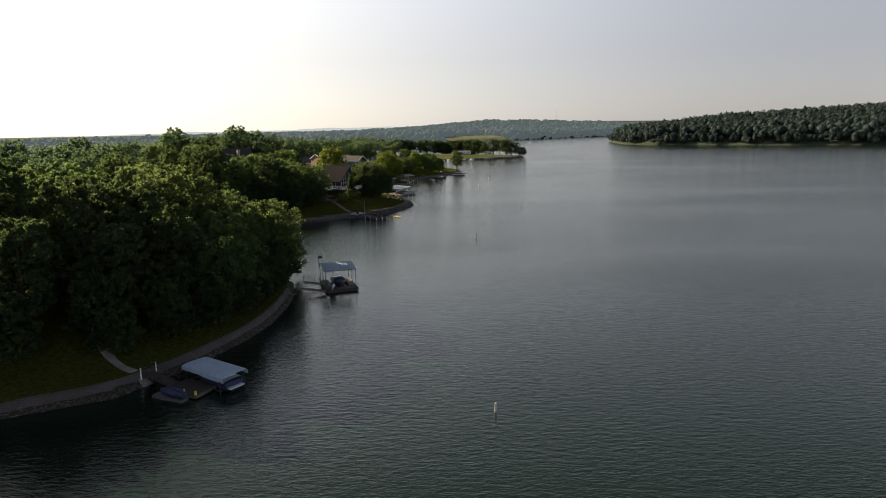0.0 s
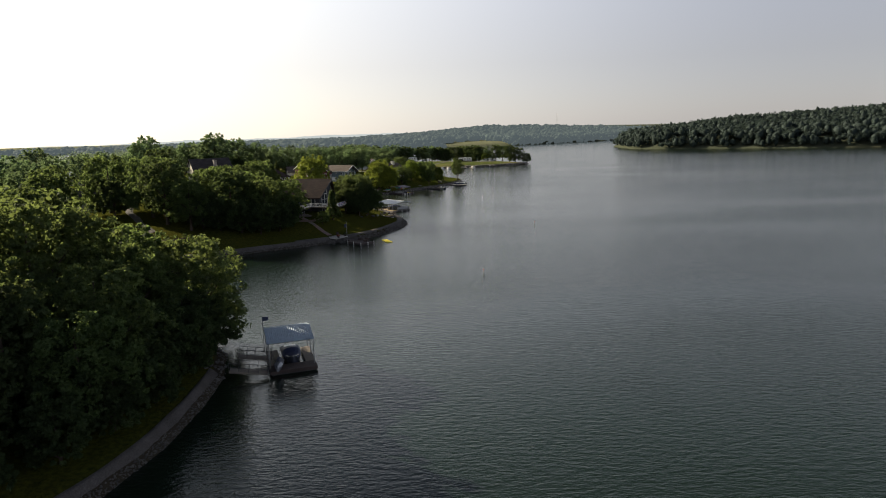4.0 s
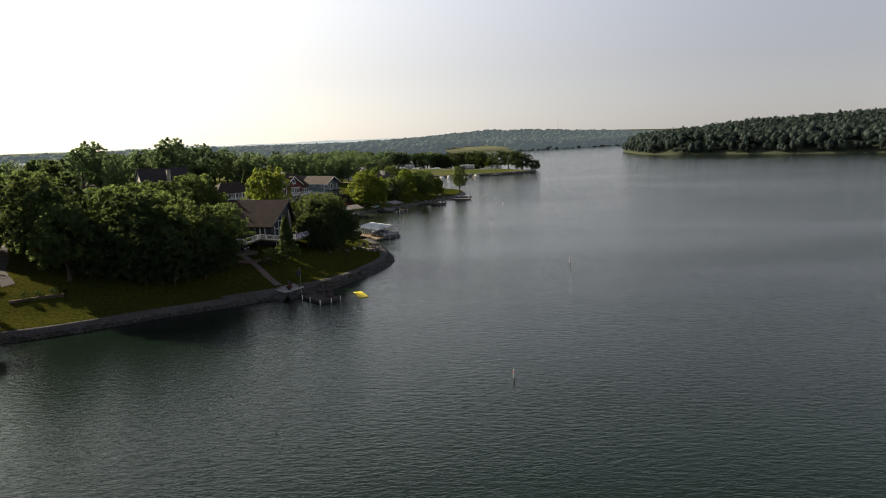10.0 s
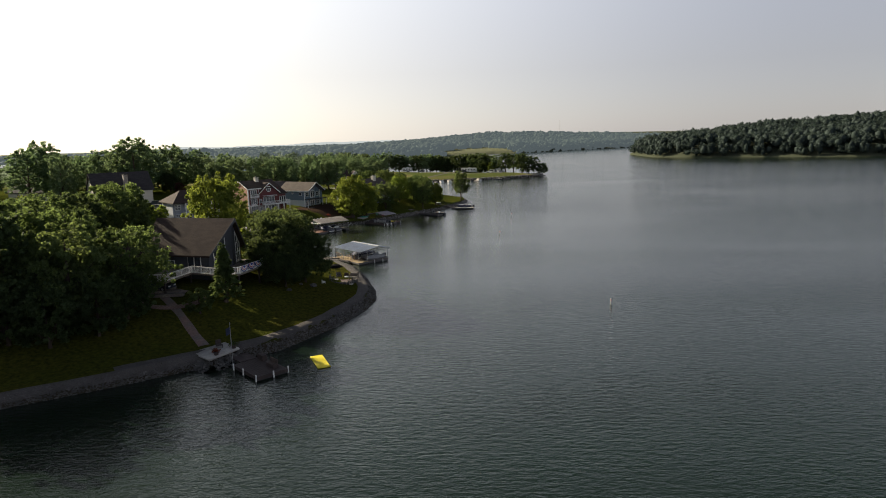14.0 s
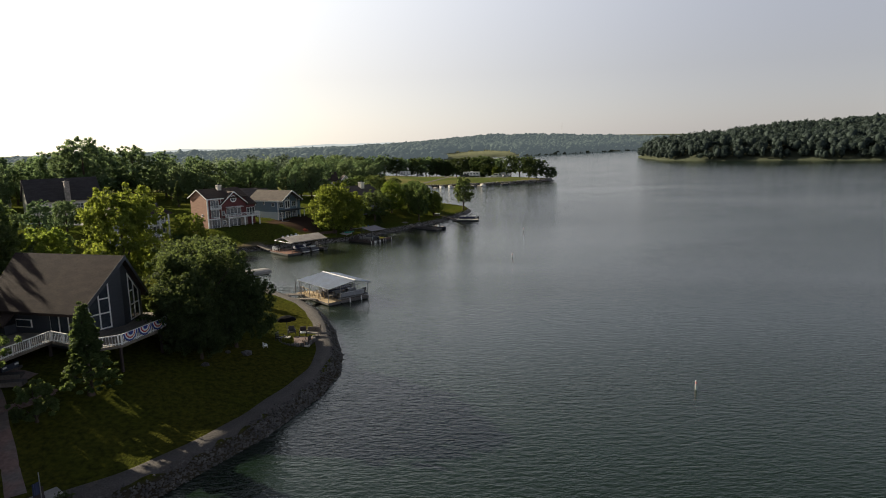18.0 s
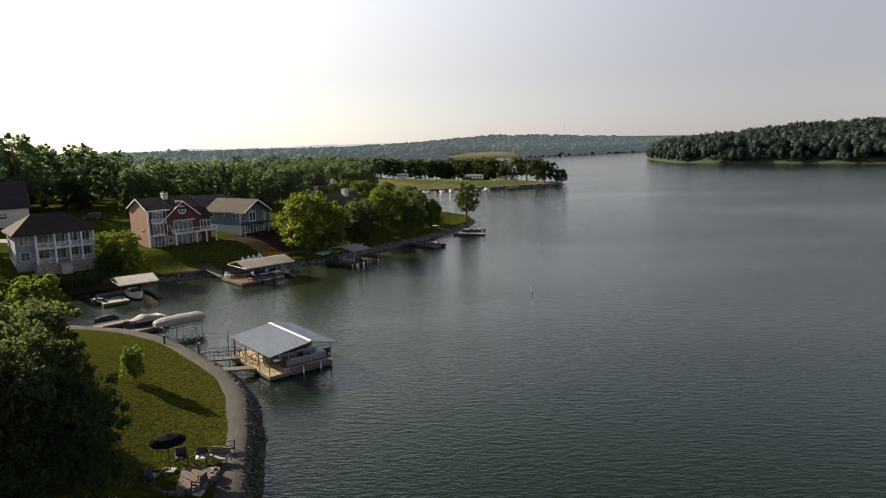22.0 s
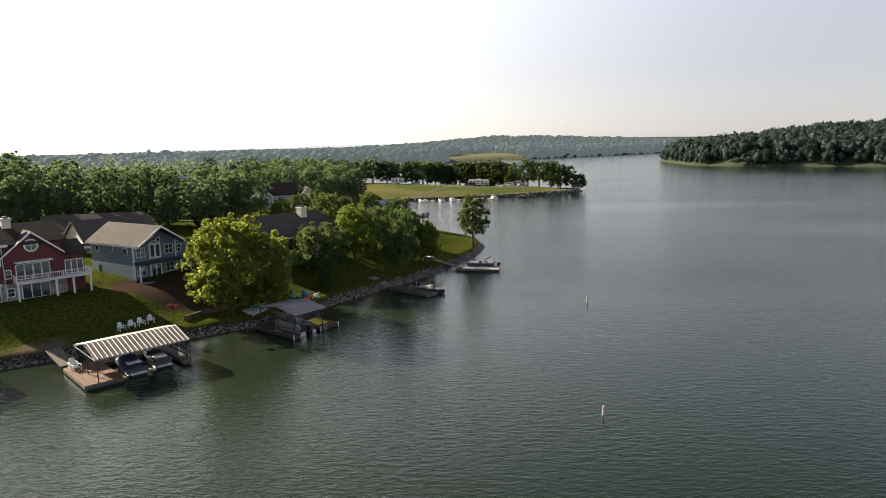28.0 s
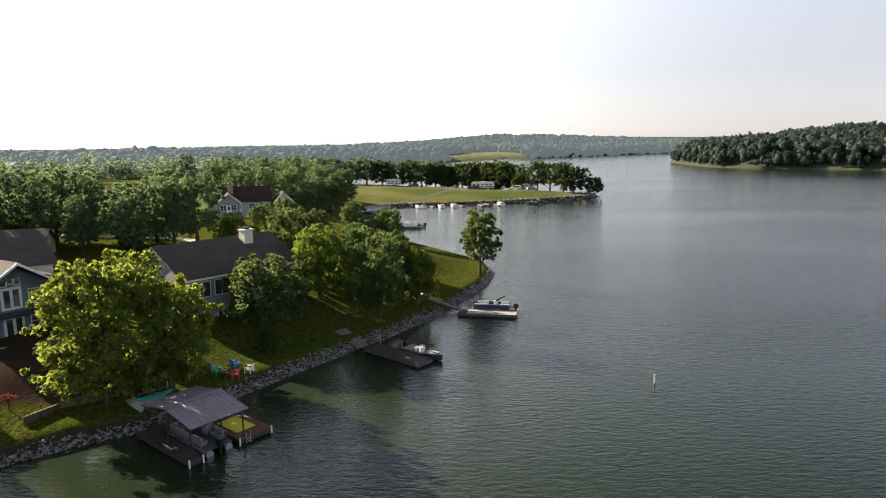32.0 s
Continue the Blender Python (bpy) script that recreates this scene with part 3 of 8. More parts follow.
strip("road", [(-1, 534), (14, 528), (34, 526)], 3.0, M_GRAVEL, "gravel campground track beside the campers", "road", 0.08)

# ---- houses ----
def ring_frame(x0, x1, z0, z1, t, y0, y1):
    """A rectangular frame round an opening, in one piece."""
    bm = bmesh.new()
    o = ((x0 - t, z0 - t), (x1 + t, z0 - t), (x1 + t, z1 + t), (x0 - t, z1 + t))
    i = ((x0, z0), (x1, z0), (x1, z1), (x0, z1))
    v = [[bm.verts.new((x, y, z)) for x, z in q] for q, y in ((o, y0), (i, y0), (o, y1), (i, y1))]
    for k in range(4):
        n = (k + 1) % 4
        bm.faces.new((v[0][k], v[0][n], v[1][n], v[1][k]))
        bm.faces.new((v[2][n], v[2][k], v[3][k], v[3][n]))
        bm.faces.new((v[0][n], v[0][k], v[2][k], v[2][n]))
        bm.faces.new((v[1][k], v[1][n], v[3][n], v[3][k]))
    return bm


def window(parent, x, z, w, h, y=0.0, panes=(2, 2), trim=M_WHITE, name="window"):
    """A window set in a wall that faces -y: recessed glass, casing, bars."""
    fr = part(name, ring_frame(x - w / 2, x + w / 2, z, z + h, 0.09, y - 0.07, y + 0.02), trim, parent)
    for i in range(1, panes[0]):
        xx = x - w / 2 + w * i / panes[0]
        part("glazing_bar", boxes((xx - 0.03, xx + 0.03, y - 0.045, y + 0.0, z, z + h)), trim, fr)
    for i in range(1, panes[1]):
        zz = z + h * i / panes[1]
        part("glazing_bar", boxes((x - w / 2, x + w / 2, y - 0.04, y + 0.0, zz - 0.025, zz + 0.025)), trim, fr)
    part("pane", boxes((x - w / 2, x + w / 2, y - 0.02, y + 0.0, z, z + h)), M_GLASS, fr)
    return fr


def gable_roof(w, d, h, apex, over=0.5, thick=0.22, shift=0.5):
    """Two roof slabs over a block w wide and d deep, ridge along y."""
    out = []
    mid = w * shift
    for x0, x1 in ((mid, -over), (mid, w + over)):
        run = abs(x1 - mid)
        s = (apex - h) / (mid if x1 < mid else w - mid)
        zl = apex - s * run
        bm = bmesh.new()
        prism(bm, [(x0, apex + 0.02), (x0, apex + thick), (x1, zl + thick), (x1, zl)], -over, d + over)
        out.append(bm)
    return out


def roofed(house, w, d, h, apex, roof, over=0.5, shift=0.5, trim=M_WHITE, name="roof"):
    for bm in gable_roof(w, d, h, apex, over, 0.22, shift):
        part(name, bm, roof, house)
    # pale verge boards on the front gable
    mid = w * shift
    for x1 in (-over, w + over):
        s = (apex - h) / (mid if x1 < mid else w - mid)
        zl = apex - s * abs(x1 - mid)
        bm = bmesh.new()
        prism(bm, [(mid, apex - 0.12), (mid, apex + 0.25), (x1, zl + 0.25), (x1, zl - 0.12)], -over - 0.05, -over - 0.003)
        part("verge_board", bm, trim, house)


def railing(parent, x0, x1, y, z, h=0.95, material=M_WHITE, name="railing", axis_y=False):
    bm = bmesh.new()

    def bar(a, b, r0, r1, z0, z1):
        if axis_y:
            box(bm, y - r0, y + r1, a, b, z0, z1)
        else:
            box(bm, a, b, y - r0, y + r1, z0, z1)
    bar(x0, x1, 0.04, 0.04, z + h - 0.08, z + h)
    bar(x0, x1, 0.03, 0.03, z + 0.1, z + 0.17)
    n = max(2, int((x1 - x0) / 0.22))
    for i in range(n + 1):
        xx = x0 + (x1 - x0) * i / n
        r = 0.05 if i % 8 == 0 or i == n else 0.018
        bar(xx - r, xx + r, r, r, z, z + h - 0.08)
    return part(name, bm, material, parent)


def chimney(parent, x, y, z0, z1, w=0.9, material=M_STONE):
    c = part("chimney", boxes((x - w / 2, x + w / 2, y - w / 2, y + w / 2, z0, z1 - 0.18), (x - w / 2 - 0.1, x + w / 2 + 0.1, y - w / 2 - 0.1, y + w / 2 + 0.1, z1 - 0.18, z1)), material, parent)
    part("chimney_cap", boxes((x - w / 4, x + w / 4, y - w / 4, y + w / 4, z1 + 0.004, z1 + 0.25)), M_BLACKSTEEL, c)
    return c


def door(parent, x, z, w, h, y=0.0, glazed=True, name="door"):
    dr = part(name, boxes((x - w / 2 - 0.1, x + w / 2 + 0.1, y - 0.06, y + 0.01, z, z + h + 0.1)), M_WHITE, parent)
    n = 2 if w > 1.3 else 1
    for i in range(n):
        xc = x - w / 2 + w * (i + 0.5) / n
        part("pane", boxes((xc - w / n * 0.32, xc + w / n * 0.32, y - 0.075, y - 0.055, z + (0.25 if glazed else 1.1), z + h - 0.15)), M_GLASS, dr)
    part("handle", boxes((x + 0.03, x + 0.09, y - 0.11, y - 0.064, z + 1.0, z + 1.1)), M_STEEL, dr)
    return dr


# the blue-grey house with pale lower boards; the roof reaches well out over the lake front
bz = 4.3
blue_house = thing("house", pose(-44.9, 311.0, bz, 0, 0, 59), "two-storey blue-grey house with tan shingle roof", "house")
W, D, H, A, FO, SO = 6.8, 10.4, 5.3, 7.55, 2.0, 0.4
part("wall", prism(bmesh.new(), [(0, 2.6), (W, 2.6), (W, H), (W / 2, A - 0.15), (0, H)], 0, D), M_BLUE, blue_house)
part("lower_wall", prism(bmesh.new(), [(0.03, -3), (W - 0.03, -3), (W - 0.03, 2.597), (0.03, 2.597)], 0.03, D - 0.03), M_BLUE, blue_house)
part("side_cladding", boxes((-0.05, 0.028, 0.06, D, -2, 2.3)), M_LBLUE, blue_house, "pale blue board cladding")
part("corner_board", boxes((-0.08, 0.14, -0.06, 0.1, 0, H)), M_WHITE, blue_house)
part("corner_board", boxes((W - 0.14, W + 0.08, -0.06, 0.1, 0, H)), M_WHITE, blue_house)
slope_ = (A - H) / (W / 2)
for x1 in (-SO, W + SO):
    zl = H - slope_ * SO
    part("roof", prism(bmesh.new(), [(W / 2, A + 0.02), (W / 2, A + 0.24), (x1, zl + 0.22), (x1, zl)], -FO, D + 0.6), M_SHINGLETAN, blue_house)
    part("verge_board", prism(bmesh.new(), [(W / 2, A - 0.02), (W / 2, A + 0.25), (x1, zl + 0.23), (x1, zl - 0.02)], -FO - 0.06, -FO - 0.003), M_WHITE, blue_house)
    part("eave_board", boxes((x1 - 0.04 if x1 < 0 else x1 + 0.003, x1 - 0.003 if x1 < 0 else x1 + 0.04, -FO, D + 0.6, zl - 0.08, zl + 0.2)), M_WHITE, blue_house)
    part("collar_beam", prism(bmesh.new(), [(W / 2, A - 1.0), (W / 2, A - 0.75), (x1 * 0.94 + W * 0.03, zl + 0.02), (x1 * 0.94 + W * 0.03, zl - 0.18)], -FO + 0.25, -FO + 0.4), M_DGREY, blue_house)
part("belt_board", boxes((-0.02, W + 0.02, -0.08, 0.0, 2.5, 2.75)), M_DGREY, blue_house)
for px_, pz, pw, ph in ((1.15, 3.45, 1.25, 1.2), (5.65, 3.45, 1.25, 1.2), (1.15, 0.8, 1.25, 1.2), (5.65, 0.8, 1.25, 1.2)):
    window(blue_house, px_, pz, pw, ph, 0)
for k in (-1, 0, 1):
    window(blue_house, W / 2 + k * 0.62, 5.55 - 0.18 * abs(k), 0.46, 0.5, 0, (1, 1))
door(blue_house, W / 2, 2.95, 1.7, 2.1)
door(blue_house, W / 2, 0.1, 1.7, 2.1)
part("porch_slab", boxes((-0.4, W + 2.0, -2.3, -0.004, -1.5, 0.02)), M_CONCRETE, blue_house)
part("porch_beam", boxes((0.0, W + 1.6, -1.3, -1.15, 2.4, 2.58)), M_DGREY, blue_house)
part("porch_roof", boxes((-0.1, W + 1.8, -1.45, -0.09, 2.6, 2.7)), M_DGREY, blue_house)
for xx in (0.1, W - 0.1, W + 1.5):
    part("post", boxes((xx - 0.09, xx + 0.09, -1.31, -1.14, 0.02, 2.4)), M_WHITE, blue_house)
for yy, zz, ww in ((1.7, 3.75, 1.0), (5.0, 4.1, 0.55), (8.6, 3.85, 0.8)):
    side = part("window", boxes((-0.10, 0.0, yy - ww / 2, yy + ww / 2, zz, zz + 1.0)), M_WHITE, blue_house)
    part("pane", boxes((-0.13, -0.102, yy - ww / 2 + 0.1, yy - 0.03, zz + 0.1, zz + 0.9)), M_GLASS, side)
    part("pane", boxes((-0.13, -0.102, yy + 0.03, yy + ww / 2 - 0.1, zz + 0.1, zz + 0.9)), M_GLASS, side)
part("side_door", boxes((-0.11, -0.052, 7.9, 8.6, 0.3, 1.9)), M_DGREY, blue_house)
part("wing_wall", boxes((W + 0.003, W + 3.6, 2.2, 9.5, -2, 4.5)), M_BLUE, blue_house)
part("wing_roof", prism(bmesh.new(), [(W - 0.3, 5.75), (W - 0.3, 5.95), (W + 4.1, 4.5), (W + 4.1, 4.3)], 1.7, 10.0), M_SHINGLEDARK, blue_house)
window(blue_house, W + 1.9, 3.0, 1.0, 1.1, 2.2)

# the dark red house with the round window
red_house = thing("house", pose(-58.2, 297.9, 4.2, 0, 0, 47.5), "dark red lake house with round gable window and balcony", "house")
W, D = 12.9, 8.5
RE, RA = 7.05, 9.2                       # eave and ridge of the main roof


def ridge_slab(name, house, y0, y1, z0, z1, xa, xb, thick, material, label=""):
    """A roof slab that falls from y0 (height z0) to y1 (height z1), between xa and xb along the ridge."""
    bm = prism(bmesh.new(), [(y0, z0), (y0, z0 + thick), (y1, z1 + thick), (y1, z1)], -xb, -xa)
    bmesh.ops.rotate(bm, verts=bm.verts[:], matrix=Matrix.Rotation(radians(90), 3, "Z"))
    return part(name, bm, material, house, label)


part("wall", boxes((0.02, W - 2.8, 0.0, D, 2.3, RE + 0.2)), M_RED, red_house)
part("basement_wall", boxes((-0.03, W - 2.57, -0.05, D, -2.5, 2.297)), M_STONE, red_house)
bm = prism(bmesh.new(), [(0, -2), (D, -2), (D, RE + 0.2), (D / 2, RA), (0, RE + 0.2)], 0, 0.16)
bmesh.ops.rotate(bm, verts=bm.verts[:], matrix=Matrix.Rotation(radians(90), 3, "Z"))
part("end_wall", bm, M_BRICK, red_house, "orange cedar end wall")
part("corner_board", boxes((-0.2, 0.12, -0.09, 0.1, 0.0, RE + 0.1)), M_WHITE, red_house)
for y1 in (-0.6, D + 0.6):
    ridge_slab("roof", red_house, D / 2, y1, RA, RE, -0.5, W - 2.4, 0.22, M_SHINGLEBROWN)
    ridge_slab("verge_board", red_house, D / 2, y1, RA - 0.02, RE - 0.0, -0.56, -0.503, 0.26, M_WHITE)
part("eave_board", boxes((-0.5, 4.0, -0.66, -0.603, RE - 0.06, RE + 0.22)), M_WHITE, red_house)
# the broad front gable, almost flush with the wall
GM, GW, gy = 6.6, 3.6, -0.25
GE, GA = 5.45, 8.45
part("gable_wall", prism(bmesh.new(), [(GM - GW + 0.5, -2.0), (GM + GW - 0.5, -2.0), (GM + GW - 0.5, GE + 0.25), (GM, GA - 0.05), (GM - GW + 0.5, GE + 0.25)], gy, 2.0), M_RED, red_house)
part("gable_base", boxes((GM - GW + 0.46, GM + GW - 0.46, gy - 0.06, gy - 0.003, -2.0, 2.25)), M_STONE, red_house)
for x1 in (GM - GW, GM + GW):
    part("gable_roof", prism(bmesh.new(), [(GM, GA), (GM, GA + 0.24), (x1, GE + 0.24), (x1, GE)], gy - 0.5, 4.2), M_SHINGLEBROWN, red_house)
    part("verge_board", prism(bmesh.new(), [(GM, GA + 0.0), (GM, GA + 0.26), (x1, GE + 0.26), (x1, GE + 0.0)], gy - 0.56, gy - 0.505), M_WHITE, red_house)
RZ = 6.85
ring = bmesh.new()
bmesh.ops.create_circle(ring, cap_ends=False, segments=24, radius=0.66)
inner = [v for v in ring.verts]
outer = [ring.verts.new(v.co * 1.26) for v in inner]
for i in range(24):
    ring.faces.new((inner[i], inner[(i + 1) % 24], outer[(i + 1) % 24], outer[i]))
ret = bmesh.ops.extrude_face_region(ring, geom=ring.faces[:])
bmesh.ops.translate(ring, verts=[v for v in ret["geom"] if isinstance(v, bmesh.types.BMVert)], vec=(0, 0, 0.08))
bmesh.ops.rotate(ring, verts=ring.verts[:], matrix=Matrix.Rotation(radians(90), 3, "X"))
bmesh.ops.translate(ring, verts=ring.verts[:], vec=(GM, gy - 0.002, RZ))
rw = part("round_window", ring, M_WHITE, red_house, "white round window frame")
disc = bmesh.new()
bmesh.ops.create_cone(disc, cap_ends=True, segments=24, radius1=0.66, radius2=0.66, depth=0.03)
bmesh.ops.rotate(disc, verts=disc.verts[:], matrix=Matrix.Rotation(radians(90), 3, "X"))
bmesh.ops.translate(disc, verts=disc.verts[:], vec=(GM, gy - 0.02, RZ))
part("pane", disc, M_GLASS, rw)
part("glazing_bar", boxes((GM - 0.03, GM + 0.03, gy - 0.06, gy - 0.03, RZ - 0.66, RZ + 0.66), (GM - 0.66, GM + 0.66, gy - 0.055, gy - 0.032, RZ - 0.03, RZ + 0.03)), M_WHITE, rw)
# glazed balcony room, balcony and posts
part("porch_roof", prism(bmesh.new(), [(4.5, 4.85), (8.6, 4.85), (8.6, 4.98), (4.5, 4.98)], gy - 1.3, gy - 0.004), M_WHITE, red_house)
for i in range(4):
    window(red_house, 5.1 + i * 0.95, 2.75, 0.82, 1.75, gy - 0.01, (1, 1))
part("deck", boxes((4.2, 12.8, gy - 1.6, gy - 0.1, 2.3, 2.45)), M_WHITE, red_house, "white balcony deck")
part("deck", boxes((GM + GW - 0.45, 12.8, gy - 0.096, 0.18, 2.3, 2.45)), M_WHITE, red_house, "white balcony deck")
railing(red_house, 4.2, 12.8, gy - 1.56, 2.45, 0.9)
railing(red_house, gy - 1.5, 0.15, 12.74, 2.45, 0.9, axis_y=True)
railing(red_house, gy - 1.5, gy - 0.1, 4.26, 2.45, 0.9, axis_y=True)
for xx in (4.35, 8.6, 10.6, 12.65):
    part("post", boxes((xx - 0.11, xx + 0.11, gy - 1.56, gy - 1.34, -2.0, 2.3)), M_WHITE, red_house)
part("patio_door", boxes((5.0, 8.2, gy - 0.14, gy - 0.064, 0.1, 2.05)), M_WHITE, red_house)
for i in range(3):
    part("pane", boxes((5.12 + i * 1.04, 6.04 + i * 1.04, gy - 0.17, gy - 0.143, 0.2, 1.95)), M_GLASS, red_house)
window(red_house, 3.75, 3.0, 0.6, 1.0, gy, (1, 2))
window(red_house, 3.85, 0.7, 0.7, 0.95, gy - 0.06, (1, 2))
# stacked windows near the cedar end, the top pair behind a small balcony
window(red_house, 1.75, 0.15, 2.0, 1.95, -0.055, (3, 1))
window(red_house, 1.75, 2.65, 2.0, 1.75, 0.0, (3, 1))
window(red_house, 1.75, 4.95, 1.9, 1.75, 0.0, (3, 1))
part("balcony_floor", boxes((0.5, 3.0, -0.9, -0.004, 4.62, 4.74)), M_WHITE, red_house)
railing(red_house, 0.5, 3.0, -0.85, 4.74, 0.85)
for xx in (0.53, 2.97):
    railing(red_house, -0.8, -0.1, xx, 4.74, 0.85, axis_y=True)
part("downpipe", boxes((3.35, 3.45, -0.08, -0.003, 0.1, RE)), M_WHITE, red_house)
part("belt_board", boxes((0.13, 3.0, -0.075, -0.053, 2.2, 2.42)), M_WHITE, red_house)
# right wing
part("wing_wall", boxes((W - 2.797, W - 0.3, 0.2, 6.0, -2.0, 5.0)), M_RED, red_house)
for y1 in (-0.25, 6.5):
    ridge_slab("wing_roof", red_house, 3.1, y1, 6.55, 5.05, W - 2.797, W + 0.1, 0.22, M_SHINGLEBROWN)
for i in range(3):
    window(red_house, 10.7 + i * 0.72, 2.6, 0.6, 1.7, 0.2, (1, 1))
chimney(red_house, 5.0, 3.6, 7.5, 10.2, 1.0, M_CREAM)
sw = part("window", boxes((-0.22, -0.163, 2.2, 3.1, 2.9, 3.4)), M_WHITE, red_house)
part("pane", boxes((-0.25, -0.223, 2.3, 3.0, 3.0, 3.3)), M_GLASS, sw)

# the pale house with two verandas and a hipped roof
white_house = thing("house", pose(-73.4, 281.6, 4.1, 0, 0, 42), "pale grey two-storey house with white verandas", "house")
W, D = 11.6, 8.0
part("wall", boxes((0, W, 0, D, -2.5, 5.3)), M_MGREY, white_house)
hip = bmesh.new()
vs = [hip.verts.new(p) for p in ((-0.7, -2.6, 5.3), (W + 0.7, -2.6, 5.3), (W + 0.7, D + 0.7, 5.3), (-0.7, D + 0.7, 5.3), (3.2, 2.8, 8.3), (W - 3.2, 2.8, 8.3),
                                 (-0.7, -2.6, 5.1), (W + 0.7, -2.6, 5.1), (W + 0.7, D + 0.7, 5.1), (-0.7, D + 0.7, 5.1))]
for q in ((0, 1, 5, 4), (1, 2, 5), (2, 3, 4, 5), (3, 0, 4), (6, 7, 1, 0), (7, 8, 2, 1), (8, 9, 3, 2), (9, 6, 0, 3), (9, 8, 7, 6)):
    hip.faces.new([vs[i] for i in q])
part("roof", hip, M_SHINGLEBROWN, white_house)
part("veranda_floor", boxes((2.6, W, -2.3, -0.004, 2.5, 2.7)), M_WHITE, white_house)
railing(white_house, 2.6, W, -2.25, 2.7)
railing(white_house, 2.6, 5.6, -2.25, 0.1)
railing(white_house, 7.6, W, -2.25, 0.1)
for xx in (2.7, 5.5, 7.7, 9.6, W - 0.1):
    part("post", boxes((xx - 0.13, xx + 0.13, -2.35, -2.1, -2.0, 5.1)), M_WHITE, white_house)
for xx, ww in ((4.1, 1.6), (6.6, 1.6), (8.7, 1.3), (10.7, 1.2)):
    window(white_house, xx, 3.1, ww, 1.7, 0, (2, 1))
    window(white_house, xx, 0.5, ww, 1.7, 0, (2, 1))
window(white_house, 1.3, 3.3, 1.3, 1.3, 0)
window(white_house, 1.3, 0.7, 1.3, 1.3, 0)
part("porch_slab", boxes((2.3, W + 0.4, -2.7, -0.01, -1.8, 0.1)), M_STONE, white_house)
part("steps", boxes((5.8, 7.4, -3.3, -2.703, -1.8, -0.1), (5.8, 7.4, -3.9, -3.303, -1.8, -0.3)), M_CONCRETE, white_house)

# the slate-grey chalet: steep roof, and a front that comes to a point like a prow
az = 3.9
slate_house = thing("house", pose(-33.9, 200.9, az, 0, 0, 75), "dark slate chalet with tall prow windows and bunting", "house")
W, D, H, A, PROW = 9.1, 11.8, 4.4, 9.18, 1.5
IN = 0.6                                   # roof overhang past the walls
pitch = (A - H) / (W / 2)


def roof_z(x):
    """Underside of the roof above a place across the house."""
    return H + pitch * min(x, W - x)


bm = bmesh.new()
plan = [(IN, 0.55), (W / 2, -PROW + 0.75), (W - IN, 0.55), (W - IN, D - 0.5), (W / 2, D - 0.5), (IN, D - 0.5)]
lo_ = [bm.verts.new((x, y, -3.0)) for x, y in plan]
hi_ = [bm.verts.new((x, y, roof_z(x) - 0.02)) for x, y in plan]
for i in range(6):
    j = (i + 1) % 6
    bm.faces.new((lo_[i], lo_[j], hi_[j], hi_[i]))
bm.faces.new((hi_[0], hi_[1], hi_[4], hi_[5]))
bm.faces.new((hi_[1], hi_[2], hi_[3], hi_[4]))
bm.faces.new(lo_[::-1])
part("wall", bm, M_DGREY, slate_house)
for x1 in (0.0, W):
    bm = bmesh.new()
    q = [(x1, 0.0, H), (W / 2, -PROW, A), (W / 2, D, A), (x1, D, H)]
    dn_, up_ = [bm.verts.new(p) for p in q], [bm.verts.new((x, y, z + 0.26)) for x, y, z in q]
    for i in range(4):
        j = (i + 1) % 4
        bm.faces.new((dn_[i], dn_[j], up_[j], up_[i]))
    bm.faces.new(up_)
    bm.faces.new(dn_[::-1])
    bmesh.ops.recalc_face_normals(bm, faces=bm.faces[:])
    part("roof", bm, M_SHINGLEBROWN, slate_house)
    bm = bmesh.new()
    n_ = Vector((0, -0.05, 0))
    q = [Vector((x1, -0.004, H - 0.16)), Vector((W / 2, -PROW - 0.004, A - 0.16)), Vector((W / 2, -PROW - 0.004, A + 0.3)), Vector((x1, -0.004, H + 0.3))]
    a_, b_ = [bm.verts.new(p) for p in q], [bm.verts.new(p + n_) for p in q]
    for i in range(4):
        j = (i + 1) % 4
        bm.faces.new((a_[i], a_[j], b_[j], b_[i]))
    bm.faces.new(b_)
    bm.faces.new(a_[::-1])
    bmesh.ops.recalc_face_normals(bm, faces=bm.faces[:])
    part("verge_board", bm, M_DGREY, slate_house)


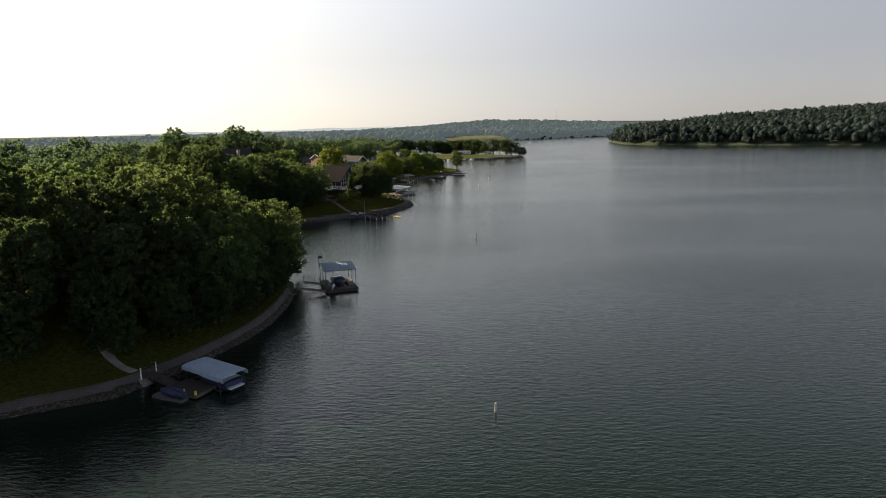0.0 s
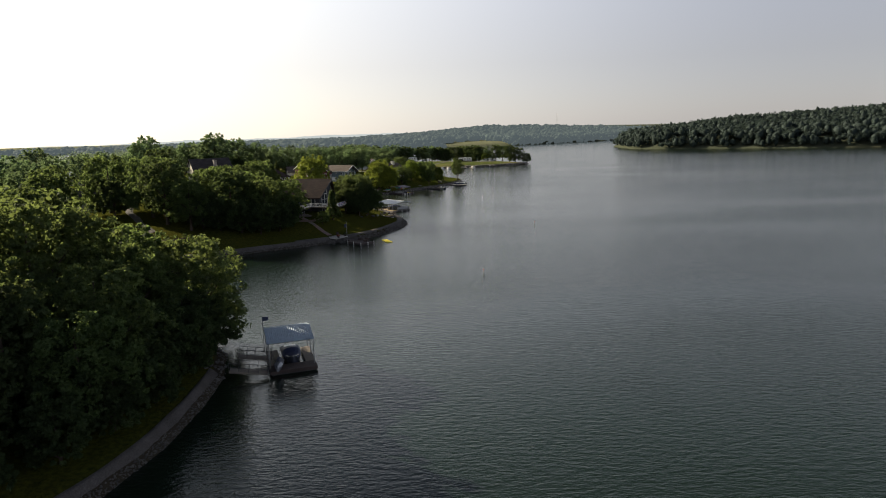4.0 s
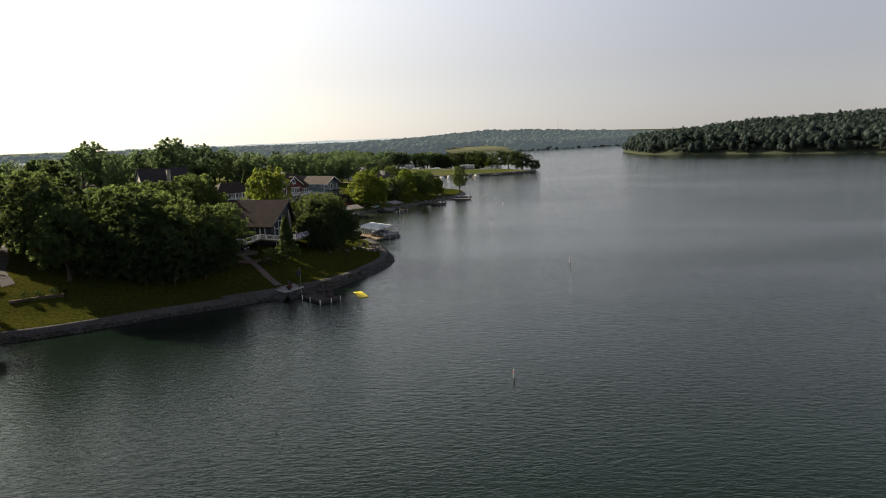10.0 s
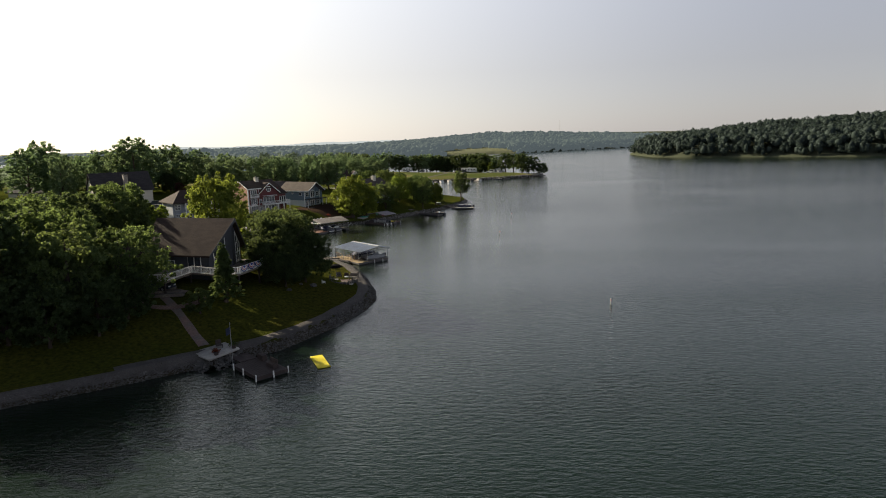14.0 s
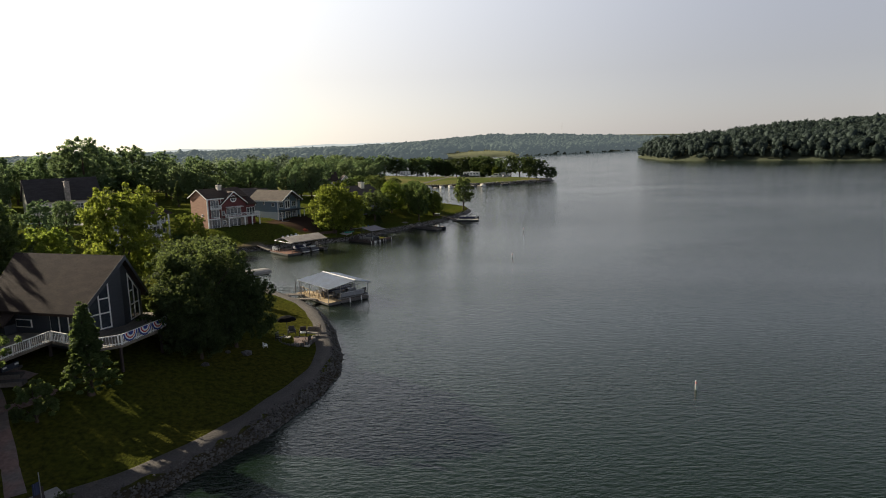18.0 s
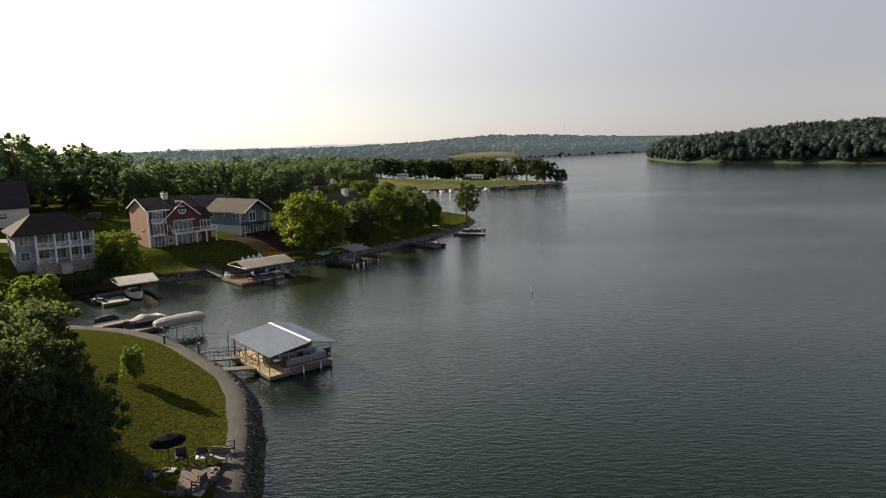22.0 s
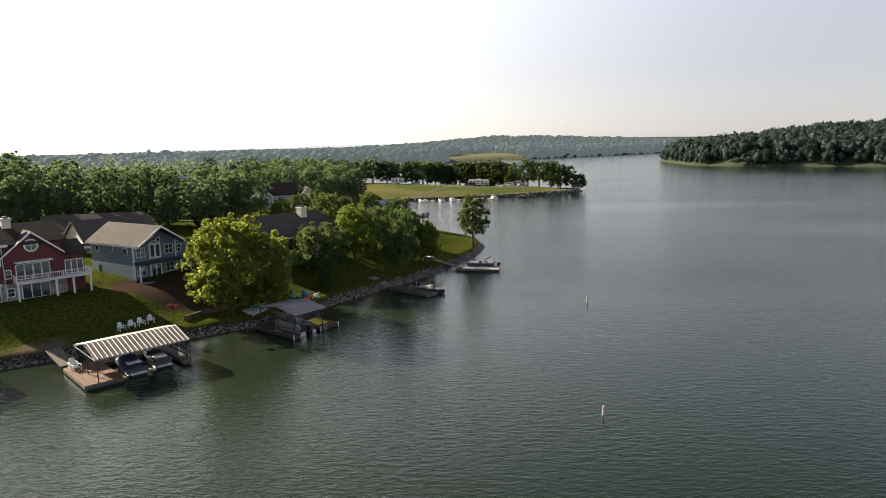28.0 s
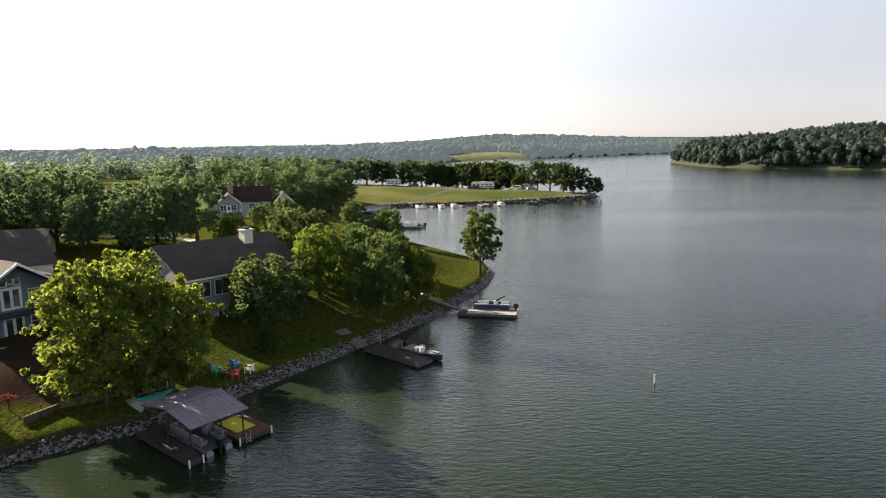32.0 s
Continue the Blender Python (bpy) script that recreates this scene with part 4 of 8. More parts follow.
def prow_windows(side):
    """The glazing of one half of the pointed front: a tall raked window with bars, set on the slanting wall."""
    x0, x1 = (IN, W / 2) if side < 0 else (W - IN, W / 2)
    y0, y1 = 0.55, -PROW + 0.75
    ln = math.hypot(x1 - x0, y1 - y0)
    ux, uy = (x1 - x0) / ln, (y1 - y0) / ln
    nx_, ny_ = (uy, -ux) if side < 0 else (-uy, ux)

    def at(u, z, d):
        return (x0 + ux * u + nx_ * d, y0 + uy * u + ny_ * d, z)

    def slab(name, outline, d0, d1, material, parent):
        bm = bmesh.new()
        a, b = [bm.verts.new(at(u, z, d0)) for u, z in outline], [bm.verts.new(at(u, z, d1)) for u, z in outline]
        n = len(outline)
        for i in range(n):
            bm.faces.new((a[i], a[(i + 1) % n], b[(i + 1) % n], b[i]))
        bm.faces.new(a[::-1])
        bm.faces.new(b)
        bmesh.ops.recalc_face_normals(bm, faces=bm.faces[:])
        return part(name, bm, material, parent)
    ua, ub, uc = 0.75, 1.75, 2.75

    def top(u):
        return roof_z(x0 + ux * u) - 0.45
    z0 = 2.75
    w = slab("window", [(ua, z0 - 0.1), (uc + 0.1, z0 - 0.1), (uc + 0.1, top(uc + 0.1)), (ua, top(ua))], 0.003, 0.03, M_GLASS, slate_house)
    for u in (ua, ub, uc):
        slab("mullion", [(u, z0 - 0.1), (u + 0.11, z0 - 0.1), (u + 0.11, top(u + 0.11)), (u, top(u))], 0.032, 0.09, M_WHITE, w)
    slab("head", [(ua, top(ua) - 0.14), (uc + 0.1, top(uc + 0.1) - 0.14), (uc + 0.1, top(uc + 0.1)), (ua, top(ua))], 0.034, 0.085, M_WHITE, w)
    for z in (z0 - 0.1, 4.1, 5.5, 6.6):
        u0 = ua if top(ua) > z + 0.2 else (ub if top(ub) > z + 0.2 else None)
        if u0 is not None:
            slab("glazing_bar", [(u0, z), (uc + 0.1, z), (uc + 0.1, z + 0.12), (u0, z + 0.12)], 0.036, 0.08, M_WHITE, w)
    low = slab("window", [(0.9, 0.3), (2.6, 0.3), (2.6, 1.9), (0.9, 1.9)], 0.003, 0.03, M_GLASS, slate_house)
    for u0, u1, z0, z1 in ((0.9, 1.0, 0.3, 1.9), (2.5, 2.6, 0.3, 1.9), (1.7, 1.78, 0.3, 1.9), (0.9, 2.6, 0.22, 0.34), (0.9, 2.6, 1.86, 1.98)):
        slab("frame_bar", [(u0, z0), (u1, z0), (u1, z1), (u0, z1)], 0.032, 0.075, M_WHITE, low)


prow_windows(-1)
prow_windows(1)
# the deck: along the lake front, round the corner, and a broad wing on the near side
to_local = pose(-33.9, 200.9, az, 0, 0, 75).inverted()
DECK = [to_local @ Vector((x, y, 0)) for x, y in ((-37.4, 194.4), (-36.3, 200.2), (-30.9, 197.4), (-29.0, 198.6), (-27.7, 203.6), (-27.9, 207.2), (-29.6, 210.0), (-33.5, 209.8), (-35.0, 202.6), (-41.5, 203.2), (-43.0, 195.4))]
bm = bmesh.new()
lo_, hi_ = [bm.verts.new((p.x, p.y, 2.25)) for p in DECK], [bm.verts.new((p.x, p.y, 2.5)) for p in DECK]
for i in range(len(DECK)):
    j = (i + 1) % len(DECK)
    bm.faces.new((lo_[i], lo_[j], hi_[j], hi_[i]))
bm.faces.new(hi_)
bm.faces.new(lo_[::-1])
bmesh.ops.recalc_face_normals(bm, faces=bm.faces[:])
part("deck", bm, M_DECK, slate_house)
for i in [10, 0, 1, 2, 3, 4, 5]:
    pa_, pb_ = DECK[i], DECK[(i + 1) % len(DECK)]
    run = (pb_ - pa_).xy
    rl = railing(slate_house, 0.04, run.length - 0.04, 0.04, 2.5, 0.95)
    rl.matrix_basis = pose(pa_.x, pa_.y, 0, 0, 0, math.degrees(math.atan2(run.y, run.x)))
for i in (0, 1, 2, 3, 4, 5, 10):
    p = DECK[i] + Vector((0.02, 0.25, 0))
    part("post", boxes((p.x - 0.1, p.x + 0.1, p.y - 0.1, p.y + 0.1, -3.2, 2.25)), M_DECKDARK, slate_house)
part("deck_pillar", boxes((DECK[5].x - 0.3, DECK[5].x + 0.3, DECK[5].y - 0.1, DECK[5].y + 0.5, -3.0, 3.7)), M_STONE, slate_house, "dark stone pillar at the deck corner")
for yy, zz, ww, hh in ((2.4, 2.55, 0.9, 2.0), (3.5, 2.55, 0.9, 2.0), (7.2, 3.1, 1.7, 0.6)):
    sd = part("window", boxes((IN - 0.08, IN - 0.002, yy - ww / 2 - 0.08, yy + ww / 2 + 0.08, zz - 0.08, zz + hh + 0.08)), M_WHITE, slate_house)
    part("pane", boxes((IN - 0.11, IN - 0.083, yy - ww / 2, yy + ww / 2, zz, zz + hh)), M_GLASS, sd)


def bunting(parent, x, y, rz):
    """A half-round pleated cloth fan in blue, white and red rings, hung from the rail."""
    for k, (r, m_) in enumerate(((0.85, M_BUNTBLUE), (0.70, M_WHITE), (0.58, M_BUNTRED), (0.46, M_WHITE), (0.30, M_BUNTBLUE))):
        fan = bmesh.new()
        c0 = fan.verts.new((0, -0.02 - 0.016 * k, 0))
        rim = [fan.verts.new((r * math.cos(a), -0.02 - 0.016 * k - 0.03 * (j % 2), r * math.sin(a))) for j, a in enumerate(np.linspace(math.pi, 2 * math.pi, 13))]
        for j in range(12):
            fan.faces.new((c0, rim[j], rim[j + 1]))
        ext = bmesh.ops.extrude_face_region(fan, geom=fan.faces[:])
        bmesh.ops.translate(fan, verts=[v for v in ext["geom"] if isinstance(v, bmesh.types.BMVert)], vec=(0, 0.012, 0))
        f = part("bunting", fan, m_, parent)
        f.matrix_basis = pose(x, y, 3.42, 0, 0, rz)


for i, f in ((3, 0.2), (3, 0.56), (3, 0.9), (4, 0.35), (4, 0.8)):
    pa_, pb_ = DECK[i], DECK[i + 1]
    p = pa_.lerp(pb_, f)
    bunting(slate_house, p.x, p.y, math.degrees(math.atan2(pb_.y - pa_.y, pb_.x - pa_.x)))
part("low_wing_wall", boxes((-0.6, 5.0, D - 3.5, D + 5, -3, 3.3)), M_DGREY, slate_house)
for x0, x1 in ((2.2, -1.1), (2.2, 5.5)):
    part("low_wing_roof", prism(bmesh.new(), [(x0, 5.6), (x0, 5.8), (x1, 3.5), (x1, 3.3)], D - 3.9, D + 5.5), M_SHINGLEBROWN, slate_house)


def plain_house(x, y, z, rz, w, d, h, apex, wall, roof, label, chim=None, windows=((0.25, 1.0), (0.7, 1.0)), ridge_x=False, stone=M_STONE):
    """A simpler house farther off: gabled block with windows and a door."""
    hs = thing("house", pose(x, y, z, 0, 0, rz), label, "house")
    if ridge_x:
        bm = prism(bmesh.new(), [(0, -2.5), (d, -2.5), (d, h), (d / 2, apex), (0, h)], -w, 0)
        bmesh.ops.rotate(bm, verts=bm.verts[:], matrix=Matrix.Rotation(radians(90), 3, "Z"))
        part("wall", bm, wall, hs)
        for y1 in (-0.6, d + 0.6):
            s = (apex - h) / (d / 2)
            zl = h - s * 0.6
            bm = prism(bmesh.new(), [(d / 2, apex + 0.02), (d / 2, apex + 0.25), (y1, zl + 0.25), (y1, zl)], -w - 0.5, 0.5)
            bmesh.ops.rotate(bm, verts=bm.verts[:], matrix=Matrix.Rotation(radians(90), 3, "Z"))
            part("roof", bm, roof, hs)
    else:
        part("wall", prism(bmesh.new(), [(0, -2.5), (w, -2.5), (w, h), (w / 2, apex), (0, h)], 0, d), wall, hs)
        roofed(hs, w, d, h, apex, roof, 0.5)
    for fx, zz in windows:
        window(hs, w * fx, zz, 1.4, 1.3, -0.002)
    door(hs, w * 0.5, 0.05, 1.0, 2.05, -0.002, False)
    if chim:
        chimney(hs, chim[0], chim[1], 1.0, chim[2], 1.2, stone)
    return hs


house_r = plain_house(-29.3, 321.1, 5.0, 52, 15, 11, 3.7, 6.5, M_MGREY, M_SHINGLETAN, "long grey waterside house with grey-brown roof", (11.0, 4.3, 7.6), ((0.62, 1.0), (0.84, 1.0)), True, M_CREAM)
part("basement", boxes((0.04, 14.96, 0.04, 10.96, -4.2, -2.45)), M_MGREY, house_r)
part("eave_board", boxes((-0.5, 15.5, -0.66, -0.603, 3.28, 3.5)), M_WHITE, house_r)
for xx, ww, n in ((1.75, 2.7, 3), (4.6, 1.7, 2)):
    window(house_r, xx, 1.25, ww, 1.65, -0.002, (n, 1))
    window(house_r, xx, -1.55, ww * 0.8, 1.05, -0.002, (n, 1))
railing(house_r, 6.1, 12, -1.8, 0.2)
part("deck", boxes((6.05, 12, -1.9, -0.01, 0.0, 0.2)), M_DECK, house_r)
plain_house(-76, 339, 5.6, 20, 17, 9, 2.8, 5.0, M_CREAM, M_SHINGLELIGHT, "long low house with tan shingle roof", ridge_x=True)
plain_house(-60.5, 326.5, 5.4, 48, 12, 9, 2.9, 5.6, M_CREAM, M_SHINGLELIGHT, "low cream house with tan shingle roof", ridge_x=True)
plain_house(-109.3, 310.0, 7.4, 42, 17, 9, 3.8, 8.9, M_CREAM, M_SHINGLEDARK, "cream house with steep charcoal roof and stone chimney", (9.0, -0.4, 8.4), ridge_x=True)
plain_house(-64, 419, 5.4, 20, 16, 9, 3.2, 6.4, M_LGREY, M_SHINGLEBROWN, "grey house with brown roof on a grassy rise", (6, 2.5, 7.6), ridge_x=True)
plain_house(-60.5, 417, 5.4, 20, 5.5, 5, 3.0, 5.2, M_MGREY, M_SHINGLETAN, "grey-blue gabled garden room")
plain_house(-47.5, 423.5, 5.4, 20, 4.5, 5, 2.8, 5.0, M_CREAM, M_SHINGLEBROWN, "cream gabled garden room")
plain_house(-150, 330, 7.2, -10, 16, 10, 3.2, 6.6, M_LGREY, M_SHINGLEDARK, "low grey house among trees", ridge_x=True)
plain_house(-172, 300, 7.2, 5, 18, 10, 3.0, 5.6, M_CREAM, M_METALBLUE, "cream house with blue-grey metal roof", ridge_x=True)
plain_house(-66, 192, 5.6, 60, 9, 7, 2.9, 5.2, M_CREAM, M_SHINGLETAN, "small tan cottage under the oaks", ridge_x=True)
plain_house(-104, 205, 6.4, 40, 12, 8, 3.0, 5.6, M_LGREY, M_SHINGLEDARK, "grey cottage under the trees", ridge_x=True)
plain_house(-100, 160, 6.4, 60, 12, 8, 3.0, 6.0, M_LGREY, M_METALBLUE, "grey house with metal roof behind the trees", ridge_x=True)
plain_house(-19, 389, 2.4, 30, 7.5, 5.5, 2.3, 3.8, M_LGREY, M_SHINGLEBROWN, "low brown-roofed cottage beyond the shore trees", ridge_x=True)
for bx, by, bw, bd in ((-380, 620, 40, 18), (-460, 560, 60, 20), (-300, 640, 30, 14)):
    plain_house(bx, by, 6.0, 8, bw, bd, 5.0, 8.0, M_WHITE, M_METAL, "long pale farm shed with metal roof", ridge_x=True)

# ---- boats ----
def loft(sections, closed=True, cap=True):
    """Skins a row of outlines (lists of points with the same count)."""
    bm = bmesh.new()
    rows = [[bm.verts.new(p) for p in s] for s in sections]
    n = len(rows[0])
    for a, b in zip(rows, rows[1:]):
        for i in range(n if closed else n - 1):
            bm.faces.new((a[i], a[(i + 1) % n], b[(i + 1) % n], b[i]))
    if cap:
        bm.faces.new(rows[0][::-1])
        bm.faces.new(rows[-1])
    bmesh.ops.recalc_face_normals(bm, faces=bm.faces[:])
    return bm


def outboard(parent, x, y, z, s=1.0):
    eng = part("outboard_engine", loft([[(x + dx * s, y + dy * s, z + dz * s) for dx, dy in ((-0.2, -0.2), (0.3, -0.17), (0.38, 0), (0.3, 0.17), (-0.2, 0.2), (-0.28, 0))]
                                        for dz in (0.15, 0.7)] ), M_ENGINE, parent)
    part("engine_leg", boxes((x - 0.1 * s, x + 0.15 * s, y - 0.07 * s, y + 0.07 * s, z - 0.7 * s, z + 0.15 * s)), M_ENGINE, eng)
    return eng


def pontoon_boat(m, length=6.2, rail=M_ALU, seat=M_HULL, cover=None, bimini=None, label="aluminium pontoon boat moored at the dock", wide=2.4):
    """Bow towards -x, water at z = 0."""
    b = thing("pontoon_boat", m, label, "boat")
    for yy in (-wide * 0.36, wide * 0.36):
        bm = bmesh.new()
        tube(bm, (0.5, yy, 0.12), (length, yy, 0.12), 0.31, n=10)
        tube(bm, (-0.2, yy, 0.28), (0.5, yy, 0.12), 0.08, 0.31, 10)
        part("pontoon", bm, M_ALU, b)
    part("deck", boxes((0.0, length, -wide / 2, wide / 2, 0.43, 0.52)), M_GREYPANEL, b)
    for yy in (-wide / 2 + 0.06, wide / 2 - 0.06):
        part("side_panel", boxes((0.35, length - 0.7, yy - 0.02, yy + 0.02, 0.55, 1.12)), rail, b)
        part("rail", tubes(((0.3, yy, 1.18), (length - 0.65, yy, 1.18), 0.03)), M_ALU, b)
    part("front_panel", boxes((0.32, 0.36, -wide / 2 + 0.09, -0.35, 0.55, 1.12)), rail, b)
    part("front_panel", boxes((0.32, 0.36, 0.35, wide / 2 - 0.09, 0.55, 1.12)), rail, b)
    for x0, x1, y0, y1 in ((0.6, 2.2, -wide / 2 + 0.12, -0.5), (0.6, 2.2, 0.5, wide / 2 - 0.12), (length - 2.0, length - 0.8, -wide / 2 + 0.12, -0.45), (length - 2.0, length - 0.8, 0.45, wide / 2 - 0.12)):
        part("bench", boxes((x0, x1, y0, y1, 0.53, 0.9), bevel=0.05), seat, b)
        ys = y0 if y0 < 0 else y1 - 0.15
        part("backrest", boxes((x0, x1, ys, ys + 0.15, 0.9, 1.25), bevel=0.04), seat, b)
    part("helm", boxes((length * 0.5, length * 0.5 + 0.5, 0.25, 0.95, 0.53, 1.35), bevel=0.06), seat, b)
    if cover:
        sec = []
        for x, hgt, wy in ((0.3, 0.9, 0.9), (1.0, 1.35, 1.0), (length * 0.5, 1.55, 1.0), (length - 1.0, 1.4, 1.0), (length - 0.5, 0.95, 0.95)):
            sec.append([(x, wide / 2 * wy * math.cos(a), 0.75 + (hgt - 0.75) * math.sin(a) ** 0.7) for a in np.linspace(0.0, math.pi, 9)])
        part("cover", loft(sec, False, False), cover, b)
    if bimini:
        part("folded_bimini", loft([[(length * 0.55 + t * 1.2 + 0.1 * math.cos(a), y, 1.4 + t * 0.75 + 0.1 * math.sin(a)) for a in np.linspace(0, 6.28, 7)[:-1]] for t, y in ((0, 0), (1, 0))]), bimini, b)
        for yy in (-wide / 2 + 0.1, wide / 2 - 0.1):
            part("bimini_bow", tubes(((length * 0.5, yy, 1.1), (length * 0.55 + 1.2, yy * 0.4, 2.15), 0.025)), M_ALU, b)
    outboard(b, length + 0.05, 0, 0.45, 1.05)
    return b


def runabout(m, length=5.6, hull=M_HULL, cover=None, label="white runabout boat moored at the dock", wide=2.1, tower=False):
    """Bow towards -x."""
    b = thing("motorboat", m, label, "boat")
    sec, rim = [], []
    for f in (0.0, 0.06, 0.2, 0.45, 0.75, 1.0):
        w = wide / 2 * (1 - (1 - min(1, f / 0.5)) ** 2.2) + 0.03
        x = f * length
        zk = -0.25 + 0.45 * (1 - min(1, f / 0.35)) ** 2
        zt = 0.75 + 0.28 * (1 - f) ** 2
        sec.append([(x, -w, zt), (x, -w * 0.85, 0.1 + zk * 0.3), (x, 0, zk), (x, w * 0.85, 0.1 + zk * 0.3), (x, w, zt), (x, w * 0.8, zt + 0.03), (x, -w * 0.8, zt + 0.03)])
    part("hull", loft(sec), hull, b)
    part("cockpit", boxes((length * 0.45, length * 0.92, -wide * 0.36, wide * 0.36, 0.70, 0.87)), M_GREYPANEL, b)
    part("windscreen", loft([[(length * 0.42, -wide * 0.38, 0.85), (length * 0.36, 0, 0.9), (length * 0.42, wide * 0.38, 0.85)],
                             [(length * 0.48, -wide * 0.35, 1.3), (length * 0.43, 0, 1.35), (length * 0.48, wide * 0.35, 1.3)]], False, False), M_GLASS, b)
    part("seat", boxes((length * 0.72, length * 0.88, -wide * 0.33, wide * 0.33, 0.87, 1.15), bevel=0.05), M_HULL, b)
    part("swim_platform", boxes((length, length + 0.5, -wide * 0.4, wide * 0.4, 0.2, 0.28)), M_HULL, b)
    if cover:
        cs = []
        for f, hg in ((0.12, 0.98), (0.3, 1.15), (0.45, 1.5), (0.7, 1.25), (0.97, 0.95)):
            w = wide / 2 * (1 - (1 - min(1, f / 0.5)) ** 2.2) + 0.06
            cs.append([(f * length, w * math.cos(a), 0.74 + (hg - 0.74) * math.sin(a) ** 0.8) for a in np.linspace(0, math.pi, 9)])
        part("cover", loft(cs, False, False), cover, b)
    if tower:
        bm = bmesh.new()
        for yy in (-wide * 0.42, wide * 0.42):
            tube(bm, (length * 0.62, yy, 0.8), (length * 0.5, yy * 0.8, 2.0), 0.035)
            tube(bm, (length * 0.45, yy, 0.9), (length * 0.5, yy * 0.8, 2.0), 0.03)
        tube(bm, (length * 0.5, -wide * 0.34, 2.0), (length * 0.5, wide * 0.34, 2.0), 0.035)
        part("tower", bm, M_BLACKSTEEL, b)
    return b


def bass_boat(m, label="low grey bass boat tied behind the float"):
    b = thing("bass_boat", m, label, "boat")
    sec = []
    L_, wd = 5.2, 2.0
    for f in (0.0, 0.1, 0.35, 0.7, 1.0):
        w = wd / 2 * (1 - (1 - min(1, f / 0.55)) ** 2) + 0.04
        sec.append([(f * L_, -w, 0.5 + 0.12 * (1 - f)), (f * L_, -w * 0.8, 0.0), (f * L_, 0, -0.2 + 0.3 * (1 - min(1, f / 0.3))), (f * L_, w * 0.8, 0.0), (f * L_, w, 0.5 + 0.12 * (1 - f))])
    part("hull", loft(sec), M_HULLDARK, b)
    part("casting_deck", boxes((0.7, 2.0, -0.55, 0.55, 0.56, 0.63), bevel=0.03), M_CANVAS, b)
    part("seat", boxes((2.9, 3.4, -0.7, -0.1, 0.52, 0.95), bevel=0.05), M_CANVAS, b)
    part("seat", boxes((2.9, 3.4, 0.1, 0.7, 0.52, 0.95), bevel=0.05), M_CANVAS, b)
    part("console", boxes((2.35, 2.7, 0.1, 0.7, 0.52, 1.05), bevel=0.05), M_HULL, b)
    part("rear_deck", boxes((3.9, 5.0, -0.75, 0.75, 0.52, 0.64), bevel=0.03), M_CANVAS, b)
    part("trolling_motor", tubes(((0.2, 0.2, 0.7), (1.3, 0.3, 0.75), 0.05)), M_ENGINE, b)
    outboard(b, 5.2, 0, 0.35)
    return b


def jet_ski(m, mat_=M_HULLDARK, label="covered jet ski parked on a float"):
    b = thing("jet_ski", m, label, "jet ski")
    sec = []
    for f, w, zt in ((0, 0.06, 0.55), (0.15, 0.3, 0.62), (0.4, 0.5, 0.75), (0.55, 0.5, 0.6), (1.0, 0.45, 0.5)):
        sec.append([(f * 3, -w, zt * 0.7), (f * 3, -w * 0.7, 0.1), (f * 3, w * 0.7, 0.1), (f * 3, w, zt * 0.7), (f * 3, w * 0.4, zt + 0.1), (f * 3, -w * 0.4, zt + 0.1)])
    part("hull", loft(sec), mat_, b)
    part("seat", boxes((1.4, 2.7, -0.2, 0.2, 0.55, 0.88), bevel=0.08), M_NAVY, b)
    part("handlebar", tubes(((1.1, -0.35, 1.0), (1.1, 0.35, 1.0), 0.03), ((0.95, 0, 0.7), (1.1, 0, 1.0), 0.04)), M_ENGINE, b)
    return b


# ---- docks ----
def planks(parent, x0, x1, y0, y1, z, material, along_x=True, step=0.3, name="plank"):
    """Deck boards laid side by side, with gaps, all sharing one mesh."""
    a0, a1, b0, b1 = (y0, y1, x0, x1) if along_x else (x0, x1, y0, y1)
    n = max(1, round((a1 - a0) / step))
    w = (a1 - a0) / n
    ln = b1 - b0
    me = bpy.data.meshes.new(name)
    bm = boxes((0, ln, 0.012, w - 0.012, -0.05, 0)) if along_x else boxes((0.012, w - 0.012, 0, ln, -0.05, 0))
    bm.to_mesh(me)
    bm.free()
    me.materials.append(material)
    for i in range(n):
        ob = new(name, me)
        ob.parent = parent
        ob.location = (b0, a0 + i * w, z) if along_x else (a0 + i * w, b0, z)
    return n


def float_deck(dock, x0, x1, y0, y1, z, material, along_x=True, skirt=M_GREYPANEL, step=0.3):
    base = part("float_frame", boxes((x0, x1, y0, y1, z - 0.36, z - 0.06)), skirt, dock)
    part("float_drum", boxes((x0 + 0.15, x1 - 0.15, y0 + 0.15, y1 - 0.15, -0.35, z - 0.363)), M_FLOAT, dock)
    planks(base, x0, x1, y0, y1, z, material, along_x, step)


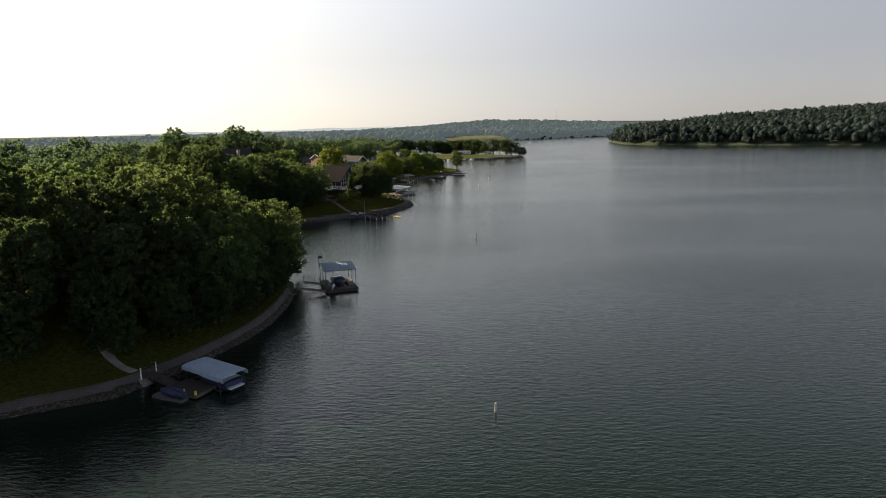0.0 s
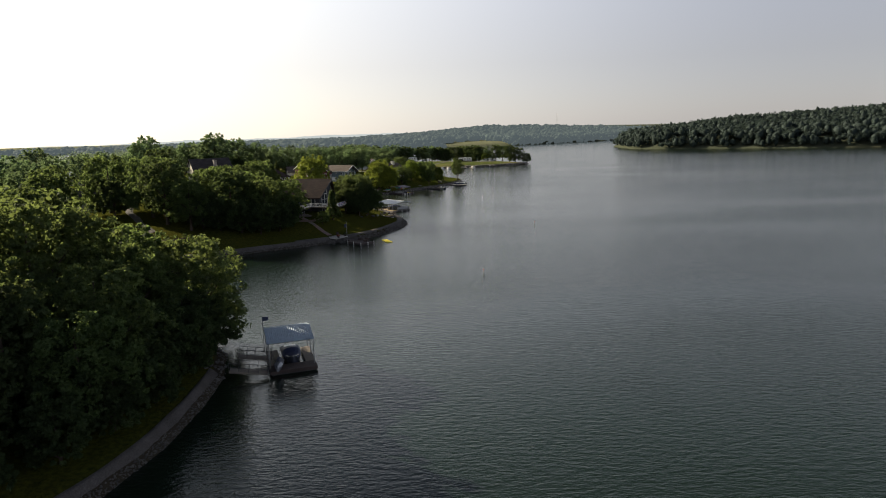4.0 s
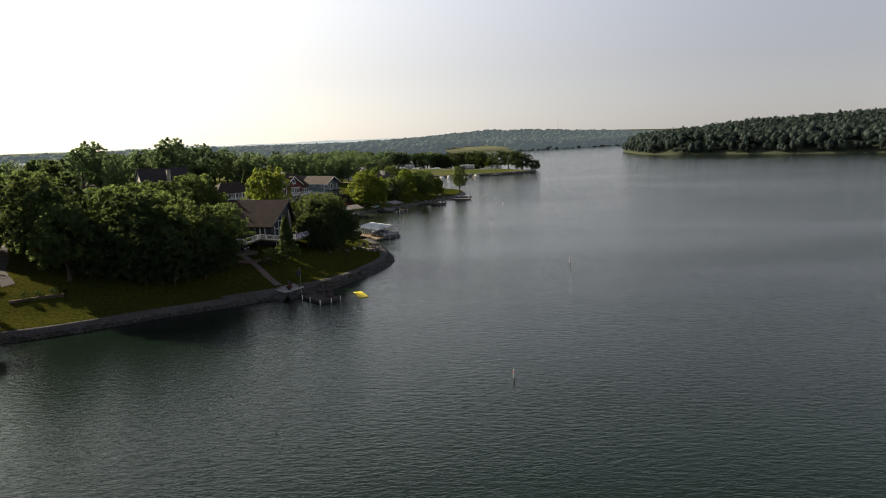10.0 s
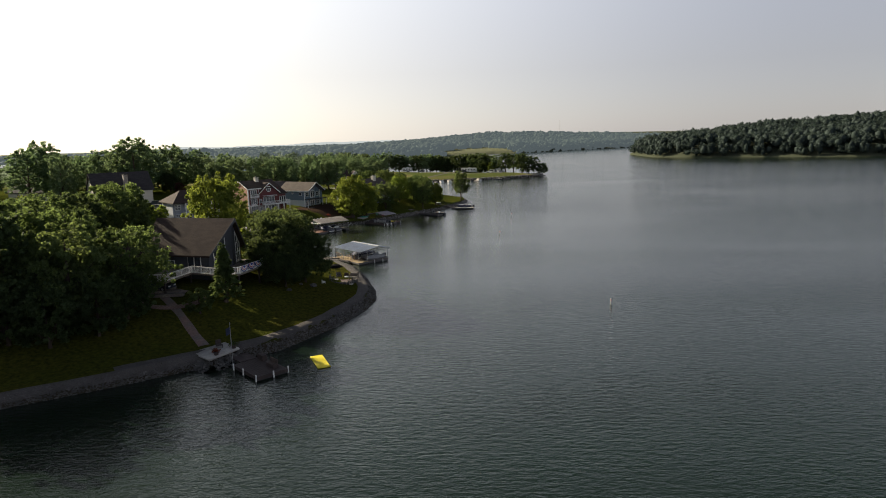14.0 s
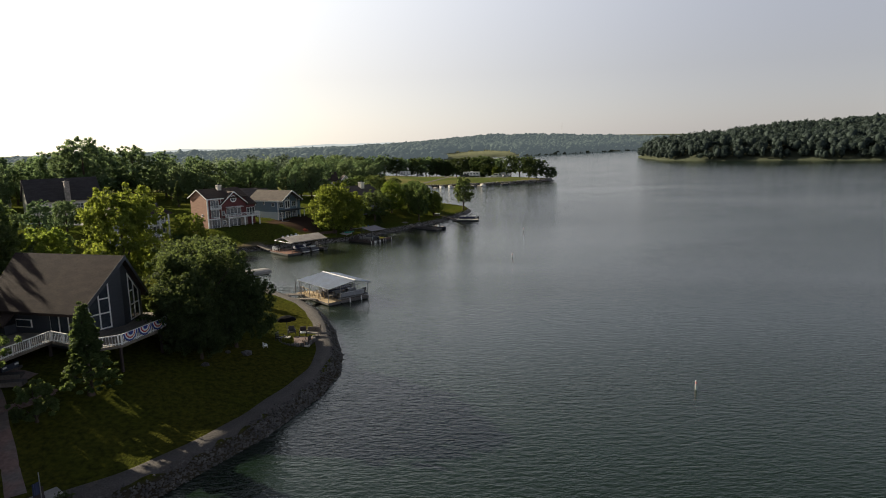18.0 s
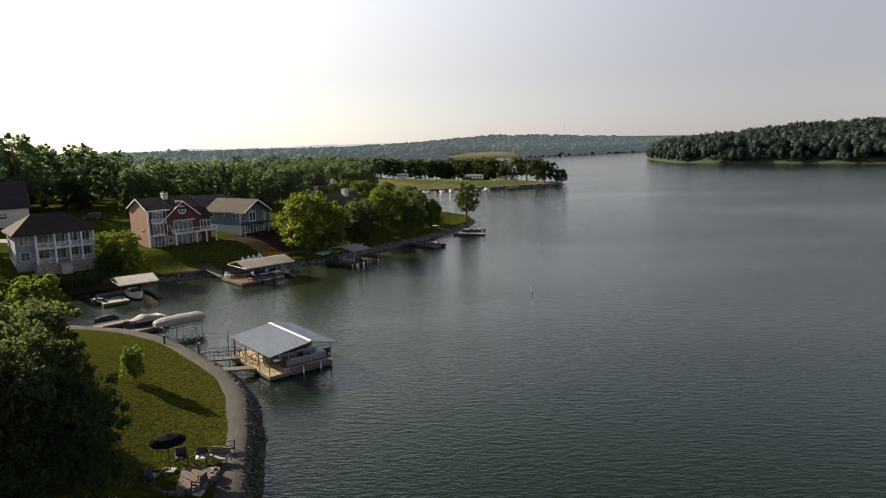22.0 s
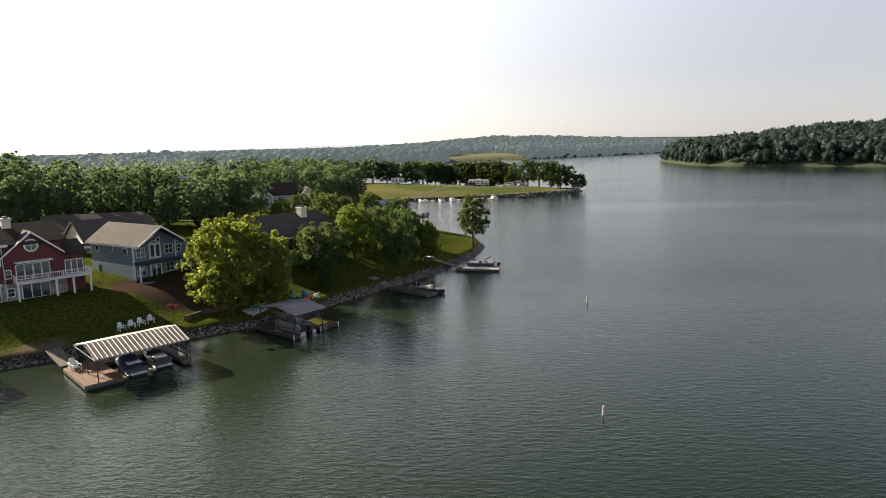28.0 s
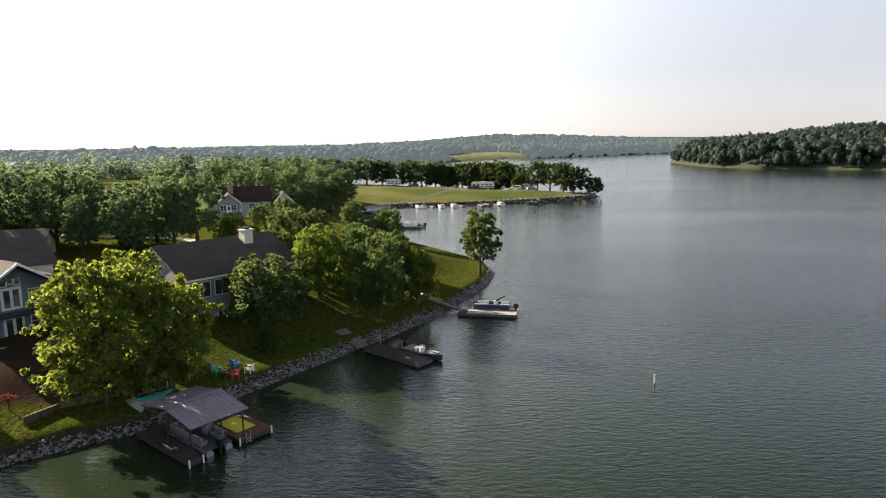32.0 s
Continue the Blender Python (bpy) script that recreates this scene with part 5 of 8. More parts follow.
def ribbed(x0, x1, z0, z1, y0, y1, rib, along, tall=0.03):
    """A metal sheet between two edges, with raised ribs that run down the slope (x from x0 at z0 to x1 at z1)."""
    bm = bmesh.new()
    n = max(1, round((y1 - y0) / rib))
    prof = []
    for i in range(n):
        a = y0 + (y1 - y0) * i / n
        s = (y1 - y0) / n
        prof += [(a, 0.0), (a + s * 0.56, 0.0), (a + s * 0.70, tall), (a + s * 0.88, tall)]
    prof.append((y1, 0.0))
    up = [[bm.verts.new(along((x, y, z + dz))) for y, dz in prof] for x, z in ((x0, z0), (x1, z1))]
    dn = [[bm.verts.new(along((x, y, z - 0.03))) for y, dz in (prof[0], prof[-1])] for x, z in ((x0, z0), (x1, z1))]
    for i in range(len(prof) - 1):
        bm.faces.new((up[0][i], up[0][i + 1], up[1][i + 1], up[1][i]))
    bm.faces.new((dn[0][0], dn[1][0], dn[1][1], dn[0][1]))
    for k in (0, 1):
        bm.faces.new([up[k][0], dn[k][0], dn[k][1]] + up[k][::-1][:-1])
    for k, j in ((0, 0), (1, -1)):
        bm.faces.new((up[0][j], dn[0][k], dn[1][k], up[1][j]))
    bmesh.ops.recalc_face_normals(bm, faces=bm.faces[:])
    return bm


def metal_roof(dock, x0, x1, y0, y1, ze, zr, ridge, material, rib=0.3, axis="x", cap=None, under=M_STEEL, sheet=0.9):
    """A low gable of separate ribbed sheets. axis: which way the ridge runs; ridge: its place across."""
    a0, a1, c0, c1 = (x0, x1, y0, y1) if axis == "x" else (y0, y1, x0, x1)
    turn = (lambda p: Vector((p[1], p[0], p[2]))) if axis == "x" else (lambda p: Vector(p))
    frame_ = part("roof_frame", boxes(), under, dock)
    bm = bmesh.new()
    n = max(2, round((a1 - a0) / 2.0))
    for i in range(n + 1):
        a = a0 + 0.06 + (a1 - a0 - 0.12) * i / n
        for c, z in ((c0, ze), (c1, ze)):
            tube(bm, turn((c + (0.06 if c == c0 else -0.06), a, z - 0.08)), turn((ridge, a, zr - 0.08)), 0.04, n=6)
        tube(bm, turn((c0 + 0.06, a, ze - 0.1)), turn((c1 - 0.06, a, ze - 0.1)), 0.035, n=6)
        tube(bm, turn((ridge, a, ze - 0.1)), turn((ridge, a, zr - 0.08)), 0.03, n=6)
    for c in (c0 + 0.1, c1 - 0.1):
        tube(bm, turn((c, a0, ze - 0.09)), turn((c, a1, ze - 0.09)), 0.05, n=6)
    me = frame_.data
    bm.to_mesh(me)
    bm.free()
    n = max(1, round((a1 - a0) / sheet))
    for i in range(n):
        s0, s1 = a0 + (a1 - a0) * i / n, a0 + (a1 - a0) * (i + 1) / n - 0.006
        for c, z in ((c0, ze), (c1, ze)):
            part("roof_sheet", ribbed(c, ridge, z, zr, s0, s1, rib, turn, 0.10 * rib + 0.012), material, dock)
    if cap:
        bm = bmesh.new()
        q = [turn((ridge - 0.2, a0, zr + 0.035)), turn((ridge, a0, zr + 0.085)), turn((ridge + 0.2, a0, zr + 0.035)),
             turn((ridge - 0.2, a1, zr + 0.035)), turn((ridge, a1, zr + 0.085)), turn((ridge + 0.2, a1, zr + 0.035))]
        v = [bm.verts.new(p) for p in q]
        for f in ((0, 1, 4, 3), (1, 2, 5, 4), (0, 3, 5, 2), (0, 2, 1), (3, 4, 5)):
            bm.faces.new([v[i] for i in f])
        bmesh.ops.recalc_face_normals(bm, faces=bm.faces[:])
        part("ridge_cap", bm, cap, dock)


def posts(dock, spots, z0, z1, r=0.05, material=M_STEEL):
    for x, y in spots:
        part("post", tubes(((x, y, z0), (x, y, z1), r)), material, dock)


def ramp(m, length, width, rise, material=M_DECK, rails=True, label="wooden gangway from the shore to the dock"):
    """A gangway from the origin along x, going down by rise."""
    g = thing("gangway", m, label, "gangway")
    bm = bmesh.new()
    v = [bm.verts.new(p) for p in ((0, -width / 2, 0), (length, -width / 2, -rise), (length, width / 2, -rise), (0, width / 2, 0),
                                   (0, -width / 2, -0.12), (length, -width / 2, -rise - 0.12), (length, width / 2, -rise - 0.12), (0, width / 2, -0.12))]
    for q in ((0, 1, 2, 3), (7, 6, 5, 4), (4, 5, 1, 0), (5, 6, 2, 1), (6, 7, 3, 2), (7, 4, 0, 3)):
        bm.faces.new([v[i] for i in q])
    part("deck", bm, material, g)
    if rails:
        for yy in (-width / 2, width / 2):
            bm = bmesh.new()
            n = 4
            for k in (0.5, 0.95):
                tube(bm, (0, yy, k), (length, yy, k - rise), 0.025, n=6)
            for i in range(n + 1):
                x = length * i / n
                tube(bm, (x, yy, -rise * i / n), (x, yy, 0.97 - rise * i / n), 0.025, n=6)
            part("handrail", bm, M_BLACKSTEEL, g)
    return g


def trestle_chair(m):
    c = thing("trestle", m, "new pine A-frame trestle standing on the dock", "trestle", "trestles on the covered dock")
    for yy in (-0.35, 0.35):
        part("leg", tubes(((-0.4, yy, 0.0), (0.05, yy, 1.0), 0.045), n=4), M_DECKNEW, c)
        part("leg", tubes(((0.4, yy, 0.0), (-0.05, yy, 1.0), 0.045), n=4), M_DECKNEW, c)
    part("cross_rail", tubes(((0, -0.45, 0.95), (0, 0.45, 0.95), 0.05), n=4), M_DECKNEW, c)
    return c


# big covered dock off the rounded point
C_POSE = pose(-18.2, 241.4, 0, 0, 0, 41)
dc = thing("boat_dock", C_POSE, "covered two-slip boat dock with grey metal roof", "dock")
float_deck(dc, -3.5, -1.2, -4.1, 5.6, 0.5, M_DECKNEW)
float_deck(dc, -1.19, 3.6, -4.1, -3.3, 0.5, M_DECK)
float_deck(dc, -1.19, 3.6, -0.45, 0.45, 0.5, M_DECK)
float_deck(dc, -1.19, 3.6, 3.9, 4.9, 0.5, M_DECK)
metal_roof(dc, -3.7, 3.75, -4.75, 4.75, 2.72, 3.35, 0.9, M_METAL, 0.30, "y", M_WHITE)
posts(dc, [(x, y) for x in (-3.4, -1.3, 1.2, 3.5) for y in (-4.0, 4.65)] + [(-3.4, -1.6), (-3.4, 1.6), (3.5, 0), (-1.25, 0)], 0.45, 2.72)
for xx in (0.2, 2.2):
    part("fender", boxes((xx - 0.06, xx + 0.06, -4.2, -4.103, 0.0, 0.75)), M_WHITE, dc)
part("mooring_pile", tubes(((-3.7, 5.5, -1), (-3.7, 5.5, 3.1), 0.06)), M_STEEL, dc)
part("mooring_pile", tubes(((-3.7, 3.6, -1), (-3.7, 3.6, 2.6), 0.06)), M_STEEL, dc)
part("dock_box", boxes((-2.1, -1.4, -0.7, 0.4, 0.505, 1.25), bevel=0.04), M_GREYPANEL, dc)
pontoon_boat(C_POSE @ pose(-1.1, -1.85, 0.1), 5.3, M_CARPAINT, M_CARPAINT, label="pontoon boat with dark grey panels under a metal roof", wide=2.3)
pontoon_boat(C_POSE @ pose(-1.1, 2.2, 0.1), 5.3, M_HULLDARK, M_NAVY, M_NAVY, label="dark covered pontoon boat under a metal roof", wide=2.3)
ramp(C_POSE @ pose(-7.0, 3.9, 1.15), 3.6, 1.3, 0.6, M_DECK)
ramp(C_POSE @ pose(-6.6, -0.4, 1.15), 3.2, 1.2, 0.6, M_DECK, False, "plain pine gangway from the rocks to the dock")
for dx, dy, a in ((-2.9, 4.9, 10), (-2.9, 3.5, 20), (-2.8, 0.9, 100), (-2.8, -0.9, 80)):
    trestle_chair(C_POSE @ pose(dx, dy, 0.505, 0, 0, a))

# dock with the red deck below the red house
D_POSE = pose(-34.4, 281.5, 0, 0, 0, 45)
dd = thing("boat_dock", D_POSE, "covered boat dock with red-stained deck and pale ribbed roof", "dock")
float_deck(dd, -1.3, 2.2, -0.1, 7.3, 0.55, M_DECKRED)
float_deck(dd, 2.21, 9.3, 6.0, 7.3, 0.55, M_DECK)
float_deck(dd, 8.3, 9.3, 0.4, 5.99, 0.55, M_DECK)
metal_roof(dd, -0.2, 9.1, -0.1, 7.2, 2.85, 3.75, 3.3, M_METALTAN, 0.5, "x")
posts(dd, [(0, 0.1), (0, 3.4), (0, 7.0), (4.2, 7.0), (8.9, 0.6), (8.9, 3.4), (8.9, 7.0), (2.1, 0.2)], 0.45, 2.85, 0.055, M_BLACKSTEEL)
part("lattice_panel", boxes(*[(9.32, 9.35, 0.5 + i * 0.8, 0.56 + i * 0.8, 0.5, 1.6) for i in range(7)], (9.32, 9.35, 0.5, 5.6, 1.55, 1.62), (9.32, 9.35, 0.5, 5.6, 0.9, 0.96)), M_STEEL, dd)
runabout(D_POSE @ pose(3.9, 6.3, 0.1, 0, 0, -90), 5.4, M_HULLDARK, M_NAVY, "dark motorboat with a covered cockpit in a covered slip", 2.1)
runabout(D_POSE @ pose(6.7, 6.3, 0.05, 0, 0, -90), 4.8, M_HULLDARK, label="small dark motorboat in a covered slip", wide=1.9)
ramp(pose(-44.0, 289.9, 1.35, 0, 0, -42), 4.6, 1.5, 0.75, M_DECK, False, "broad wooden gangway down to the red deck")

# dock below the white house
E_POSE = pose(-51.0, 269.6, 0, 0, 0, 40)
de = thing("boat_dock", E_POSE, "small covered dock with bright ribbed roof and pale deck", "dock")
float_deck(de, -1.7, 1.9, -0.8, 3.4, 0.5, M_CONCRETE)
float_deck(de, 5.9, 6.9, -0.3, 6.0, 0.5, M_DECK)
float_deck(de, -1.0, 6.9, 6.01, 7.2, 0.5, M_DECK)
metal_roof(de, 0.9, 6.6, -0.2, 6.6, 2.75, 3.5, 3.2, M_METALTAN, 0.36, "x")
posts(de, [(1.1, 0), (1.1, 3.2), (1.1, 6.4), (6.4, 0), (6.4, 3.2), (6.4, 6.4)], 0.4, 2.75, 0.055, M_BLACKSTEEL)
runabout(E_POSE @ pose(3.7, 0.2, 0.15, 0, 0, 90), 5.4, M_HULL, label="white motorboat on a lift under the roof", wide=2.1)
jet_ski(E_POSE @ pose(-2.6, 3.2, 0.15, 0, 0, -60), M_HULLDARK)
jet_ski(E_POSE @ pose(-1.6, 5.0, 0.15, 0, 0, -60), M_NAVY)

# dock with the brown roof
F_POSE = pose(-18.5, 296.1, 0, 0, 0, 52)
df = thing("boat_dock", F_POSE, "dark brown dock with brown metal roof and swim deck", "dock")
float_deck(df, -0.3, 0.9, 0.6, 8.4, 0.5, M_DECKDARK, skirt=M_DECKDARK)
float_deck(df, 4.0, 7.0, 0.8, 4.9, 0.5, M_DECKRED, skirt=M_DECKDARK)
float_deck(df, 0.91, 7.0, 6.9, 8.4, 0.5, M_DECKDARK, skirt=M_DECKDARK)
float_deck(df, 4.0, 5.0, 4.91, 6.89, 0.5, M_DECKDARK, skirt=M_DECKDARK)
metal_roof(df, -0.1, 4.7, 0.3, 7.6, 3.0, 3.6, 3.9, M_METALBROWN, 0.4, "x", M_METALBROWN, M_BLACKSTEEL)
posts(df, [(0.1, 0.8), (0.1, 4.0), (0.1, 7.4), (4.5, 0.9), (4.5, 4.0), (4.5, 7.4)], 0.4, 3.0, 0.06, M_BLACKSTEEL)
for x, y in ((-0.25, 0.55), (0.85, 0.55), (4.05, 0.75), (6.95, 0.75)):
    part("bumper_post", tubes(((x, y, -0.3), (x, y, 0.62), 0.065)), M_WHITE, df, "white bumper post")
part("swim_ladder", tubes(((4.6, 0.72, -0.3), (4.6, 0.72, 0.95), 0.025), ((5.0, 0.72, -0.3), (5.0, 0.72, 0.95), 0.025), ((4.6, 0.72, 0.1), (5.0, 0.72, 0.1), 0.02), ((4.6, 0.72, 0.35), (5.0, 0.72, 0.35), 0.02)), M_ALU, df)
pontoon_boat(F_POSE @ pose(2.45, 6.6, 0.05, 0, 0, -90), 5.6, M_ALU, M_CARPAINT, label="grey pontoon boat under the brown roof", wide=2.2)
ym = thing("swim_mat", F_POSE @ pose(4.5, 1.9, 0.52), "yellow foam swim mat lying on the brown deck", "swim mat")
part("mat", boxes((0, 1.8, 0, 2.8, 0, 0.06), bevel=0.02), M_YELLOW, ym)
ramp(pose(-25.6, 305.6, 1.3, 0, 0, -38), 2.6, 1.6, 0.7, M_DECKDARK, False, "dark wooden gangway to the brown dock")

# dock at the near oak point
B_POSE = pose(-18.9, 95.1, 0, 0, 0, 19.5)
db = thing("boat_dock", B_POSE, "small covered dock with curved bluish metal roof", "dock")
float_deck(db, 0, 4.9, 0, 1.9, 0.5, M_DECKDARK, skirt=M_DECKDARK)
float_deck(db, 0, 1.3, 1.91, 7.0, 0.5, M_DECK)
float_deck(db, 3.9, 4.9, 1.91, 7.0, 0.5, M_DECK)
metal_roof(db, -0.1, 4.8, 0.9, 7.2, 3.25, 3.9, 4.4, M_METALBLUE, 0.18, "x")
posts(db, [(0.1, 1.0), (0.1, 4.0), (0.1, 7.0), (4.7, 1.0), (4.7, 4.0), (4.7, 7.0)], 0.4, 3.25, 0.045, M_STEEL)
runabout(B_POSE @ pose(2.6, 1.9, 0.1, 0, 0, 90), 4.8, M_HULLDARK, M_NAVY, "dark motorboat with navy canvas under the roof", 2.0)
jet_ski(B_POSE @ pose(0.7, -0.6, 0.5, 0, 0, 80), M_CARPAINT, "grey jet ski parked on the dock corner")
part("flag_pole", tubes(((-0.1, 6.8, 0.4), (-0.1, 6.8, 4.7), 0.03)), M_STEEL, db)
part("flag", boxes((-0.08, 0.55, 6.79, 6.81, 4.15, 4.6)), M_NAVY, db, "dark striped flag")
ramp(pose(-23.2, 98.6, 1.1, 0, 0, 12), 3.4, 1.2, 0.6, M_DECK)
ramp(pose(-22.8, 94.3, 1.1, 0, 0, 12), 3.8, 1.2, 0.6, M_DECK)

# canopy lift and float near the start
A_POSE = pose(-27.7, 57.2, 0, 0, 0, -22)
da = thing("swim_float", A_POSE, "low grey float deck tied to the shore", "dock")
float_deck(da, 0, 3.9, 0.5, 3.5, 0.45, M_DECKDARK)
float_deck(da, -0.4, 3.2, -0.6, 0.3, 0.3, M_GREYPANEL)
for x, y in ((3.8, 0.6), (3.8, 3.4), (2.4, 0.6)):
    part("cleat_post", tubes(((x, y, 0.4), (x, y, 0.8), 0.1)), M_YELLOW, da, "yellow bumper post")
jet_ski(A_POSE @ pose(0.3, -0.15, 0.28, 0, 0, 0), M_NAVY)
ramp(pose(-30.6, 60.9, 1.0, 0, 0, -29), 4.1, 1.25, 0.5, M_DECKDARK)
for x, y in ((-30.7, 59.9), (-29.9, 61.5)):
    bp_ = thing("bollard", pose(x, y, height(x, y) - 0.1), "slim pale wooden post beside the gangway", "post")
    part("shaft", tubes(((0, 0, 0), (0, 0, 1.3), 0.06)), M_WHITE, bp_)


def canopy_lift(m, length, width, z, canvas, label, legs=M_ALU, rise=0.42):
    """A boat lift with a rounded canvas canopy; length along x."""
    c = thing("boat_lift", m, label, "boat lift")
    sec = []
    for x, k in ((0, 0.55), (0.15, 0.95), (length - 0.15, 0.95), (length, 0.55)):
        sec.append([(x, width / 2 * math.cos(a) * (0.9 + 0.1 * k), z + rise * k * math.sin(a) ** 0.45) for a in np.linspace(0, math.pi, 11)])
    part("canopy", loft(sec, False, False), canvas, c)
    for y in (-width / 2, width / 2):
        part("valance", boxes((0.05, length - 0.05, y - 0.02, y + 0.02, z - 0.32, z + 0.02)), canvas, c)
        part("top_rail", tubes(((0.1, y * 0.96, z - 0.05), (length - 0.1, y * 0.96, z - 0.05), 0.04)), legs, c)
        for x in (0.6, length - 0.6):
            part("leg", tubes(((x, y * 0.96, -1.5), (x, y * 0.96, z - 0.05), 0.05)), legs, c)
        part("cradle", tubes(((0.6, y * 0.96, 0.25), (length - 0.6, y * 0.96, 0.25), 0.05)), legs, c)
    for x in (0.6, length - 0.6):
        part("cross_beam", tubes(((x, -width / 2, 0.2), (x, width / 2, 0.2), 0.05)), legs, c)
    return c



# the two boats and the canopy lift inside the cove
def covered_lift(m, length, width, z, canvas, label):
    """A boat on a raised lift, wrapped in one long fitted cover; length along x."""
    c = thing("covered_boat", m, label, "boat")
    sec = []
    for x, kw, kh in ((0.0, 0.45, 0.55), (0.25, 0.72, 0.8), (1.2, 0.97, 1.0), (length * 0.5, 1.0, 1.04), (length - 0.7, 0.97, 0.98), (length, 0.86, 0.8)):
        w = width / 2 * kw
        sec.append([(x, -w * 0.92, z), (x, -w, z + 0.45 * kh), (x, -w * 0.82, z + 0.72 * kh), (x, -w * 0.4, z + 0.86 * kh), (x, 0, z + 0.9 * kh),
                    (x, w * 0.4, z + 0.86 * kh), (x, w * 0.82, z + 0.72 * kh), (x, w, z + 0.45 * kh), (x, w * 0.92, z)])
    part("cover", loft(sec), canvas, c)
    part("hull", loft([[(x, -w, z + 0.02), (x, 0, z - 0.45 * k), (x, w, z + 0.02)] for x, w, k in ((0.3, 0.3, 0.1), (1.4, 0.85, 0.8), (length - 0.2, 0.9, 1.0))]), M_HULLDARK, c)
    for y in (-width * 0.46, width * 0.46):
        part("side_beam", tubes(((0.5, y, z - 0.35), (length - 0.2, y, z - 0.35), 0.06)), M_STEEL, c)
        for x in (1.0, length * 0.5, length - 0.5):
            part("leg", tubes(((x, y, -1.5), (x, y, z - 0.3), 0.045)), M_STEEL, c)
    for x in (1.0, length - 0.5):
        part("cross_beam", tubes(((x, -width * 0.46, z - 0.4), (x, width * 0.46, z - 0.4), 0.05)), M_STEEL, c)
    return c


canopy_lift(pose(-26.2, 62.0, 0, 0, 0, -34), 6.5, 2.9, 1.6, M_CANVASBLUE, "boat lift under a flat pale blue canopy", M_BLACKSTEEL, 0.24)
runabout(pose(-25.7, 61.7, 0.15, 0, 0, -34), 5.6, M_NAVY, M_CANVASBLUE, "dark blue motorboat on the lift under the blue canopy", 2.1)
covered_lift(pose(-36.5, 251.3, 0, 0, 0, 45), 6.0, 2.3, 1.5, M_CANVASGREY, "motorboat raised on a lift under a grey-tan fitted cover")
runabout(pose(-42.0, 254.6, 0.3, 0, 0, 48), 5.3, M_HULLDARK, M_CANVAS, "cabin motorboat under a tan canvas cover", 2.3, True)
dl = thing("dock", pose(-41.2, 249.8, 0, 0, 0, 46), "narrow weathered dock between the moored boats", "dock")
float_deck(dl, 0, 6.5, 1.0, 2.2, 0.55, M_DECK)
dl2 = thing("dock", pose(-46.5, 254.2, 0, 0, 0, 46), "weathered floating dock beside the cabin boat", "dock")
float_deck(dl2, 0, 5.5, 0.0, 1.4, 0.5, M_DECK)
jet_ski(pose(-47.6, 257.8, 0.2, 0, 0, 46), M_HULLDARK)

# long roof inside the first cove
H_POSE = pose(-63.5, 145.5, 0, 0, 0, 29)
dh = thing("boat_dock", H_POSE, "long covered dock with bluish metal roof", "dock")
float_deck(dh, 0, 11.5, 0, 1.2, 0.5, M_DECK)
float_deck(dh, 0, 11.5, 4.6, 5.8, 0.5, M_DECK)
float_deck(dh, 0, 1.2, 1.21, 4.59, 0.5, M_DECK)
metal_roof(dh, -0.3, 12.0, -0.2, 6.0, 2.8, 3.4, 3.2, M_METALBLUE, 0.3, "x")
posts(dh, [(x, y) for x in (0.2, 4, 8, 11.4) for y in (0.1, 5.7)], 0.4, 2.8)
pontoon_boat(H_POSE @ pose(11.4, 2.9, 0, 0, 0, 180), 6.2, M_HULLDARK, M_CANVAS, M_CANVAS, label="covered pontoon boat in the long dock")
ramp(pose(-67.0, 150.5, 1.2, 0, 0, -35), 4.0, 1.3, 0.7, M_DECK, False)

# pier, pad and floating yellow mat below the slate house
P_POSE = pose(-24.2, 178.7, 0, 0, 0, -46)
pa = thing("pier", P_POSE, "dark wooden swim pier below the slate house", "pier")
float_deck(pa, 0.6, 6.1, 0, 3.5, 0.5, M_DECKDARK, skirt=M_DECKDARK)
for x, y in ((1.0, -0.08), (3.2, -0.08), (6.0, -0.08), (6.18, 1.8), (6.0, 3.58)):
    part("bumper_post", tubes(((x, y, -0.4), (x, y, 0.7), 0.08)), M_WHITE, pa, "white bumper post")
part("bench", boxes((3.7, 5.2, 2.3, 2.9, 0.505, 0.95), (3.7, 5.2, 2.8, 2.9, 0.95, 1.4)), M_DECKDARK, pa)
part("locker", boxes((1.0, 2.2, 2.7, 3.3, 0.505, 1.15), bevel=0.04), M_DECKDARK, pa)
part("gangplank", boxes((-1.9, 0.6, 0.9, 2.9, 0.42, 0.56)), M_DECKDARK, pa)
pad = new("paved_pad", mesh_np("paved_pad", [(-29.0, 180.6, 1.24), (-26.4, 183.7, 1.36), (-24.1, 181.8, 1.22), (-26.1, 178.0, 1.20),
                                            (-29.0, 180.6, 1.04), (-26.4, 183.7, 1.16), (-24.1, 181.8, 1.04), (-26.1, 178.0, 1.02)],
                               [(3, 2, 1, 0), (4, 5, 6, 7), (0, 1, 5, 4), (1, 2, 6, 5), (2, 3, 7, 6), (3, 0, 4, 7)], M_CONCRETE))
tagged(pad, "pale concrete pad at the head of the pier", "pad", kind="structure")
fp = thing("flagpole", pose(-23.75, 178.35, 0.5), "slim white flagpole with a dark striped flag", "flagpole")
part("pole", tubes(((0, 0, 0), (0, 0, 4.7), 0.035, 0.025)), M_STEEL, fp)
bm = bmesh.new()
fl = [[bm.verts.new((0.03 - 0.55 * i / 8, 0.10 * math.sin(i * 1.1) * i / 8, 4.2 - 0.75 * j - 0.3 * i / 8)) for i in range(9)] for j in (0, 1)]
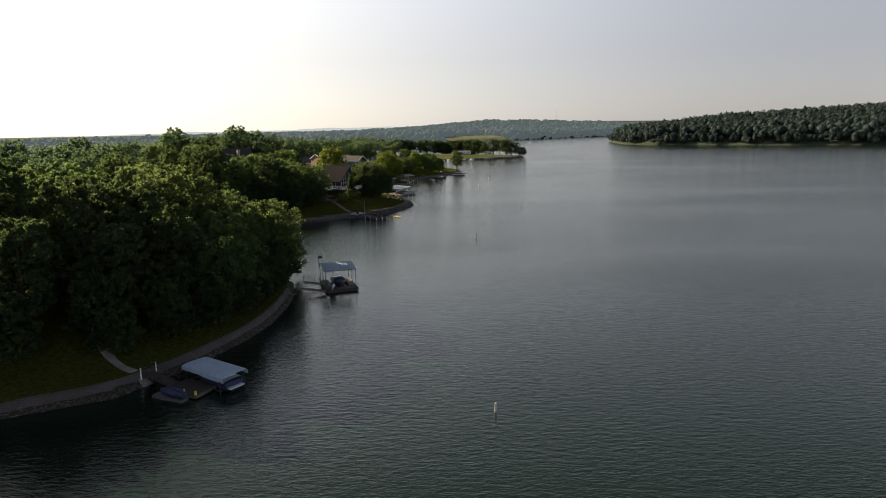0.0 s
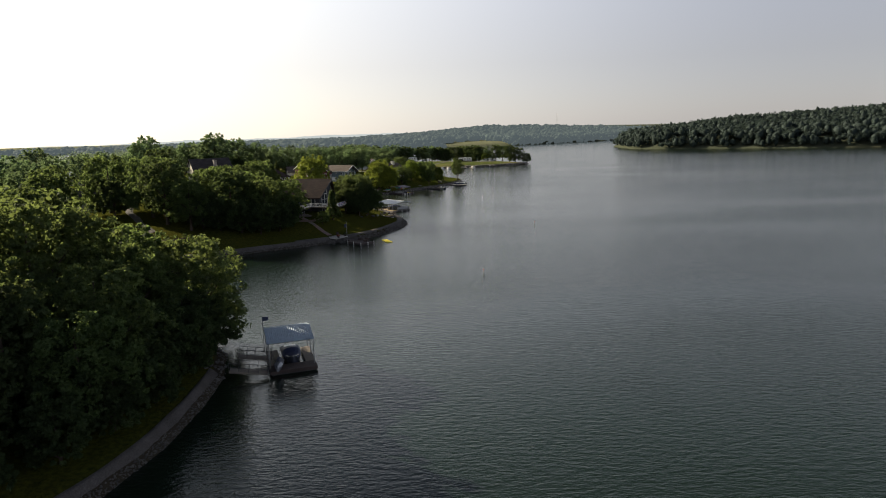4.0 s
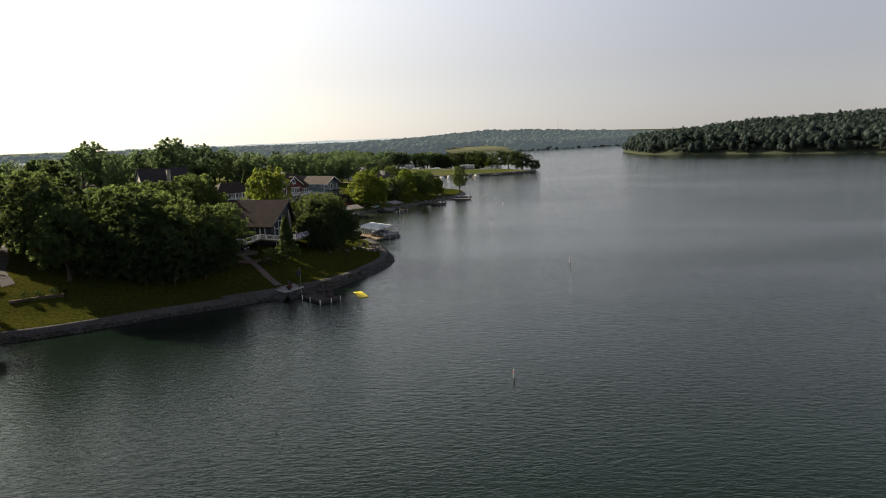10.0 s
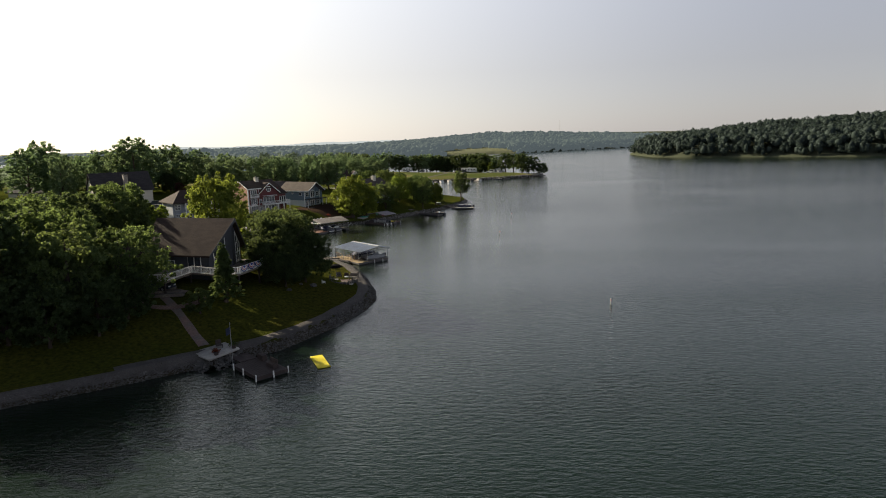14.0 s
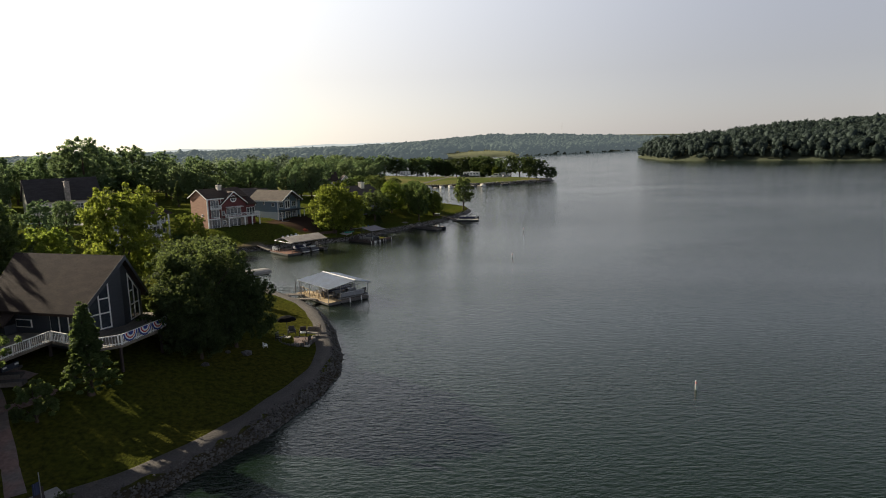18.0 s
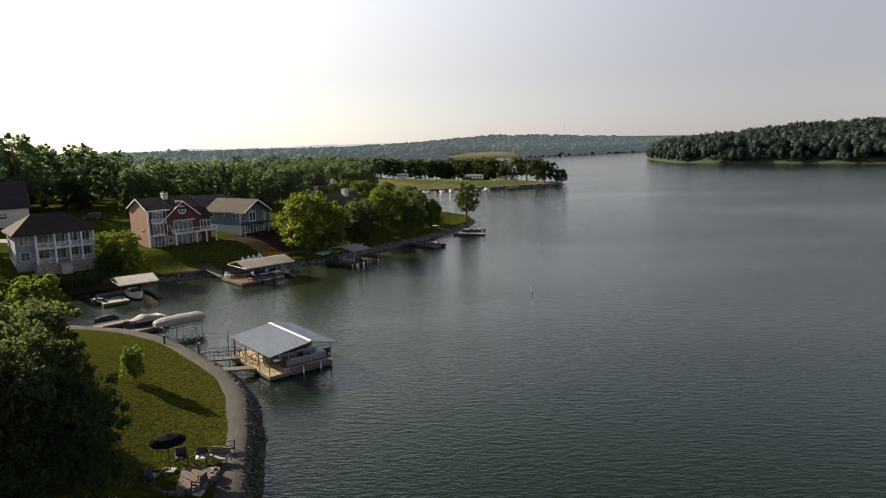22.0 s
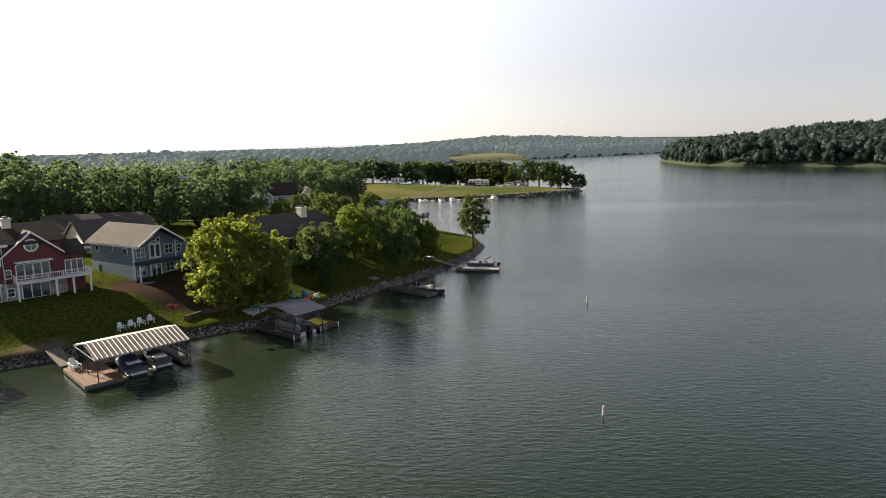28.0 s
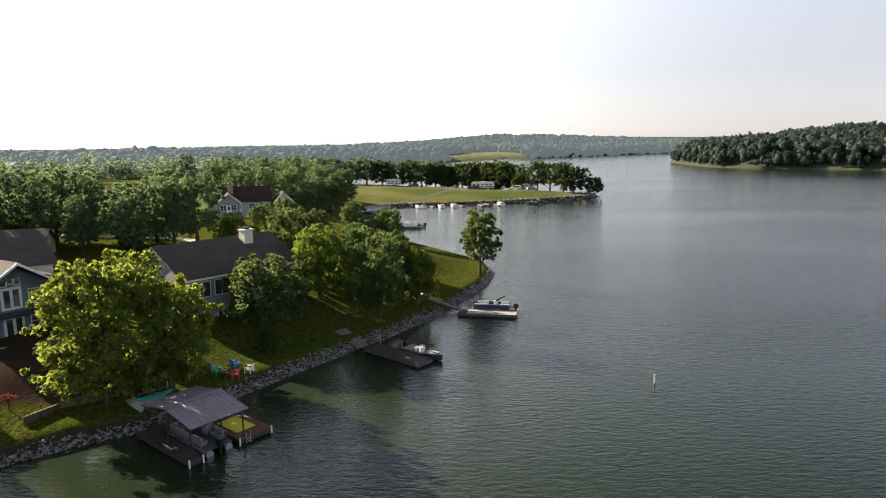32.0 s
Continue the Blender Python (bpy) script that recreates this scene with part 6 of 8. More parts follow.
for i in range(8):
    bm.faces.new((fl[0][i], fl[0][i + 1], fl[1][i + 1], fl[1][i]))
part("flag", bm, M_NAVY, fp, "dark striped flag")
for x, y, a in ((-26.4, 181.9, 40),):
    ch = thing("patio_chair", pose(x, y, 1.26, 0, 0, a), "low dark patio chair on the concrete pad", "chair")
    part("seat", boxes((-0.3, 0.3, -0.3, 0.3, 0.32, 0.4)), M_DECKDARK, ch)
    part("backrest", boxes((-0.3, 0.3, 0.25, 0.32, 0.4, 0.9)), M_DECKDARK, ch)
    for lx, ly in ((-0.26, -0.26), (0.26, -0.26), (-0.26, 0.26), (0.26, 0.26)):
        part("leg", boxes((lx - 0.03, lx + 0.03, ly - 0.03, ly + 0.03, 0, 0.32)), M_DECKDARK, ch)
fm = thing("swim_mat", pose(-15.9, 181.7, 0.03, 0, 0, -67), "bright yellow floating foam mat on the water", "swim mat")
part("mat", boxes((0, 4.3, -0.3, 1.1, 0, 0.07), bevel=0.02), M_YELLOW, fm)

# wooden float with the bass boat
G_POSE = pose(-10.4, 322.4, 0, 0, 0, -41)
dg = thing("dock", G_POSE, "brown wooden float reached by a gangway", "dock")
float_deck(dg, 0.4, 8.6, 0, 2.3, 0.5, M_DECKDARK, skirt=M_GREYPANEL)
for x in (0.5, 4.0):
    part("mooring_post", tubes(((x, 2.35, -0.5), (x, 2.35, 1.5), 0.06)), M_STEEL, dg)
ramp(pose(-13.4, 326.1, 1.5, 0, 0, -48), 4.6, 1.5, 0.95, M_DECK, False, "weathered wooden gangway over the rocks")
bass_boat(G_POSE @ pose(8.9, 3.5, 0.08, 0, 0, 183))

# float with the pontoon boat at the tip
T_POSE = pose(1.2, 338.6, 0, 0, 0, -10)
dt = thing("dock", T_POSE, "grey float with a pontoon boat parked on it", "dock")
float_deck(dt, 0.6, 7.2, -1.6, 0.6, 0.45, M_CONCRETE)
float_deck(dt, -0.6, 0.59, -1.6, 1.4, 0.45, M_DECKDARK)
pontoon_boat(T_POSE @ pose(0.9, 1.7, 0.0), 5.9, M_NAVY, M_HULL, bimini=M_ENGINE, label="blue pontoon boat with folded black bimini", wide=2.2)
ramp(pose(-3.2, 340.6, 1.35, 0, 0, -20), 4.0, 1.3, 0.85, M_DECKDARK)
bx_ = thing("storage_bench", pose(-4.4, 341.2, height(-4.4, 341.2) - 0.02, 0, 0, -20), "small white storage box with sloping lid", "storage box")
part("body", boxes((-0.9, 0.9, -0.4, 0.4, 0, 0.7), bevel=0.03), M_DECK, bx_)
part("lid", prism(bmesh.new(), [(-0.95, 0.71), (0.95, 0.71), (0.95, 0.80), (-0.95, 0.80)], -0.48, 0.48), M_WHITE, bx_)

# marker buoys
for i, (x, y) in enumerate(((3.7, 52.8), (5.8, 142.4), (22.5, 201.6), (12.3, 273.6), (19.0, 312.5))):
    b_ = thing("marker_buoy", pose(x, y, 0, random.uniform(-5, 5), random.uniform(-5, 5), 40 * i), "slim white marker buoy floating upright", "buoy", "marker buoys along the lake")
    part("float", tubes(((0, 0, -0.6), (0, 0, 0.80), 0.09), n=14), M_LGREY, b_)
    part("band", tubes(((0, 0, 0.60), (0, 0, 0.71), 0.094), n=14), M_CHAIRRED, b_)
    part("cap", tubes(((0, 0, 0.80), (0, 0, 0.90), 0.09, 0.035), n=14), M_LGREY, b_)

# ---- garden and shore things ----
def adirondack(x, y, rz, material, label, group):
    c = thing("adirondack_chair", pose(x, y, height(x, y), 0, 0, rz), label, "chair", group)
    bm = bmesh.new()
    for i in range(5):
        a = -0.26 + i * 0.108
        h = 1.0 - 0.06 * abs(i - 2)
        v = [bm.verts.new(p) for p in ((a, 0.22, 0.32), (a + 0.095, 0.22, 0.32), (a + 0.095, 0.52, h), (a, 0.52, h),
                                       (a, 0.25, 0.32), (a + 0.095, 0.25, 0.32), (a + 0.095, 0.55, h), (a, 0.55, h))]
        for q in ((0, 1, 2, 3), (7, 6, 5, 4), (0, 4, 5, 1), (1, 5, 6, 2), (2, 6, 7, 3), (3, 7, 4, 0)):
            bm.faces.new([v[k] for k in q])
    part("backrest", bm, material, c)
    bm = bmesh.new()
    v = [bm.verts.new(p) for p in ((-0.28, -0.3, 0.42), (0.28, -0.3, 0.42), (0.28, 0.28, 0.3), (-0.28, 0.28, 0.3), (-0.28, -0.3, 0.38), (0.28, -0.3, 0.38), (0.28, 0.28, 0.26), (-0.28, 0.28, 0.26))]
    for q in ((0, 1, 2, 3), (7, 6, 5, 4), (0, 4, 5, 1), (1, 5, 6, 2), (2, 6, 7, 3), (3, 7, 4, 0)):
        bm.faces.new([v[k] for k in q])
    part("seat", bm, material, c)
    for sx in (-0.36, 0.36):
        part("armrest", boxes((sx - 0.07, sx + 0.07, -0.38, 0.36, 0.58, 0.62)), material, c)
        part("leg", boxes((sx - 0.03, sx + 0.03, -0.34, -0.26, 0, 0.58)), material, c)
        part("leg", boxes((sx - 0.03, sx + 0.03, 0.24, 0.32, 0, 0.58)), material, c)
    return c


for i in range(4):
    adirondack(-40.0 + i * 0.78, 297.0 + i * 0.86, 46 + (8, -6, 4, -12)[i], M_CHAIRWHITE, "white slatted garden chair facing the lake", "white chairs above the dock")
for x, y, rz, m_, t_ in ((-22.7, 311.8, 60, M_CHAIRGREEN, "teal green garden chair by the fire pit"), (-21.6, 313.7, 150, M_CHAIRBLUE, "bright blue garden chair by the fire pit"),
                         (-20.8, 311.3, -60, M_CHAIRRED, "coral red garden chair by the fire pit"), (-19.9, 312.7, -100, M_CHAIRWHITE, "white garden chair by the fire pit")):
    adirondack(x, y, rz, m_, t_, "coloured chairs round the fire pit")


def fire_pit(x, y, r, label, material=M_ROCK):
    f = thing("fire_pit", pose(x, y, height(x, y)), label, "fire pit")
    n = 12
    me = bpy.data.meshes.new("stone")
    bm = boxes((-0.14, 0.14, -0.1, 0.1, -0.1, 0.26), bevel=0.03)
    bm.to_mesh(me)
    bm.free()
    me.materials.append(material)
    for i in range(n):
        a = 2 * math.pi * i / n
        s = new("stone", me)
        s.parent = f
        s.matrix_basis = pose(r * math.cos(a), r * math.sin(a), 0, 0, 0, math.degrees(a) + 90)
    ash = bmesh.new()
    bmesh.ops.create_cone(ash, cap_ends=True, segments=16, radius1=r * 0.9, radius2=r * 0.8, depth=0.1)
    part("ash_bed", ash, M_FLOAT, f)
    return f


fire_pit(-21.6, 312.3, 0.55, "round stone fire pit on the lawn")
# paved sitting place on the point
pv = thing("patio", pose(-17.6, 214.4, height(-17.6, 214.4) + 0.03), "round brick patio edged with pale stones", "patio")
me = bpy.data.meshes.new("paver")
bm = boxes((-0.19, 0.19, -0.095, 0.095, -0.06, 0.03), bevel=0.008)
bm.to_mesh(me)
bm.free()
me.materials.append(M_PAVER)
for i in range(-4, 5):
    for j in range(-9, 10):
        px_, py_ = i * 0.4 + (0.2 if j % 2 else 0), j * 0.2
        if px_ * px_ + py_ * py_ < 1.75 ** 2:
            b_ = new("paver", me)
            b_.parent, b_.location = pv, (px_, py_, 0)
part("paver_bed", boxes((-1.7, 1.7, -1.7, 1.7, -0.3, -0.055)), M_CONCRETE, pv)
me = bpy.data.meshes.new("edging_stone")
bm = boxes((-0.2, 0.2, -0.13, 0.13, -0.15, 0.3), bevel=0.05)
bm.to_mesh(me)
bm.free()
me.materials.append(M_ROCK)
for i in range(17):
    a = radians(150 + i * 15)
    b_ = new("edging_stone", me)
    b_.parent = pv
    b_.matrix_basis = pose(1.95 * math.cos(a), 1.95 * math.sin(a), random.uniform(-0.06, 0.04), 0, 0, math.degrees(a) + 90 + random.uniform(-12, 12))
um = thing("parasol", pose(-18.9, 215.3, height(-18.9, 215.3)), "black garden parasol standing on the lawn", "parasol")
part("pole", tubes(((0, 0, 0), (0, 0, 2.5), 0.03)), M_BLACKSTEEL, um)
bm = bmesh.new()
top = bm.verts.new((0, 0, 2.62))
rim = [bm.verts.new((1.15 * math.cos(a), 1.15 * math.sin(a), 2.12 - 0.05 * (k % 2))) for k, a in enumerate(np.linspace(0, 2 * math.pi, 17)[:-1])]
mid = [bm.verts.new((0.65 * math.cos(a), 0.65 * math.sin(a), 2.44)) for a in np.linspace(0, 2 * math.pi, 17)[:-1]]
for k in range(16):
    bm.faces.new((top, mid[k], mid[(k + 1) % 16]))
    bm.faces.new((mid[k], rim[k], rim[(k + 1) % 16], mid[(k + 1) % 16]))
part("canopy", bm, M_UMBRELLA, um)
part("base", boxes((-0.3, 0.3, -0.3, 0.3, 0, 0.08)), M_CONCRETE, um)


def lounge(x, y, rz, material, label, cushions=None, w=0.7):
    c = thing("patio_chair", pose(x, y, height(x, y) + 0.05, 0, 0, rz), label, "chair", "chairs round the patio")
    part("seat", boxes((-w / 2, w / 2, -0.35, 0.35, 0.3, 0.42), bevel=0.02), cushions or material, c)
    part("backrest", boxes((-w / 2, w / 2, 0.28, 0.38, 0.42, 0.95), bevel=0.02), material, c)
    for sx in (-1, 1):
        part("armrest", boxes((sx * (w / 2 + 0.04) - 0.03, sx * (w / 2 + 0.04) + 0.03, -0.35, 0.35, 0.58, 0.63)), material, c)
        for yy in (-0.32, 0.32):
            part("leg", boxes((sx * (w / 2 + 0.04) - 0.03, sx * (w / 2 + 0.04) + 0.03, yy - 0.03, yy + 0.03, 0, 0.58)), material, c)
    return c


lounge(-19.3, 213.6, 80, M_BLACKSTEEL, "black metal patio chair beside the pavers")
lounge(-18.7, 216.6, 20, M_BLACKSTEEL, "black metal patio chair beside the pavers")
lounge(-16.3, 213.6, -100, M_DECKDARK, "dark wooden patio chair beside the path")
lounge(-17.5, 217.0, 10, M_DECKDARK, "dark patio chair with pale cushion", M_CHAIRWHITE)
lounge(-16.4, 217.2, -10, M_DECK, "weathered wooden bench with cushions by the path", M_CANVAS, 1.5)
lounge(-16.2, 218.8, -60, M_DECKDARK, "dark wooden patio chair near the path")
lounge(-20.0, 210.2, 120, M_CHAIRWHITE, "small white plastic chair on the lawn").scale = (0.6, 0.6, 0.6)


def rock_mesh(seed, material):
    rng = np.random.default_rng(seed)
    bm = bmesh.new()
    bmesh.ops.create_icosphere(bm, subdivisions=1, radius=0.5)
    for v in bm.verts:
        v.co *= float(rng.uniform(0.72, 1.18))
    bmesh.ops.scale(bm, verts=bm.verts[:], vec=(1.15, 0.9, 0.72))
    me = bpy.data.meshes.new("rock")
    bm.to_mesh(me)
    bm.free()
    me.materials.append(material)
    return me


for x, y, s in ((-20.9, 207.0, 1.1), (-23.5, 202.6, 0.8), (-22.6, 206.4, 0.6)):
    bo = new("boulder", rock_mesh(int(s * 10), M_ROCK))
    bo.matrix_basis = pose(x, y, height(x, y) + 0.15 * s, 0, 0, 40 * s)
    bo.scale = (s, s, s)
    tagged(bo, "grey garden boulder under the trees", "boulder")


def timber_wall(line, h, label):
    """A low retaining wall of stacked timbers."""
    w = thing("retaining_wall", Matrix(), label, "retaining wall")
    for (ax, ay), (bx, by) in zip(line, line[1:]):
        ln = math.hypot(bx - ax, by - ay)
        for k in range(max(2, round(h / 0.18))):
            z = min(height(ax, ay), height(bx, by)) - 0.1 + k * 0.18
            b = part("timber", boxes((0, ln, -0.09, 0.09, 0, 0.172)), M_FLAME, w)
            b.matrix_basis = pose(ax, ay, z, 0, 0, math.degrees(math.atan2(by - ay, bx - ax)))
    return w


timber_wall([(-33.9, 300.8), (-32.7, 303.5), (-30.7, 304.8), (-28.9, 306.1)], 0.65, "low weathered timber retaining wall in the lawn")
timber_wall([(-62.8, 168.3), (-60.0, 170.2), (-56.9, 171.6)], 0.55, "low dark timber edging of a planting bed above the cove")


def curved_wall(a, b, c, h, label):
    """A low garden wall of staggered bricks along the arc through three points."""
    (ax, ay), (bx, by), (cx, cy) = a, b, c
    d = 2 * (ax * (by - cy) + bx * (cy - ay) + cx * (ay - by))
    ux = ((ax * ax + ay * ay) * (by - cy) + (bx * bx + by * by) * (cy - ay) + (cx * cx + cy * cy) * (ay - by)) / d
    uy = ((ax * ax + ay * ay) * (cx - bx) + (bx * bx + by * by) * (ax - cx) + (cx * cx + cy * cy) * (bx - ax)) / d
    r = math.hypot(ax - ux, ay - uy)
    t0, t1 = math.atan2(ay - uy, ax - ux), math.atan2(cy - uy, cx - ux)
    if t1 < t0:
        t1 += 2 * math.pi
    wall = thing("garden_wall", Matrix(), label, "garden wall")
    n = round((t1 - t0) * r / 0.42)
    me = None
    for k in range(3):
        for i in range(n):
            t = t0 + (t1 - t0) * (i + 0.5 * (k % 2)) / n
            x, y = ux + r * math.cos(t), uy + r * math.sin(t)
            if me is None:
                o = part("brick", boxes((-0.14, 0.14, -0.2, 0.2, 0, h / 3 - 0.012), bevel=0.012), M_PAVER, wall)
                me = o.data
            else:
                o = new("brick", me)
                o.parent = wall
            o.matrix_basis = pose(x, y, height(x, y) - 0.06 + k * h / 3, 0, 0, math.degrees(t) + 1.5 * math.sin(7 * i + k))
    return wall


curved_wall((-41, 194.4), (-36.6, 190.4), (-32.4, 194.1), 0.5, "low curved brick wall round the terrace of the slate house")
for k, (x, y) in enumerate(((-43.5, 196.0), (-42.4, 194.6), (-41.3, 193.2))):
    st = thing("garden_step", pose(x, y, height(x, y) + 0.02, 0, 0, 8), "pale timber edged garden step", "step", "garden steps beside the slate house")
    part("edge", boxes((0, 6.2, -0.08, 0.08, -0.2, 0.16)), M_DECK, st)
    part("tread", boxes((0, 6.2, 0.081, 0.9, -0.2, 0.13)), M_GRAVEL, st)


def flower_tub(x, y, z, leaf, label, s=0.5):
    t = thing("planter", pose(x, y, z), label, "planter")
    bm = bmesh.new()
    bmesh.ops.create_cone(bm, cap_ends=True, segments=14, radius1=0.22, radius2=0.3, depth=0.4)
    bmesh.ops.translate(bm, verts=bm.verts[:], vec=(0, 0, 0.2))
    part("tub", bm, M_DECKDARK, t)
    rng = np.random.default_rng(7)
    q, f = leaf_cards(rng, [(0, 0, 0.55), (0.15, 0.1, 0.5), (-0.15, 0.05, 0.5)], [s * 0.6] * 3, 60, 0.09)
    part("flowers", mesh_np("flowers", q, f, leaf), leaf, t)


def vehicle(x, y, rz, body, label, length=4.8, high=1.55, box_rear=True):
    z = height(x, y)
    c = thing("car", pose(x, y, z, 0, 0, rz), label, "car")
    prof = [(0, 0.35), (length, 0.35), (length, 0.95), (length * 0.96, high * 0.62), (length * (0.93 if box_rear else 0.8), high), (length * 0.42, high), (length * 0.28, high * 0.62), (0.05, high * 0.55)]
    bm = prism(bmesh.new(), prof, -0.88, 0.88)
    part("body", bm, body, c)
    part("side_glass", prism(bmesh.new(), [(length * 0.34, high * 0.64), (length * 0.9, high * 0.64), (length * 0.86, high * 0.93), (length * 0.44, high * 0.93)], -0.893, 0.893), M_GLASS, c)
    part("windscreen", prism(bmesh.new(), [(length * 0.285, high * 0.64), (length * 0.40, high * 0.97), (length * 0.415, high * 0.97), (length * 0.30, high * 0.64)], -0.78, 0.78), M_GLASS, c)
    for wx in (length * 0.18, length * 0.8):
        for wy in (-0.8, 0.8):
            w = part("wheel", tubes(((wx, wy - 0.12, 0.34), (wx, wy + 0.12, 0.34), 0.34), n=14), M_TYRE, c)
            part("rim", tubes(((wx, wy - 0.13, 0.34), (wx, wy + 0.13, 0.34), 0.18), n=10), M_STEEL, w)
    for wy in (-0.6, 0.6):
        part("headlight", boxes((-0.03, 0.02, wy - 0.18, wy + 0.18, 0.62, 0.76)), M_HULL, c)
    return c


vehicle(-64.0, 325.5, 30, M_HULL, "white estate car parked behind the red house")
vehicle(-84.0, 303.5, 200, M_CARPAINT, "grey car parked on the drive")
vehicle(-87.5, 311.0, 190, M_HULLDARK, "dark car parked on the drive")
vehicle(-37.5, 196.3, 170, M_HULLDARK, "dark car parked under the slate house deck")
vehicle(-90, 330, 20, M_HULLDARK, "dark pickup parked by the lane")


def camper(x, y, rz, length, label, body=M_HULL):
    z = height(x, y)
    c = thing("camper_trailer", pose(x, y, z, 0, 0, rz), label, "camper", "campers on the spit")
    part("body", prism(bmesh.new(), [(0.3, 0.5), (length, 0.5), (length, 2.7), (length - 0.3, 3.1), (0.5, 3.1), (0, 2.4)], -1.2, 1.2), body, c)
    part("stripe", boxes((0.3, length, -1.215, -1.203, 0.9, 1.25)), M_GREYPANEL, c)
    for i in range(max(2, int(length / 2))):
        part("window", boxes((0.9 + i * 1.9, 1.9 + i * 1.9, -1.23, -1.203, 1.7, 2.3)), M_GLASS, c)
    part("door", boxes((length * 0.55, length * 0.55 + 0.7, -1.235, -1.204, 0.6, 2.5)), M_WHITE, c)
    part("roof_unit", boxes((length * 0.45, length * 0.6, -0.4, 0.4, 3.104, 3.4)), M_WHITE, c)
    for wx in (length * 0.5, length * 0.62):
        for wy in (-1.05, 1.05):
            part("wheel", tubes(((wx, wy - 0.1, 0.35), (wx, wy + 0.1, 0.35), 0.35), n=12), M_TYRE, c)
    part("hitch", tubes(((-1.0, 0, 0.5), (0.4, 0, 0.6), 0.07)), M_BLACKSTEEL, c)
    return c


for x, y, rz, ln in ((8, 552, -6, 10.5), (30, 546, -20, 6.5), (-33, 571, -10, 7)):
    camper(x, y, rz, ln, "white travel trailer parked under the spit trees")
vehicle(6.0, 542, -5, M_HULLDARK, "dark pickup beside the campers", 5.4, 1.8)
vehicle(25, 541, -25, M_HULL, "white van beside the campers", 5.2, 2.0)
vehicle(36, 536, 200, M_CARPAINT, "grey car beside the campers")
vehicle(-22, 568, -15, M_CARPAINT, "grey car under the spit trees")
for k, (x, y, rz) in enumerate(((-5.6, 488.2, -70), (-1.0, 489.0, -74), (9.6, 491.4, -50), (16.2, 494.0, -72), (-14.0, 486.0, -40), (27.0, 499.0, -30))):
    if k % 3 == 2:
        bass_boat(pose(x, y, 0.05, 0, 0, rz), "small open boat at the campground shore")
    else:
        runabout(pose(x, y, 0.05, 0, 0, rz), 4.6 + 0.5 * (k % 2), M_HULL, M_CANVAS if k % 2 else None, "white motorboat beached at the campground shore", 2.0)
for x, y, rz in ((-8.8, 488.3, -70), (2.0, 490.5, -75), (15.0, 493.6, -70), (9.0, 491.6, -75)):
    dk = thing("dock", pose(x, y, 0, 0, 0, rz), "short narrow campground dock", "dock", "campground docks")
    float_deck(dk, 0, 5.0, -0.5, 0.5, 0.45, M_DECK)
dk = thing("dock", pose(-24.5, 431, 0, 0, 0, -14), "dark floating dock with a pontoon boat", "dock")
float_deck(dk, 0, 16, -0.6, 0.6, 0.45, M_DECKDARK)
pontoon_boat(pose(-16.5, 429.8, 0, 0, 0, -14), 7.0, M_HULL, M_HULL, label="pale pontoon boat in the far cove", wide=2.4)
pontoon_boat(pose(-14.5, 433.0, 0, 0, 0, -14), 6.5, M_ALU, M_HULL, label="silver pontoon boat in the far cove", wide=2.4)
for x, y, rz, mm in ((-31, 459, 10, M_CANVASBLUE), (-30.5, 464, 10, M_CANVAS), (-29.5, 470, 5, M_CANVAS)):
    canopy_lift(pose(x, y, 0, 0, 0, rz), 8.0, 3.0, 1.9, mm, "canopied boat lift in the far cove")
    runabout(pose(x + 0.8, y, 0.3, 0, 0, rz), 5.4, M_HULLDARK, label="dark boat on a canopied lift", wide=2.0)
dk = thing("dock", pose(-33.5, 456.6, 0, 0, 0, 10), "long weathered dock in the far cove", "dock")
float_deck(dk, 0, 13, -0.6, 0.6, 0.45, M_DECK)
# utility poles and a mailbox-size post along the shore path
for x, y in ((-26.4, 242.9), (-31.6, 246.3)):
    sp = thing("path_post", pose(x - 0.9, y - 1.2, height(x - 0.9, y - 1.2)), "short dark wooden post beside the path", "post")
    part("shaft", boxes((-0.07, 0.07, -0.07, 0.07, 0, 1.0)), M_DECKDARK, sp)

# concrete pad, kayaks and posts behind the brown dock
dp = new("paved_pad", mesh_np("paved_pad", [(-28.1, 305.1, 1.52), (-26.8, 307.1, 1.56), (-25.0, 306.2, 1.45), (-26.1, 303.5, 1.42),
                                            (-28.1, 305.1, 1.0), (-26.8, 307.1, 1.0), (-25.0, 306.2, 0.9), (-26.1, 303.5, 0.9)],
                               [(3, 2, 1, 0), (4, 5, 6, 7), (0, 1, 5, 4), (1, 2, 6, 5), (2, 3, 7, 6), (3, 0, 4, 7)], M_CONCRETE))
tagged(dp, "pale concrete pad behind the brown dock", "pad", kind="structure")


